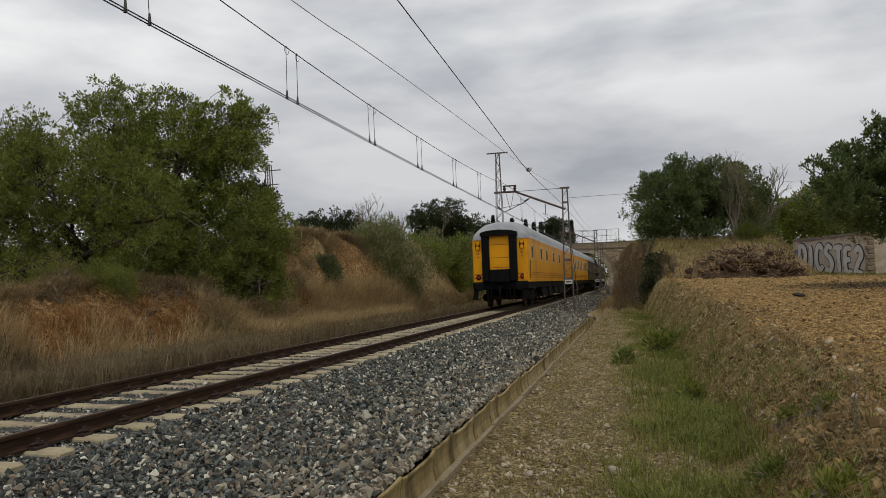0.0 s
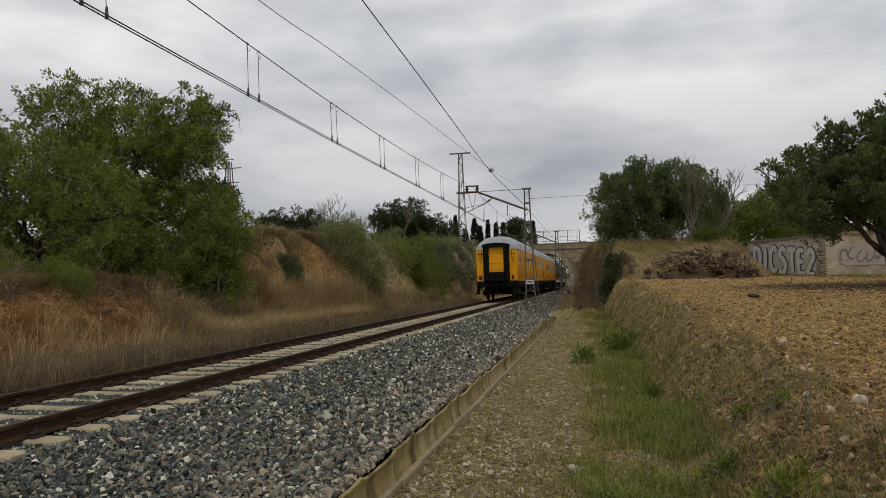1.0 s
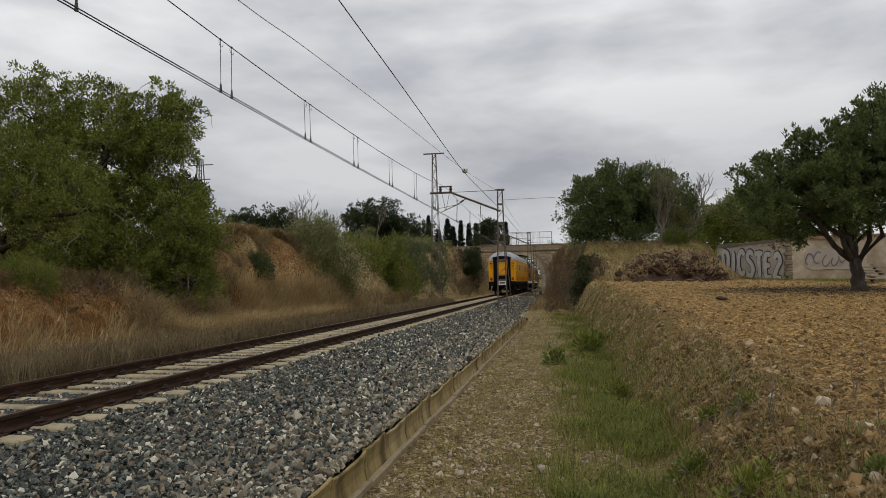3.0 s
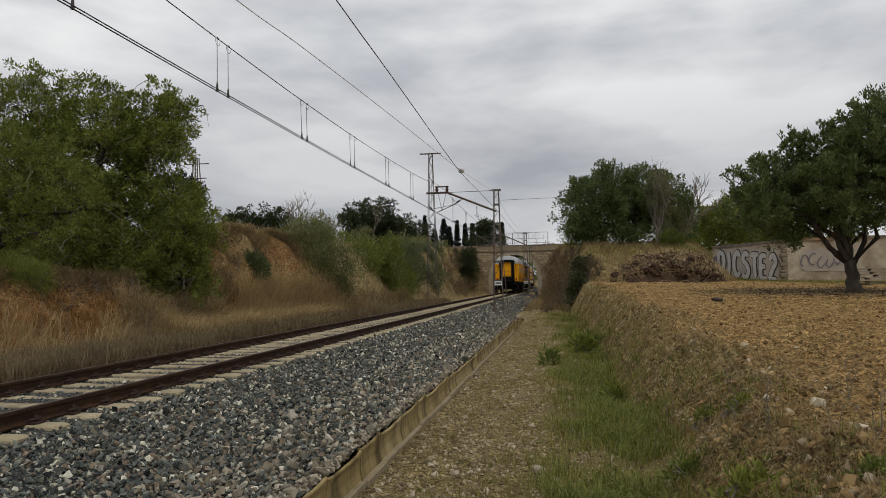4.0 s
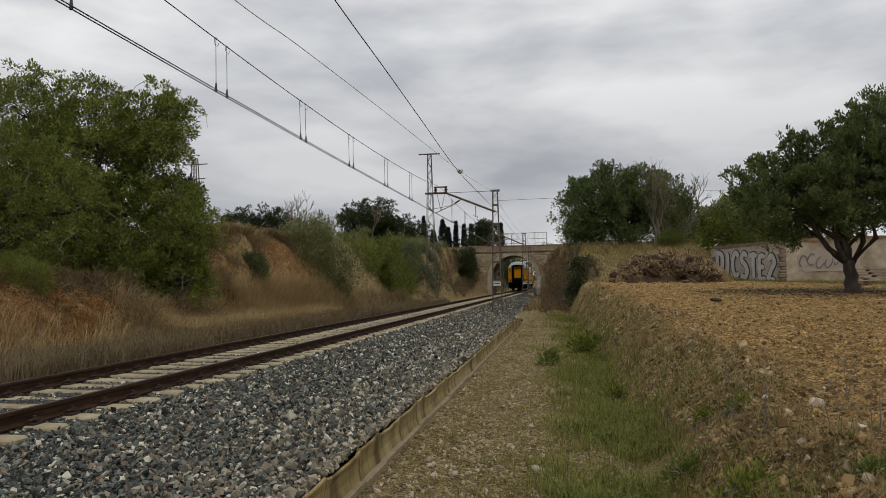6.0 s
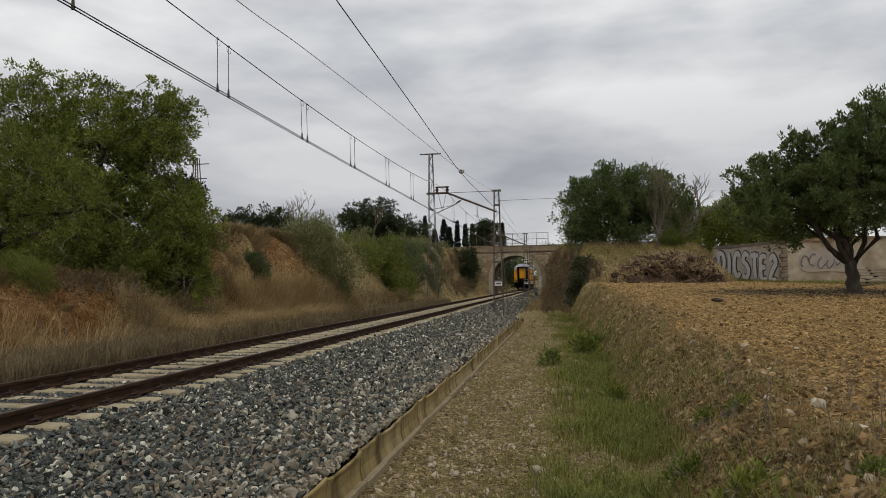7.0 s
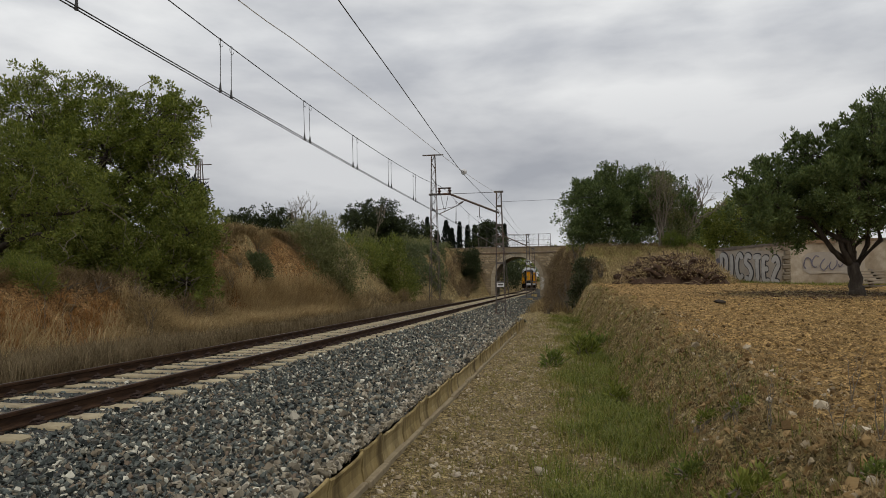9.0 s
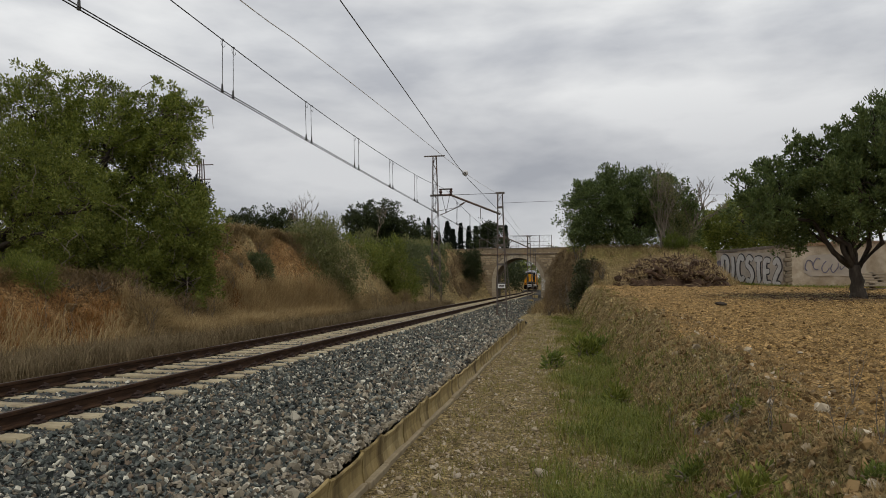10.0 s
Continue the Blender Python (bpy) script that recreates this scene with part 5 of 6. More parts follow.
# far trees beyond the left bank
build_tree("far_tree", "dark green round tree beyond the bank", (-32, 79, 4.3), (-32, 79, 6.2), [(-34.12, 78.0, 7.7, 1.85), (-30.88, 78.0, 8.0, 1.96), (-32.49, 78.0, 6.8, 2.15), (-35.76, 78.0, 7.2, 1.24)], 750, 20, 0.5, (0.28, 0.12), M_FAR, 0.25, 113, twigs=3, min_limb=0.05, sprigs=0)
build_tree("far_tree", "broad dark green tree beyond the bank", (-22, 89, 4.6), (-22, 89, 6.2), [(-24.14, 88.0, 8.6, 2.24), (-21.69, 88.0, 8.9, 2.23), (-23.1, 88.0, 7.3, 2.57), (-18.6, 88.0, 7.6, 1.88), (-17.23, 88.0, 7.1, 1.47), (-20.67, 88.0, 7.0, 2.02)], 1100, 20, 0.55, (0.30, 0.13), M_FAR, 0.3, 115, twigs=3, min_limb=0.05, sprigs=0)
build_tree("far_tree", "yellow-green tree beyond the bridge road", (-12.2, 126, 5.4), (-12.2, 126, 7), [(-12.25, 125.0, 9.9, 1.6), (-11.3, 125.0, 8.7, 1.8), (-13.9, 125.0, 8.3, 1.5)], 420, 18, 0.6, (0.34, 0.15), M_FAR, 0.25, 117, twigs=3, min_limb=0.05, sprigs=0)


def build_cypress(x, y, top, base, wide, seed):
    tree = thing("cypress", "narrow dark cypress beyond the bridge road", "cypress", "cypresses")
    bm = bmesh.new()
    tube(bm, [(x, y, base - 0.4), (x, y, base + 1.2), (x, y, top - 0.4)], [0.18, 0.14, 0.03], 6)
    part("trunk", bm, M_BARK, tree)
    r = np.random.default_rng(seed)
    n = 300
    t = r.random(n) ** 0.85
    rad = wide * (1 - t) ** 0.75 * np.minimum(1, 5 * t + 0.35) * r.uniform(0.4, 1.0, n)
    a = r.uniform(0, math.tau, n)
    P = np.stack([x + rad * np.cos(a), y + rad * np.sin(a), base + 0.5 + (top - base - 0.6) * t], 1)
    leaf_mesh("crown", P, 18, 0.24, 0.30, 0.10, M_LEAF_CYP, tree, seed + 1, up=1.8)["kind"] = "stuff"


for i, (x, top, wide) in enumerate(((-23.6, 12.9, 1.1), (-20.4, 12.4, 1.4), (-22.2, 10.6, 1.2), (-19.3, 10.9, 1.0), (-14.2, 10.6, 0.9), (-18.2, 12.1, 0.7), (-16.5, 11.3, 0.75), (-15.4, 11.4, 0.8), (-27.0, 11.0, 1.3), (-44.0, 13.0, 1.2), (-10.2, 11.4, 0.8))):
    build_cypress(x, 130.0 + (i % 3), top, 5.3, wide, 130 + 3 * i)
build_tree("far_tree", "dark conifer behind the carob tree", (-20.8, 40.0, 3.6), (-20.8, 40.0, 5.0), [(-20.8, 40, 5.2, 0.9), (-20.8, 40, 6.3, 0.7), (-20.9, 40, 7.2, 0.45), (-21.4, 40, 4.6, 0.9)], 260, 22, 0.3, (0.2, 0.06), M_LEAF_CYP, 0.15, 160, depth=0.2, twigs=3)

# bushes on the left bank and by the bridge
build_bush("bush", "large grey-green bush with pale seed heads on the bank", [(-13.1, 35.4, 3.0, 1.05), (-11.7, 35.2, 3.45, 1.15), (-11.9, 34.6, 2.0, 1.45), (-10.7, 35.4, 2.2, 1.2), (-12.7, 34.4, 1.7, 1.0), (-10.8, 35.0, 1.0, 0.9), (-11.9, 36.5, 4.0, 0.75), (-12.9, 36, 3.9, 0.7)], 1700, 22, 0.28, (0.12, 0.04), M_LEAF_GREY, 201, depth=0.5, stems=60)
build_bush("bush", "fresh green bush on the bank beside the track", [(-12.6, 50.0, 2.7, 1.4), (-11.2, 50.0, 1.9, 1.4), (-12.6, 50.0, 1.7, 1.3), (-10.5, 50.0, 0.9, 0.85), (-11.8, 50.5, 3.6, 0.95), (-12.4, 46.0, 2.8, 1.1), (-13.6, 46, 3.6, 1.0)], 1200, 20, 0.32, (0.17, 0.055), M_LEAF_LIGHT, 203, depth=0.6, stems=30)
build_bush("bush", "dull green scrub further along the bank", [(-11.6, 58.0, 2.2, 1.2), (-12.4, 60.0, 3.4, 1.3), (-11.2, 64.0, 1.6, 1.1), (-12.2, 68.0, 3.0, 1.2)], 620, 20, 0.36, (0.2, 0.06), M_FARGREEN, 204, depth=0.6, stems=24)
build_bush("bush", "dark round bush beside the bridge abutment", [(-11.33, 90.0, 3.29, 1.55), (-11.62, 90.0, 1.6, 1.45), (-10.95, 90.0, 4.5, 0.9)], 650, 20, 0.36, (0.26, 0.05), M_FAR, 205, depth=0.3, stems=14)
build_bush("bush", "small dark green bush on the bare earth bank", [(-11.85, 28.0, 2.15, 0.38), (-11.6, 27.9, 1.85, 0.32)], 130, 26, 0.16, (0.16, 0.025), M_FARGREEN, 207, depth=0.1, stems=8)
build_bush("bush", "grey-green scrubby bush at the edge of the bank", [(-13.0, 16.5, 1.55, 0.5), (-12.4, 16.5, 1.40, 0.4), (-13.6, 16.6, 1.5, 0.45), (-14.3, 16.4, 1.6, 0.5)], 620, 28, 0.22, (0.11, 0.014), M_LEAF_LIGHT, 209, depth=0.2, stems=30)
build_bush("ivy_bush", "dark ivy over the corner of the field bank", [(1.0, 44.4, 2.2, 0.36), (1.0, 44.2, 1.75, 0.42), (0.85, 43.9, 1.3, 0.45), (0.65, 43.6, 0.7, 0.42), (0.5, 43.4, 0.2, 0.3), (1.5, 44.8, 2.3, 0.3)], 190, 22, 0.22, (0.12, 0.09), M_IVY, 211, depth=0.3, stems=30)
build_bush("bush", "withered brown twigs beside the ivy on the bank corner", [(1.5, 44.4, 2.0, 0.5), (2.0, 44.8, 2.2, 0.4), (0.2, 46.0, 1.2, 0.6), (-0.1, 48.5, 0.9, 0.7), (0.3, 51.0, 1.6, 0.8)], 320, 18, 0.26, (0.18, 0.02), M_SCRUB, 212, depth=0.3, stems=40, up=0.7)
build_bush("bush", "dark brown twiggy scrub beside the bare earth face", [(-12.8, 32.6, 2.8, 0.6), (-12.3, 32.8, 2.0, 0.55), (-13.0, 25.8, 2.4, 0.3)], 130, 20, 0.28, (0.16, 0.02), M_SCRUB, 214, depth=0.2, stems=60, up=0.6)
build_bush("bush", "low brown scrub hanging over the near bank edge", [(-13.2, 13.2, 1.1, 0.45), (-12.9, 14.6, 1.2, 0.45), (-12.6, 17.6, 1.15, 0.4), (-12.5, 18.8, 1.2, 0.45), (-12.3, 20.0, 1.15, 0.45), (-13.6, 15.6, 1.5, 0.5), (-11.6, 19.4, 0.6, 0.4), (-11.3, 21.2, 0.5, 0.45)], 300, 20, 0.24, (0.16, 0.018), M_SCRUB, 216, depth=0.2, stems=60, up=0.5)
build_bush("bush", "brown withered scrub on the cutting slope", [(0.3, 70.0, 2.6, 1.0), (-0.6, 68.0, 1.3, 0.9), (0.5, 64.0, 1.7, 1.0), (0.9, 70.0, 3.3, 0.9), (-0.2, 80, 3.4, 1.1), (-0.4, 58, 0.6, 0.7), (-1.0, 86, 2.6, 1.0)], 800, 20, 0.34, (0.22, 0.03), M_SCRUB, 213, depth=1.0, stems=60, up=0.9)
build_bush("bush", "grey-green shrub on the terrace edge", [(6.73, 49.6, 3.75, 0.5), (7.25, 49.6, 3.6, 0.36)], 150, 24, 0.2, (0.2, 0.03), M_LEAF_DARK, 215, depth=0.1, stems=14, up=1.0)
build_bush("bush", "green scrub along the foot of the bank", [(-14.6, 66, 3.4, 1.2), (-13.6, 70, 3.2, 1.2), (-13.3, 76, 3.2, 1.2), (-12.4, 64, 1.4, 1.0), (-14.0, 82, 4.6, 1.0)], 600, 18, 0.38, (0.24, 0.06), M_FARGREEN, 217, depth=0.8, stems=20)
build_bush("bush", "dry scrub on top of the bank", [(-17.5, 38, 3.9, 0.8), (-16.8, 52, 4.6, 0.9), (-18.5, 56, 4.8, 1.0), (-16.2, 60, 4.9, 0.9)], 420, 20, 0.3, (0.22, 0.04), M_LEAF_GREY, 219, depth=0.8, stems=30)
build_bush("bush", "green trees seen through the bridge arch", [(-9.6, 128, 3.0, 2.4), (-10.6, 136, 5.0, 2.6), (-9.2, 142, 2.2, 2.0), (-10.2, 150, 4.0, 2.8), (-12, 120, 4.4, 2.2), (-1.0, 150, 3.0, 2.4), (-11.2, 172, 2.5, 1.4), (-4.0, 180, 3.2, 2.0), (-3.9, 186, 6.2, 2.1), (-3.6, 178, 8.0, 1.8)], 900, 18, 0.5, (0.34, 0.12), M_FAR, 221, depth=0.5, stems=24)


def build_bare_tree(name, label, base, tops, seed, thick=0.05):
    """A leafless tree of forking stems."""
    rnd = random.Random(seed)
    tree = thing(name, label, "bare tree")

    def grow(bm, a, d, ln, rad, depth):
        b = a + d * ln
        limb(bm, a, b, rad, rad * 0.62, rnd, 3, 0.18, 5 if depth > 1 else 4)
        if depth:
            for _k in range(rnd.choice((2, 3, 3))):
                nd = (d + Vector((rnd.uniform(-1, 1), rnd.uniform(-1, 1), rnd.uniform(-0.25, 0.65))) * 0.62).normalized()
                grow(bm, a.lerp(b, rnd.uniform(0.55, 1.0)), nd, ln * rnd.uniform(0.55, 0.8), rad * 0.6, depth - 1)

    for top in tops:
        bm = bmesh.new()
        v = Vector(top) - Vector(base)
        grow(bm, Vector(base) + Vector((rnd.uniform(-0.2, 0.2), 0, -0.2)), v.normalized(), v.length * 0.48, thick, 4)
        part("stem", bm, M_TWIG, tree)
    return tree


build_bare_tree("bare_tree", "slender leafless tree with fine twigs on the terrace", (6.0, 49.6, 3.4), [(5.8, 49.6, 8.2), (6.9, 49.6, 7.9), (6.4, 49.8, 7.0), (6.3, 49.4, 7.6)], 301, 0.058)
build_bare_tree("bare_tree", "leaning leafless almond tree on the terrace", (7.6, 51.0, 3.5), [(10.2, 51, 7.5), (9.2, 51, 7.6), (8.6, 51.4, 6.5)], 303, 0.085)
build_bare_tree("bare_tree", "pale leafless tree on top of the bank", (-21.5, 60.0, 4.6), [(-21.8, 60, 9.2), (-20.6, 60, 8.6), (-22.6, 60, 8.2)], 305, 0.06)
build_bare_tree("bare_tree", "small leafless tree among the far trees", (-15.5, 61.0, 4.6), [(-15.2, 61, 8.0)], 307, 0.04)


build_bush("bush", "dark undergrowth below the terrace trees", [(0.9, 55, 4.6, 1.0), (2.3, 56, 4.4, 1.1), (3.8, 56, 4.3, 1.1), (5.4, 56, 4.5, 1.2), (7.0, 55, 4.4, 1.1), (8.4, 55, 4.2, 1.1)], 700, 24, 0.34, (0.17, 0.06), M_LEAF, 230, depth=0.4, stems=30)
build_bush("bush", "half-bare yellowing bush beside the terrace tree", [(6.3, 50.4, 6.4, 1.0), (7.0, 50.4, 5.2, 0.9), (6.2, 50.2, 7.4, 0.7), (7.7, 50.4, 4.4, 0.7)], 420, 16, 0.34, (0.11, 0.04), M_LEAF_GREY, 232, depth=0.3, stems=30)
build_bush("bush", "tangled brown brambles at the foot of the bank", [(-12.2, 27.0, 2.2, 0.25), (-12.5, 29.6, 3.0, 0.3), (-12.0, 25.4, 1.6, 0.3), (-11.0, 22.0, 0.5, 0.4), (-10.9, 18.5, 0.4, 0.45), (-10.7, 39, 0.4, 0.5), (-10.3, 43, 0.4, 0.5), (-10.2, 47, 0.4, 0.45)], 520, 22, 0.24, (0.16, 0.014), M_GREYSTRAW, 234, depth=0.4, stems=50, up=0.8)


build_bush("bush", "brown brambles where the kerb ends by the mast", [(-0.9, 43.0, -0.3, 0.4), (-0.6, 46.5, -0.1, 0.5), (-0.9, 50, 0.0, 0.5), (-1.2, 56, 0.1, 0.55), (-0.6, 60, 0.5, 0.7), (-1.3, 66, 0.3, 0.6)], 480, 20, 0.2, (0.15, 0.014), M_SCRUB, 236, depth=0.2, stems=40, up=0.8)
build_bush("bush", "withered brown scrub on the slope before the bridge", [(-11.4, 72, 1.4, 1.1), (-12.0, 78, 2.6, 1.2), (-10.8, 83, 1.0, 1.0), (-12.6, 86, 3.6, 1.2), (-11.0, 94, 2.0, 1.2), (-12.6, 95, 4.2, 1.2), (-10.6, 76, 0.6, 0.8)], 800, 18, 0.36, (0.24, 0.03), M_SCRUB, 238, depth=0.4, stems=50, up=0.8)
build_bush("bush", "dull grey scrub on top of the far bank", [(-13.6, 70, 4.6, 1.0), (-14.2, 78, 5.0, 1.0), (-14.0, 88, 5.3, 0.9), (-16, 84, 5.4, 1.1), (-13.2, 62, 4.3, 0.9)], 460, 18, 0.36, (0.22, 0.05), M_LEAF_GREY, 240, depth=0.4, stems=30)
build_bush("far_wood", "distant green wood closing the view along the line", [(-34 + 7.0 * k, 300 + 6 * (k % 3), 8.5 + 1.5 * math.sin(k * 1.7), 6.0) for k in range(10)], 1300, 16, 1.2, (0.9, 0.4), M_LEAF, 242, depth=3.0, stems=20, category="wood")


# ---- grasses ----
def build_grass():
    r = np.random.default_rng(77)
    # grey dead grass along the line, left
    n = 3600
    cy = 7.5 + 52 * r.random(n) ** 1.25
    cx = -8.75 - 2.0 * r.random(n) ** 0.9
    x, y = tufts(r, cx, cy, 17, 0.16)
    m = len(x)
    blades("dead_grass", x, y, r.uniform(0.22, 0.72, m) ** 1.1, r.uniform(0.007, 0.016, m), r.uniform(0.2, 1.3, m), M_DEADGRASS, "grey dead grass along the track edge", seed=3)
    # taller straw
    n = 1700
    cy = np.concatenate([r.uniform(19, 38, n), r.uniform(10, 60, 420)])
    cx = np.concatenate([-10.0 - 2.2 * r.random(n), -10.3 - 1.3 * r.random(420)])
    keep = (r.random(len(cx)) < np.clip(0.6 + 0.6 * wob(cx, cy, 0.5, 1.0), 0.1, 1)) & (ground_z(cx, cy) < 1.2)
    cx, cy = cx[keep], cy[keep]
    x, y = tufts(r, cx, cy, 34, 0.24)
    m = len(x)
    blades("straw_grass", x, y, r.uniform(0.45, 1.05, m), r.uniform(0.008, 0.016, m), r.uniform(0.3, 1.3, m), M_STRAW, "tall straw-coloured grass tufts on the bank foot", seed=5, wind=(0.7, 0.3))
    n = 520
    cy = r.uniform(21.5, 34, n)
    cx = -9.9 - 2.5 * r.random(n)
    keep = ground_z(cx, cy) < 1.15
    cx, cy = cx[keep], cy[keep]
    x, y = tufts(r, cx, cy, 30, 0.22)
    m = len(x)
    blades("straw_clumps", x, y, r.uniform(0.5, 1.1, m), r.uniform(0.009, 0.017, m), r.uniform(0.4, 1.3, m), M_STRAW, "thick pale straw clumps leaning with the wind", seed=6, wind=(0.8, 0.2))
    # rust-brown herbs on the bank
    n = 430
    cy = r.uniform(11, 26, n)
    cx = -10.2 - 2.0 * r.random(n)
    keep = ground_z(cx, cy) < 1.3
    cx, cy = cx[keep], cy[keep]
    x, y = tufts(r, cx, cy, 20, 0.22)
    m = len(x)
    blades("rusty_herbs", x, y, r.uniform(0.2, 0.5, m), r.uniform(0.008, 0.018, m), r.uniform(0.4, 1.6, m), M_RUSTSTRAW, "rust-brown dried herbs on the earth bank", seed=7)
    # fringe over the bank edge
    n = 620
    cy = r.uniform(12, 36, n)
    toe = -10.3 + 0.5 * np.sin(cy * 0.21) + 0.25 * np.sin(cy * 0.77)
    cx = toe - 2.75 + r.normal(0, 0.22, n)
    x, y = tufts(r, cx, cy, 24, 0.2)
    m = len(x)
    blades("bank_fringe", x, y, r.uniform(0.2, 0.55, m), r.uniform(0.007, 0.014, m), r.uniform(0.5, 1.8, m), M_GREYSTRAW, "brown withered grass along the top edge of the bank", seed=8, wind=(0.8, -0.3))
    # dry growth on bank tops and far banks
    n = 1700
    cy = 26 + 74 * r.random(n)
    cx = np.where(r.random(n) < 0.7, -12.95 - 2.6 * r.random(n) ** 1.6, np.where(cy > 38, -10 - 4.5 * r.random(n), -13.6))
    x, y = tufts(r, cx, cy, 12, 0.35)
    m = len(x)
    blades("bank_grass", x, y, r.uniform(0.2, 0.6, m), r.uniform(0.014, 0.03, m), r.uniform(0.4, 1.5, m), M_STRAW, "dry grass on the far bank", seed=9)
    # green grass in the ditch on the right
    n = 2300
    cy = 4.6 + 36 * r.random(n) ** 1.4
    ed = field_edge(cy) - 1.2
    cx = ed + r.normal(-0.25, 0.36, n)
    keep = r.random(n) < np.clip(0.42 + 0.75 * wob(cx, cy, 0.85, 2.0), 0.06, 1)
    cx, cy = cx[keep], cy[keep]
    x, y = tufts(r, cx, cy, 26, 0.17)
    m = len(x)
    blades("green_grass", x, y, r.uniform(0.08, 0.30, m), r.uniform(0.005, 0.011, m), r.uniform(0.3, 1.5, m), M_GRASS, "green grass growing in the ditch", seed=11)
    cx, cy = cx + r.normal(-0.25, 0.3, len(cx)), cy + r.normal(0, 0.3, len(cx))
    x, y = tufts(r, cx[::2], cy[::2], 22, 0.2)
    m = len(x)
    blades("yellowing_grass", x, y, r.uniform(0.06, 0.22, m), r.uniform(0.005, 0.010, m), r.uniform(0.4, 1.7, m), M_YELLOWGRASS, "yellowing grass at the side of the ditch", seed=12)
    # dry and mixed grass on the bank face and path
    n = 2600
    cy = 4.2 + 40 * r.random(n) ** 1.3
    ed = field_edge(cy)
    cx = ed - 0.55 + r.normal(0, 0.55, n)
    x, y = tufts(r, cx, cy, 18, 0.15)
    m = len(x)
    blades("bank_tufts", x, y, r.uniform(0.04, 0.17, m), r.uniform(0.005, 0.009, m), r.uniform(0.5, 2.0, m), M_GREYSTRAW, "short dry grass on the field bank", seed=13)
    n = 330
    cy = 4.2 + 40 * r.random(n) ** 1.3
    cx = field_edge(cy) - 0.7 + r.normal(0, 0.5, n)
    x, y = tufts(r, cx, cy, 22, 0.11)
    m = len(x)
    blades("bank_weeds", x, y, r.uniform(0.06, 0.22, m), r.uniform(0.005, 0.010, m), r.uniform(0.3, 1.2, m), M_GRASS, "green weeds on the field bank", seed=15)
    n = 2100
    cy = 4.0 + 40 * r.random(n) ** 1.3
    cx = r.uniform(-1.68, 0.7, n)
    x, y = tufts(r, cx, cy, 9, 0.12)
    m = len(x)
    blades("path_litter", x, y, r.uniform(0.02, 0.10, m), r.uniform(0.004, 0.008, m), r.uniform(0.6, 2.2, m), M_GREYSTRAW, "sparse dead grass on the stony path", seed=17)
    n = 620
    cy = 4.5 + 38 * r.random(n) ** 1.2
    cx = r.uniform(-1.5, 0.5, n)
    x, y = tufts(r, cx, cy, 24, 0.14)
    m = len(x)
    blades("path_grass", x, y, r.uniform(0.04, 0.16, m), r.uniform(0.004, 0.007, m), r.uniform(0.3, 1.4, m), M_YELLOWGRASS, "low yellow-green grass on the path", seed=19)
    # terrace and under the wall
    n = 900
    cx = r.uniform(0.8, 9.5, n)
    cy = r.uniform(43.2, 52.5, n)
    x, y = tufts(r, cx, cy, 14, 0.3)
    m = len(x)
    blades("terrace_grass", x, y, r.uniform(0.12, 0.42, m), r.uniform(0.01, 0.022, m), r.uniform(0.3, 1.1, m), M_GREYSTRAW, "dry grass on the terrace bank", seed=21)
    n = 420
    cx = r.uniform(6.5, 18, n)
    cy = np.where(cx < 11.4, 46.6 - (cx - 8.9) * 1.95, 41.0) - r.random(n) * 2.2
    x, y = tufts(r, cx, cy, 20, 0.3)
    m = len(x)
    blades("wall_grass", x, y, r.uniform(0.06, 0.22, m), r.uniform(0.008, 0.016, m), r.uniform(0.3, 1.3, m), M_GRASS, "green grass at the foot of the wall", seed=23)
    n = 500
    cx = r.uniform(-2.2, 0.6, n)
    cy = r.uniform(44, 98, n)
    x, y = tufts(r, cx, cy, 16, 0.4)
    m = len(x)
    blades("cutting_grass", x, y, r.uniform(0.25, 0.8, m), r.uniform(0.014, 0.03, m), r.uniform(0.3, 1.1, m), M_GREYSTRAW, "brown withered grass on the cutting slope", seed=25)
    # litter and stubble in the field
    n = 11000
    cy = 5 + 38 * r.random(n) ** 1.15
    cx = field_edge(cy) + 0.1 + r.random(n) * (2 + 0.42 * cy)
    blades("field_stubble", cx, cy, r.uniform(0.03, 0.09, n), r.uniform(0.006, 0.012, n), r.uniform(1.4, 2.8, n), M_GREYSTRAW, "scattered straw stubble on the harrowed field", seed=27)


build_grass()


def build_carob_shade_leaves():
    r = np.random.default_rng(91)
    # dark leaves pressed flat, imitating the shadow below the crown
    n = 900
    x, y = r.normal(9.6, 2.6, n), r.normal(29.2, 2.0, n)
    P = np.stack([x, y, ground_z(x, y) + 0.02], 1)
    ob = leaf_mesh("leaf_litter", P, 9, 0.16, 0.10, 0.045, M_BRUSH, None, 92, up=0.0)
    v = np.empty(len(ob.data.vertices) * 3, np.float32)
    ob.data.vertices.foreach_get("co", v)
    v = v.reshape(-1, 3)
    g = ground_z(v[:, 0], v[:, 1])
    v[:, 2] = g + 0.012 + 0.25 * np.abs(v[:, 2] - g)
    ob.data.vertices.foreach_set("co", v.ravel())
    tagged(ob, "dark flat leaves standing in for the shade under the field carob tree", "leaf litter", kind="stuff")


build_carob_shade_leaves()


# ---- loose stones and clods ----
def build_stones():
    r = np.random.default_rng(55)
    n = 17000
    y = 3.8 + 36 * r.random(n) ** 1.6
    x = r.uniform(-1.72, 0.7, n)
    s = np.minimum(0.05, r.lognormal(math.log(0.0135), 0.5, n))
    ob = scatter_rocks("path_pebbles", np.stack([x, y, ground_z(x, y) + s * 0.2], 1), s, M_PEBBLE, ROCKS, None, 8)
    tagged(ob, "pale pebbles strewn over the earth path", "pebbles", kind="stuff")
    n = 42000
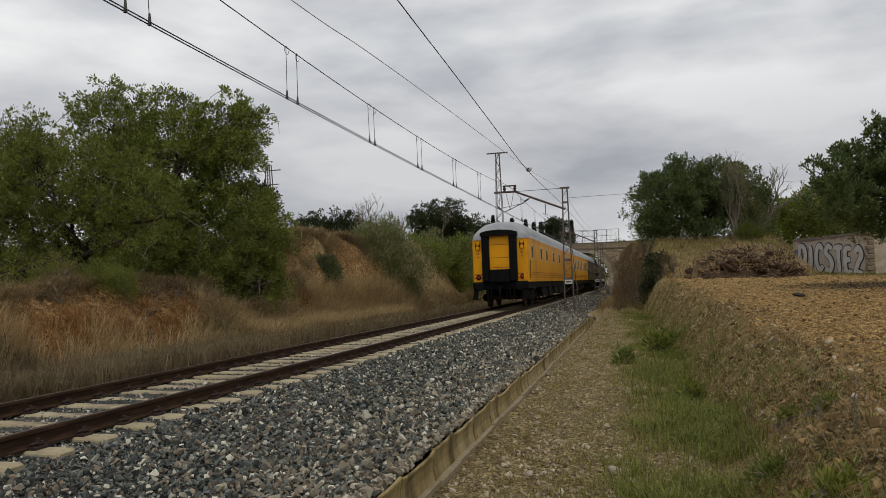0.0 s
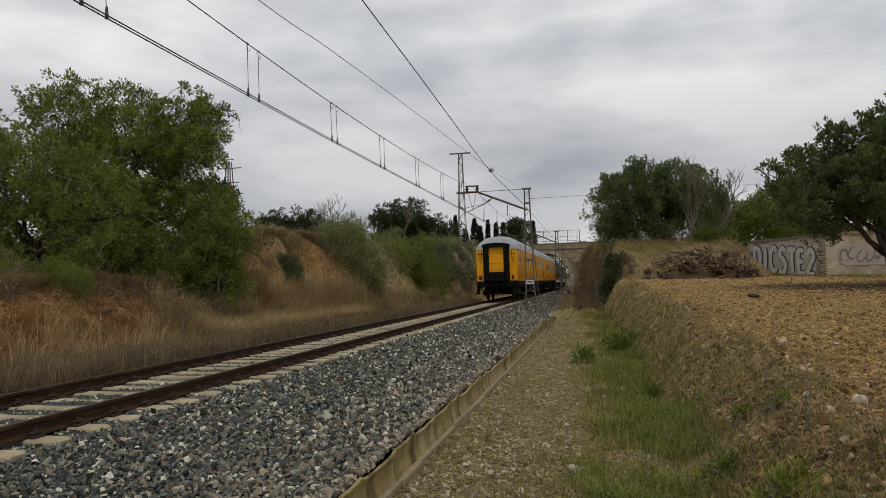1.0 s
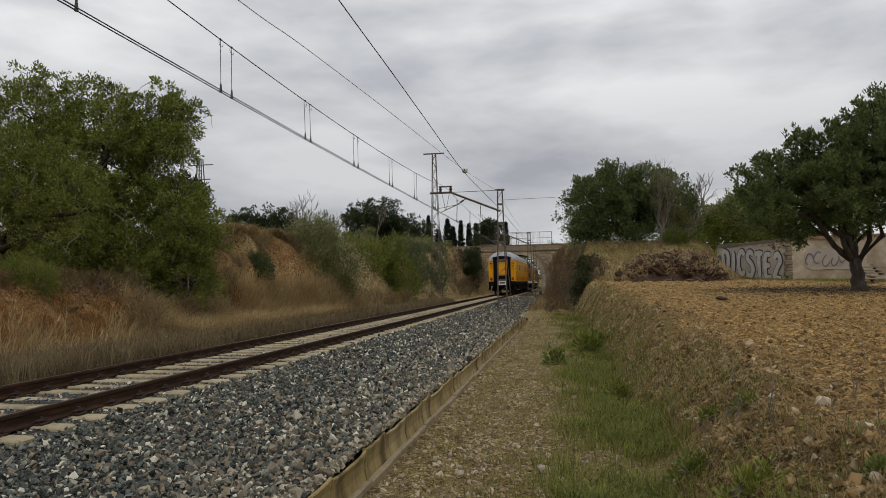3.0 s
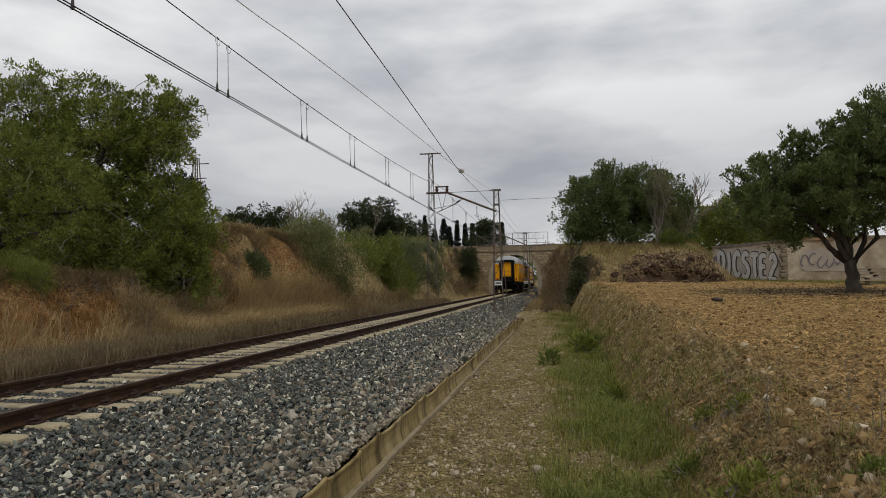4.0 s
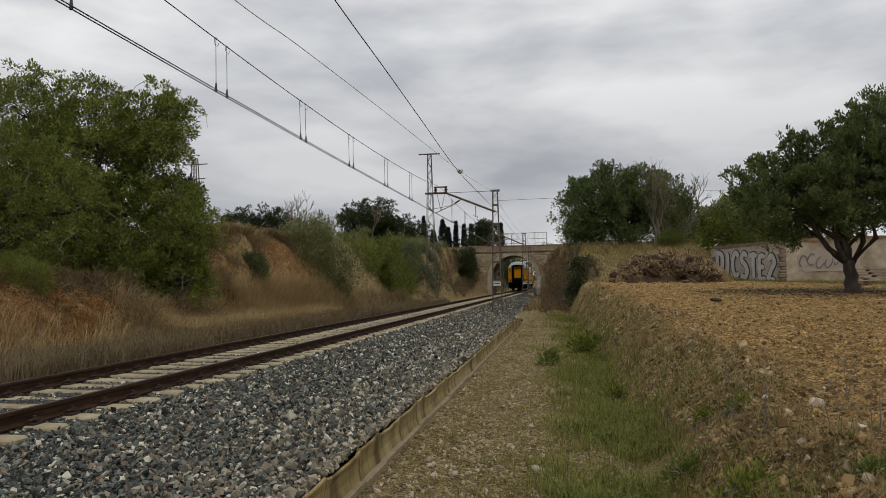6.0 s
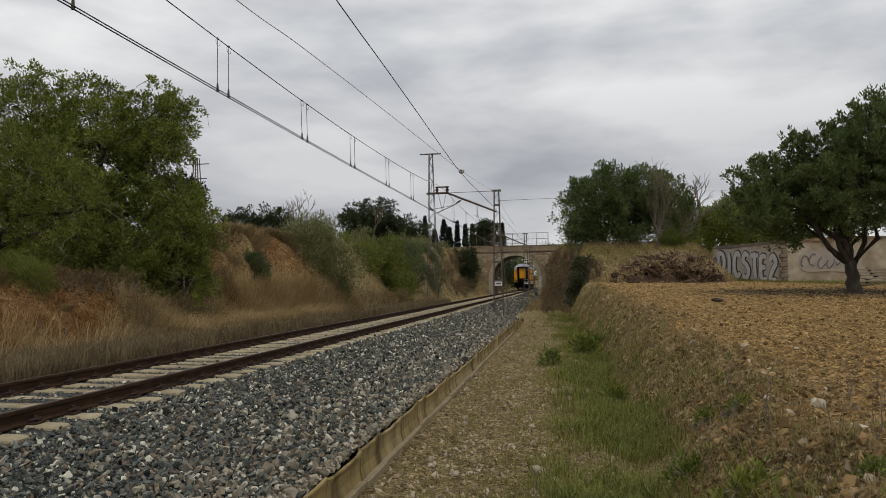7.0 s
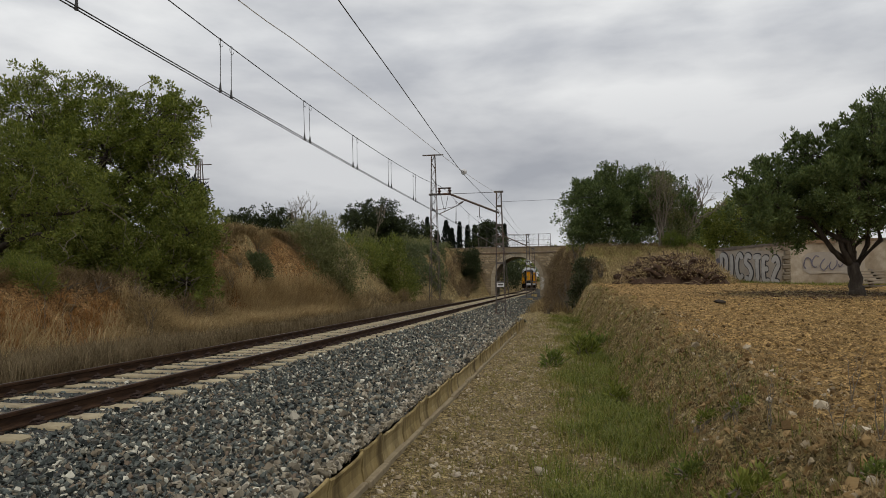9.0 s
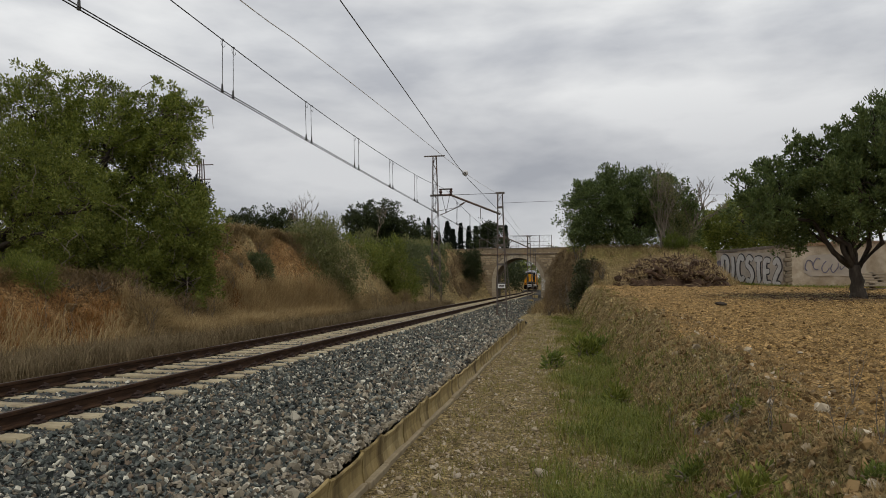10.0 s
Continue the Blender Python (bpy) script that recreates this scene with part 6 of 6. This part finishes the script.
    y = 4.0 + 38 * r.random(n) ** 1.5
    x = field_edge(y) - 0.9 + r.random(n) ** 1.2 * (2.6 + 0.42 * y)
    s = np.minimum(0.055, r.lognormal(math.log(0.0165), 0.6, n))
    ob = scatter_rocks("field_clods", np.stack([x, y, ground_z(x, y) + s * 0.1], 1), s, M_CLOD, ROCKS, None, 9)
    tagged(ob, "brown earth clods on the harrowed field and bank", "clods", kind="stuff")
    # larger crumbs broken off along the lip
    n = 1500
    y = 4.2 + 30 * r.random(n) ** 1.3
    x = field_edge(y) + r.normal(-0.1, 0.28, n)
    s = np.minimum(0.065, r.lognormal(math.log(0.030), 0.45, n))
    ob = scatter_rocks("lip_clods", np.stack([x, y, ground_z(x, y) + s * 0.1], 1), s, M_CLOD, ROCKS, None, 14)
    tagged(ob, "large earth crumbs along the broken field edge", "clods", kind="stuff")
    n = 2600
    y = 3.6 + 22 * r.random(n) ** 1.5
    x = field_edge(y) - 1.2 + 2.0 * r.random(n)
    s = r.lognormal(math.log(0.014), 0.55, n)
    ob = scatter_rocks("bank_pebbles", np.stack([x, y, ground_z(x, y) + s * 0.25], 1), s, M_PEBBLE, ROCKS, None, 10)
    tagged(ob, "pale pebbles on the eroded field bank", "pebbles", kind="stuff")
    n = 2600
    y = r.uniform(11, 36, n)
    x = -10.6 - 3.4 * r.random(n)
    s = r.lognormal(math.log(0.035), 0.5, n)
    ob = scatter_rocks("bank_rubble", np.stack([x, y, ground_z(x, y) + s * 0.25], 1), s, M_CLOD, ROCKS, None, 12)
    tagged(ob, "orange earth rubble on the left bank", "rubble", kind="stuff")
    # single rocks
    shapes = []
    for V, F in rock_shapes(6, 31, 0.6):
        bm = bmesh.new()
        vs = [bm.verts.new(v) for v in V]
        for f in F:
            bm.faces.new([vs[i] for i in f])
        bmesh.ops.bevel(bm, geom=bm.edges[:], offset=0.10, segments=2, affect="EDGES")
        me = bpy.data.meshes.new("rock")
        bm.to_mesh(me)
        bm.free()
        me.materials.append(M_ROCK)
        for p in me.polygons:
            p.use_smooth = True
        shapes.append(me)
    spots = [(-0.28, 7.6, 0.085), (-0.12, 7.35, 0.05), (-1.45, 8.95, 0.05), (-1.05, 7.2, 0.05), (-0.92, 7.25, 0.045), (0.05, 9.6, 0.06), (0.2, 9.8, 0.05), (-1.2, 12.8, 0.05), (1.70, 5.25, 0.05), (1.80, 5.22, 0.055), (1.86, 5.1, 0.06),
             (1.74, 5.5, 0.04), (1.62, 5.1, 0.045), (1.95, 5.3, 0.05), (2.05, 5.35, 0.045), (1.35, 7.9, 0.045), (1.45, 8.1, 0.05), (1.28, 7.8, 0.035), (1.9, 7.7, 0.05), (1.1, 6.3, 0.05), (0.9, 11.5, 0.06), (-0.5, 6.4, 0.04), (-1.3, 6.2, 0.045), (-0.75, 8.6, 0.04), (0.3, 7.1, 0.04),
             (1.66, 5.32, 0.035), (1.72, 5.12, 0.04), (1.92, 5.18, 0.035), (1.98, 5.08, 0.045), (1.58, 5.22, 0.035), (1.83, 5.42, 0.03), (2.0, 5.5, 0.035), (1.5, 5.05, 0.03), (1.42, 7.95, 0.03), (1.36, 8.05, 0.03), (-0.9, 7.0, 0.03), (-0.6, 7.3, 0.035), (-1.35, 7.5, 0.035), (-1.1, 8.4, 0.03), (-0.4, 9.0, 0.035),
             (1.55, 4.9, 0.05), (2.1, 4.9, 0.05), (1.4, 9.0, 0.04), (-0.2, 13.0, 0.06), (-1.0, 16.0, 0.06), (3.4, 12.0, 0.05), (4.4, 9.5, 0.05), (5.6, 15.0, 0.06)]
    for i, (x, y, s) in enumerate(spots):
        ob = new("rock", shapes[i % 6])
        ob.matrix_basis = Matrix.LocRotScale((x, y, gz(x, y) + s * 0.22), Euler((0.2 * math.sin(i), 0.2 * math.cos(i * 2), i * 1.3)), (s, s, s))
        tagged(ob, "pale weathered limestone rock lying on the earth", "rock", "loose rocks")
    # a dark clod in the field
    bm = bmesh.new()
    bmesh.ops.create_icosphere(bm, subdivisions=2, radius=0.14)
    for v in bm.verts:
        v.co = Vector((v.co.x * 1.6, v.co.y, v.co.z * 0.55)) * (0.8 + 0.35 * noise.noise(v.co * 7))
    ob = part("earth_clod", bm, M_BARK)
    ob.location = (4.6, 24.0, gz(4.6, 24.0) + 0.05)
    tagged(ob, "dark clod of earth and roots on the field", "clod")


build_stones()
ballast_stones()


# ---- dry stalks near the field edge ----
def build_weeds():
    rnd = random.Random(9)
    for x, y, h in ((1.62, 6.6, 0.42), (1.5, 7.2, 0.35), (2.35, 6.3, 0.55), (1.95, 6.0, 0.3), (2.2, 5.4, 0.35), (1.2, 9.3, 0.4), (-11.6, 15.5, 1.3), (-11.3, 15.9, 1.1), (1.75, 8.6, 0.4), (2.7, 7.9, 0.5)):
        weed = thing("dry_stalk", "thin dry weed stalk standing in the earth", "weed", "dry stalks", at=(x, y, gz(x, y)))
        for k in range(3):
            bm = bmesh.new()
            tip = Vector((rnd.uniform(-0.25, 0.25) * h, rnd.uniform(-0.2, 0.2) * h, h * rnd.uniform(0.7, 1.0)))
            pts = limb(bm, Vector((0, 0, -0.03)), tip, 0.004 + 0.002 * h, 0.002, rnd, 5, 0.15, 4)
            for q in pts[2:]:
                limb(bm, q, q + Vector((rnd.uniform(-0.1, 0.1), rnd.uniform(-0.1, 0.1), rnd.uniform(0.02, 0.1))) * (h + 0.3), 0.0025, 0.001, rnd, 2, 0.1, 3)
            part("stalk", bm, M_TWIG, weed)


build_weeds()


def build_clumps():
    for i, (x, y, q, mat) in enumerate(((1.88, 5.22, 0.09, M_LEAF_DARK), (1.98, 5.02, 0.08, M_LEAF_DARK), (1.62, 7.7, 0.08, M_GRASS), (1.5, 8.6, 0.10, M_GRASS), (-0.35, 17.2, 0.22, M_LEAF_DARK), (0.35, 19.5, 0.30, M_GRASS), (1.25, 5.9, 0.14, M_GRASS), (0.7, 12.6, 0.2, M_GRASS), (0.75, 22.0, 0.3, M_LEAF_DARK), (1.0, 6.9, 0.12, M_LEAF_DARK))):
        z = gz(x, y)
        build_bush("weed_clump", "small leafy green weed clump on the earth bank", [(x, y, z + q * 0.6, q), (x + q * 0.8, y + q * 0.3, z + q * 0.45, q * 0.7)], 34, 12, q * 0.5, (q * 0.55, q * 0.16), mat, 400 + 3 * i, depth=0.0, stems=6, up=0.7, category="weed")


build_clumps()


# ---- brush heap of grubbed vines at the end of the field ----
def build_brush_heap():
    heap = thing("brush_heap", "heap of grubbed roots, brush and stones at the field end", "brush heap")
    rnd = random.Random(17)

    def top(x):
        return 1.5 * max(0.0, math.sin(math.pi * min(1, max(0, (x - 3.1) / 5.6)))) ** 0.5

    bm = bmesh.new()
    n, m = 26, 8
    rows = []
    for i in range(n + 1):
        x = 3.0 + 5.9 * i / n
        row = []
        for j in range(m + 1):
            y = 41.3 + 3.4 * j / m + 0.15 * math.sin(i)
            z = gz(x, y) - 0.1 + (0.72 * top(x) + 0.25 * noise.noise((x * 1.7, y * 1.7, 1))) * math.sin(math.pi * 0.7 * j / m) ** 0.5
            row.append(bm.verts.new((x, y, z)))
        rows.append(row)
    for a, b in zip(rows, rows[1:]):
        for j in range(m):
            bm.faces.new((a[j], b[j], b[j + 1], a[j + 1]))
    part("earth_core", bm, M_BRUSH, heap)

    def on_heap():
        i, j = rnd.randrange(n + 1), rnd.randrange(0, m)
        return Vector(spots[i][j])

    spots = [[(3.0 + 5.9 * i / n, 41.3 + 3.4 * j / m, gz(3.0 + 5.9 * i / n, 41.3 + 3.4 * j / m) - 0.05 + top(3.0 + 5.9 * i / n) * math.sin(math.pi * 0.7 * j / m) ** 0.5) for j in range(m + 1)] for i in range(n + 1)]
    for _k in range(190):
        p = on_heap() - Vector((0, 0, 0.12))
        if p.x > 8.2:
            continue
        bm = bmesh.new()
        d = Vector((rnd.gauss(0, 1), rnd.gauss(-0.4, 0.6), rnd.gauss(0.1, 0.6))).normalized()
        s = rnd.uniform(0.25, 0.5)
        limb(bm, p - d * s, p + d * s, rnd.uniform(0.10, 0.2), rnd.uniform(0.06, 0.13), rnd, 4, 0.4, 7)
        for _q in range(4):
            e2 = Vector((rnd.gauss(0, 1), rnd.gauss(-0.3, 1), rnd.gauss(0.2, 1))).normalized()
            limb(bm, p + d * s * rnd.uniform(-1, 1), p + e2 * rnd.uniform(0.3, 0.7), 0.06, 0.015, rnd, 3, 0.4, 5)
        smooth(part("root_stump", bm, M_BRUSH, heap, "dark grubbed root stump"))
    bm = bmesh.new()
    for _k in range(110):
        p = on_heap() + Vector((0, 0, rnd.uniform(-0.05, 0.15)))
        d = Vector((rnd.gauss(0, 1), rnd.gauss(0, 0.7), rnd.gauss(0, 0.45))).normalized() * rnd.uniform(0.2, 0.75)
        limb(bm, p - d, p + d, 0.018, 0.008, rnd, 3, 0.3, 4)
    part("stick", bm, M_STICK, heap)["kind"] = "stuff"
    r = np.random.default_rng(3)
    pts = np.array([[rnd.uniform(4.6, 6.8), rnd.uniform(42.0, 43.6), 0] for _k in range(130)])
    pts[:, 2] = [gz(a, b) + top(a) * max(0.02, math.sin(math.pi * 0.7 * (b - 41.3) / 3.4)) ** 0.5 for a, b, _ in pts]
    scatter_rocks("rubble", pts, r.uniform(0.05, 0.16, len(pts)), M_PEBBLE, ROCKS, heap, 4)["kind"] = "stuff"
    cx, cy = r.uniform(3.0, 8.9, 500), r.uniform(41.4, 44.6, 500)
    P = np.array([[a, b, gz(a, b) + 0.05 + top(a) * max(0.02, math.sin(math.pi * 0.7 * (b - 41.3) / 3.4)) ** 0.5] for a, b in zip(cx, cy)])
    leaf_mesh("dry_leaf", P, 16, 0.22, 0.20, 0.02, M_STRAW, heap, 6)["kind"] = "stuff"
    return heap


build_brush_heap()


# ---- old plastered wall with graffiti ----
def build_wall():
    wall = thing("wall_old", "old plastered stone wall with bubble graffiti at the field edge", "wall", kind="structure")
    A, B, C = Vector((8.85, 47.0, 0)), Vector((11.45, 41.8, 0)), Vector((23.0, 40.2, 0))
    made = []
    for a, b, z0, z1 in ((A, B, 2.98, 3.05), (B, C, 3.08, 3.2)):
        d = (b - a).normalized()
        nrm = Vector((d.y, -d.x, 0))
        ln = (b - a).length
        bm = bmesh.new()
        n = 24
        rows = []
        for k in range(n + 1):
            p = a + d * ln * k / n
            zt = z0 + (z1 - z0) * k / n + 0.05 * noise.noise((k * 0.7, 3.1, 0)) + 0.03 * noise.noise((k * 2.9, 1, 0))
            zb = gz(p.x, p.y) - 0.5
            wobble = 0.02 * noise.noise((k * 0.9, 0, 5))
            rows.append([bm.verts.new(q) for q in (p + nrm * wobble + Vector((0, 0, zb)), p + nrm * wobble + Vector((0, 0, zt)), p - nrm * 0.4 + Vector((0, 0, zt + 0.03)), p - nrm * 0.4 + Vector((0, 0, zb)))])
        for r0, r1 in zip(rows, rows[1:]):
            for k in range(3):
                bm.faces.new((r0[k], r1[k], r1[k + 1], r0[k + 1]))
        bm.faces.new(rows[0])
        bm.faces.new(rows[-1][::-1])
        bmesh.ops.recalc_face_normals(bm, faces=bm.faces[:])
        piece = part("wall_face", bm, M_PLASTER, wall)
        made.append((piece, a, d, nrm, ln))
        bm = bmesh.new()
        rnd = random.Random(int(ln * 10))
        k = 0.0
        while k < ln - 0.3:
            w = rnd.uniform(0.25, 0.5)
            p = a + d * (k + w / 2) - nrm * 0.2
            zt = z0 + (z1 - z0) * k / ln
            mat4 = Matrix.Translation((p.x, p.y, zt + 0.05)) @ Matrix.Rotation(math.atan2(d.y, d.x), 4, "Z") @ Matrix.Diagonal((w * 0.95, 0.5, rnd.uniform(0.10, 0.2), 1))
            bmesh.ops.create_cube(bm, size=1.0, matrix=mat4)
            k += w
        part("coping_stones", bm, M_COPING, piece)
    # swollen sprayed strokes with dark rims, not legible
    piece, a, d, nrm, ln = made[0]
    up = Vector((0, 0, 1))

    def stroke(points, width, lift, mat, name, parent, label=""):
        """A flat painted band with round ends along points (along the wall, height)."""
        P = [np.array(q, float) for q in points]
        fine = []
        for i in range(len(P) - 1):
            p0, p1, p2, p3 = P[max(i - 1, 0)], P[i], P[i + 1], P[min(i + 2, len(P) - 1)]
            for k in range(6):
                t = k / 6
                fine.append(0.5 * ((2 * p1) + (p2 - p0) * t + (2 * p0 - 5 * p1 + 4 * p2 - p3) * t * t + (3 * p1 - p0 - 3 * p2 + p3) * t ** 3))
        fine.append(P[-1])
        bm = bmesh.new()
        prev = None
        m = len(fine)
        for i, q in enumerate(fine):
            tg = fine[min(i + 1, m - 1)] - fine[max(i - 1, 0)]
            tg = tg / (np.linalg.norm(tg) + 1e-9)
            n2 = np.array([-tg[1], tg[0]])
            w = width / 2 * min(1.0, 0.55 + 0.45 * min(i, m - 1 - i) / 2)
            pair = []
            for s in (-1, 1):
                e2 = q + n2 * w * s
                pos = a + d * e2[0] + nrm * (lift + 0.0004 * i) + up * e2[1]
                pair.append(bm.verts.new(pos))
            if prev:
                bm.faces.new((prev[0], pair[0], pair[1], prev[1]))
            prev = pair
        bmesh.ops.recalc_face_normals(bm, faces=bm.faces[:])
        return part(name, bm, mat, parent, label)

    glyphs = [[[(0.08, 0.05), (0.10, 0.6), (0.06, 1.15)], [(0.06, 1.12), (0.42, 1.0), (0.5, 0.55), (0.36, 0.12), (0.08, 0.06)]],
              [[(0.25, 1.15), (0.28, 0.6), (0.22, 0.02)]],
              [[(0.46, 0.95), (0.28, 1.18), (0.06, 0.9), (0.04, 0.35), (0.24, 0.02), (0.48, 0.2)]],
              [[(0.48, 1.02), (0.22, 1.18), (0.08, 0.85), (0.34, 0.6), (0.46, 0.28), (0.26, -0.02), (0.04, 0.14)]],
              [[(0.0, 1.1), (0.28, 1.15), (0.54, 1.1)], [(0.28, 1.1), (0.26, 0.6), (0.3, 0.0)]],
              [[(0.46, 1.08), (0.14, 1.1), (0.06, 0.6), (0.12, 0.06), (0.48, 0.06)], [(0.1, 0.6), (0.4, 0.6)]],
              [[(0.06, 0.95), (0.28, 1.18), (0.46, 0.85), (0.24, 0.5), (0.08, 0.1), (0.5, 0.04)]]]
    stroke([(0.25, 2.05), (2.0, 2.02), (3.8, 1.92), (5.45, 1.8)], 1.75, 0.02, M_PAINTFAINT, "graffiti_ground", piece, "thin pale coat of spray paint")
    for i, g in enumerate(glyphs):
        u0, v0, sc = 0.50 + 0.70 * i, 1.46 - 0.07 * i, 1.14
        for j, pts in enumerate(g):
            pts = [(u0 + sc * q, v0 + sc * v) for q, v in pts]
            stroke(pts, 0.40, 0.026 + 0.001 * j, M_PAINTBLACK, "graffiti_rim", piece, "black sprayed rim")
        for j, pts in enumerate(g):
            pts = [(u0 + sc * q, v0 + sc * v) for q, v in pts]
            stroke(pts, 0.27, 0.055 + 0.001 * j, M_PAINTGREY, "graffiti_fill", piece, "pale grey sprayed fill")
    stroke([(0.22, 1.5), (0.34, 2.0), (0.18, 2.5)], 0.4, 0.024, M_PAINTVIOLET, "graffiti_haze", piece, "faded violet spray patch")
    # bare brown stones at the corner where the plaster fell off
    rnd = random.Random(4)
    bm = bmesh.new()
    z = gz(B.x, B.y) - 0.1
    while z < 3.0:
        h = rnd.uniform(0.14, 0.26)
        w = rnd.uniform(0.10, 0.24)
        box(bm, (B.x - w, B.y - 0.03 - rnd.uniform(0, 0.03), z), (B.x + 0.16, B.y + 0.3, z + h - 0.02), 0.03)
        z += h
    part("corner_stones", bm, M_MORTAR, piece, "bare brown corner stones")
    # fainter scrawl on the second face
    piece, a, d, nrm, ln = made[1]
    stroke([(0.7, 2.0), (2.0, 2.05), (3.6, 1.95)], 1.1, 0.022, M_PAINTFAINT, "graffiti_haze", piece, "faint grey sprayed ground")
    for i in range(7):
        cu, cv = 0.95 + i * 0.40 + (2.2 if i > 4 else 0), 2.02 + 0.10 * math.sin(i * 1.9)
        pts = [(cu + 0.17 * math.cos(q) * (1 + 0.2 * math.sin(2 * q + i)), cv + 0.30 * math.sin(q + 0.2 * i)) for q in np.linspace(0.7 * i, 0.7 * i + 4.3, 7)]
        stroke(pts, 0.055, 0.05 + 0.001 * i, M_PAINTVIOLET, "graffiti_line", piece, "faded dark violet sprayed line")


build_wall()


def build_planks():
    stack = thing("plank_stack", "stack of weathered planks beside the wall", "plank stack")
    rnd = random.Random(8)
    for k in range(7):
        bm = bmesh.new()
        z = gz(14, 36) - 0.02 + 0.13 * k
        x0 = 13.0 + rnd.uniform(-0.2, 0.2)
        box(bm, (x0, 36.0 + rnd.uniform(-0.1, 0.1), z), (x0 + 4.0, 36.5, z + 0.06), 0.008)
        part("plank", bm, M_TIMBER, stack)
        bm = bmesh.new()
        box(bm, (x0 + 0.5, 36.05, z + 0.06), (x0 + 0.6, 36.45, z + 0.13))
        box(bm, (x0 + 3.0, 36.05, z + 0.06), (x0 + 3.1, 36.45, z + 0.13))
        part("spacer", bm, M_TIMBER, stack)


build_planks()


def build_pylon():
    x, y, base, top = -86.6, 170.0, 6.0, 32.5
    pylon = thing("power_pylon", "distant steel lattice power pylon", "pylon", at=(x, y, 0))
    for sx in (-1, 1):
        for sy in (-1, 1):
            bm = bmesh.new()
            lattice_leg(bm, (sx * 1.6, sy * 1.6, base), (sx * 0.45, sy * 0.45, top), 0.10)
            part("leg", bm, M_STEEL, pylon)
    n = 16
    for k in range(n):
        t0, t1 = k / n, (k + 1) / n
        w0, w1 = 1.6 - 1.15 * t0, 1.6 - 1.15 * t1
        for s in (-1, 1):
            bm = bmesh.new()
            tube(bm, [(-s * w0, -w0, base + (top - base) * t0), (s * w1, -w1, base + (top - base) * t1)], 0.06, 4)
            part("brace", bm, M_STEEL, pylon)
    for zz, w in ((top - 1.5, 3.2), (top - 5.0, 2.6)):
        bm = bmesh.new()
        tube(bm, [(-w, 0, zz), (w, 0, zz)], 0.13, 4)
        part("crossarm", bm, M_STEEL, pylon)


build_pylon()


def build_road_fence():
    """The guard rail at the bridge end."""
    rail = thing("guard_rail", "low grey guard rail along the bridge road", "guard rail")
    for k in range(6):
        bm = bmesh.new()
        x = -22.0 + k * 2.0
        box(bm, (x - 0.05, 103.0, 4.6), (x + 0.05, 103.1, 6.05))
        part("post", bm, M_STEEL, rail)
    bm = bmesh.new()
    box(bm, (-22.4, 102.95, 5.65), (-11.6, 103.0, 6.0), 0.03)
    part("beam", bm, M_STEEL, rail)


build_road_fence()


def motions():
    run = ((0.0, 36.2), (1.0, 49.3), (2.0, 62.3), (2.7, 71.2), (3.8, 84.6), (4.5, 92.9), (5.0, 98.8), (5.7, 107.4), (6.8, 120.8), (7.5, 129.2), (8.5, 141.0), (9.2, 149.0), (10.0, 157.5))
    for coach, y0 in COACHES:
        rows = []
        for t, y in run:
            at = y + y0
            turn = math.degrees(math.atan(2 * 0.00027 * min(max(at + 11 - 100, 0), 130)))
            rows.append((t, pose(TRACK - float(bend(at)), at, 0.0, 0, 0, turn)))
        walk(coach, rows)


motions()
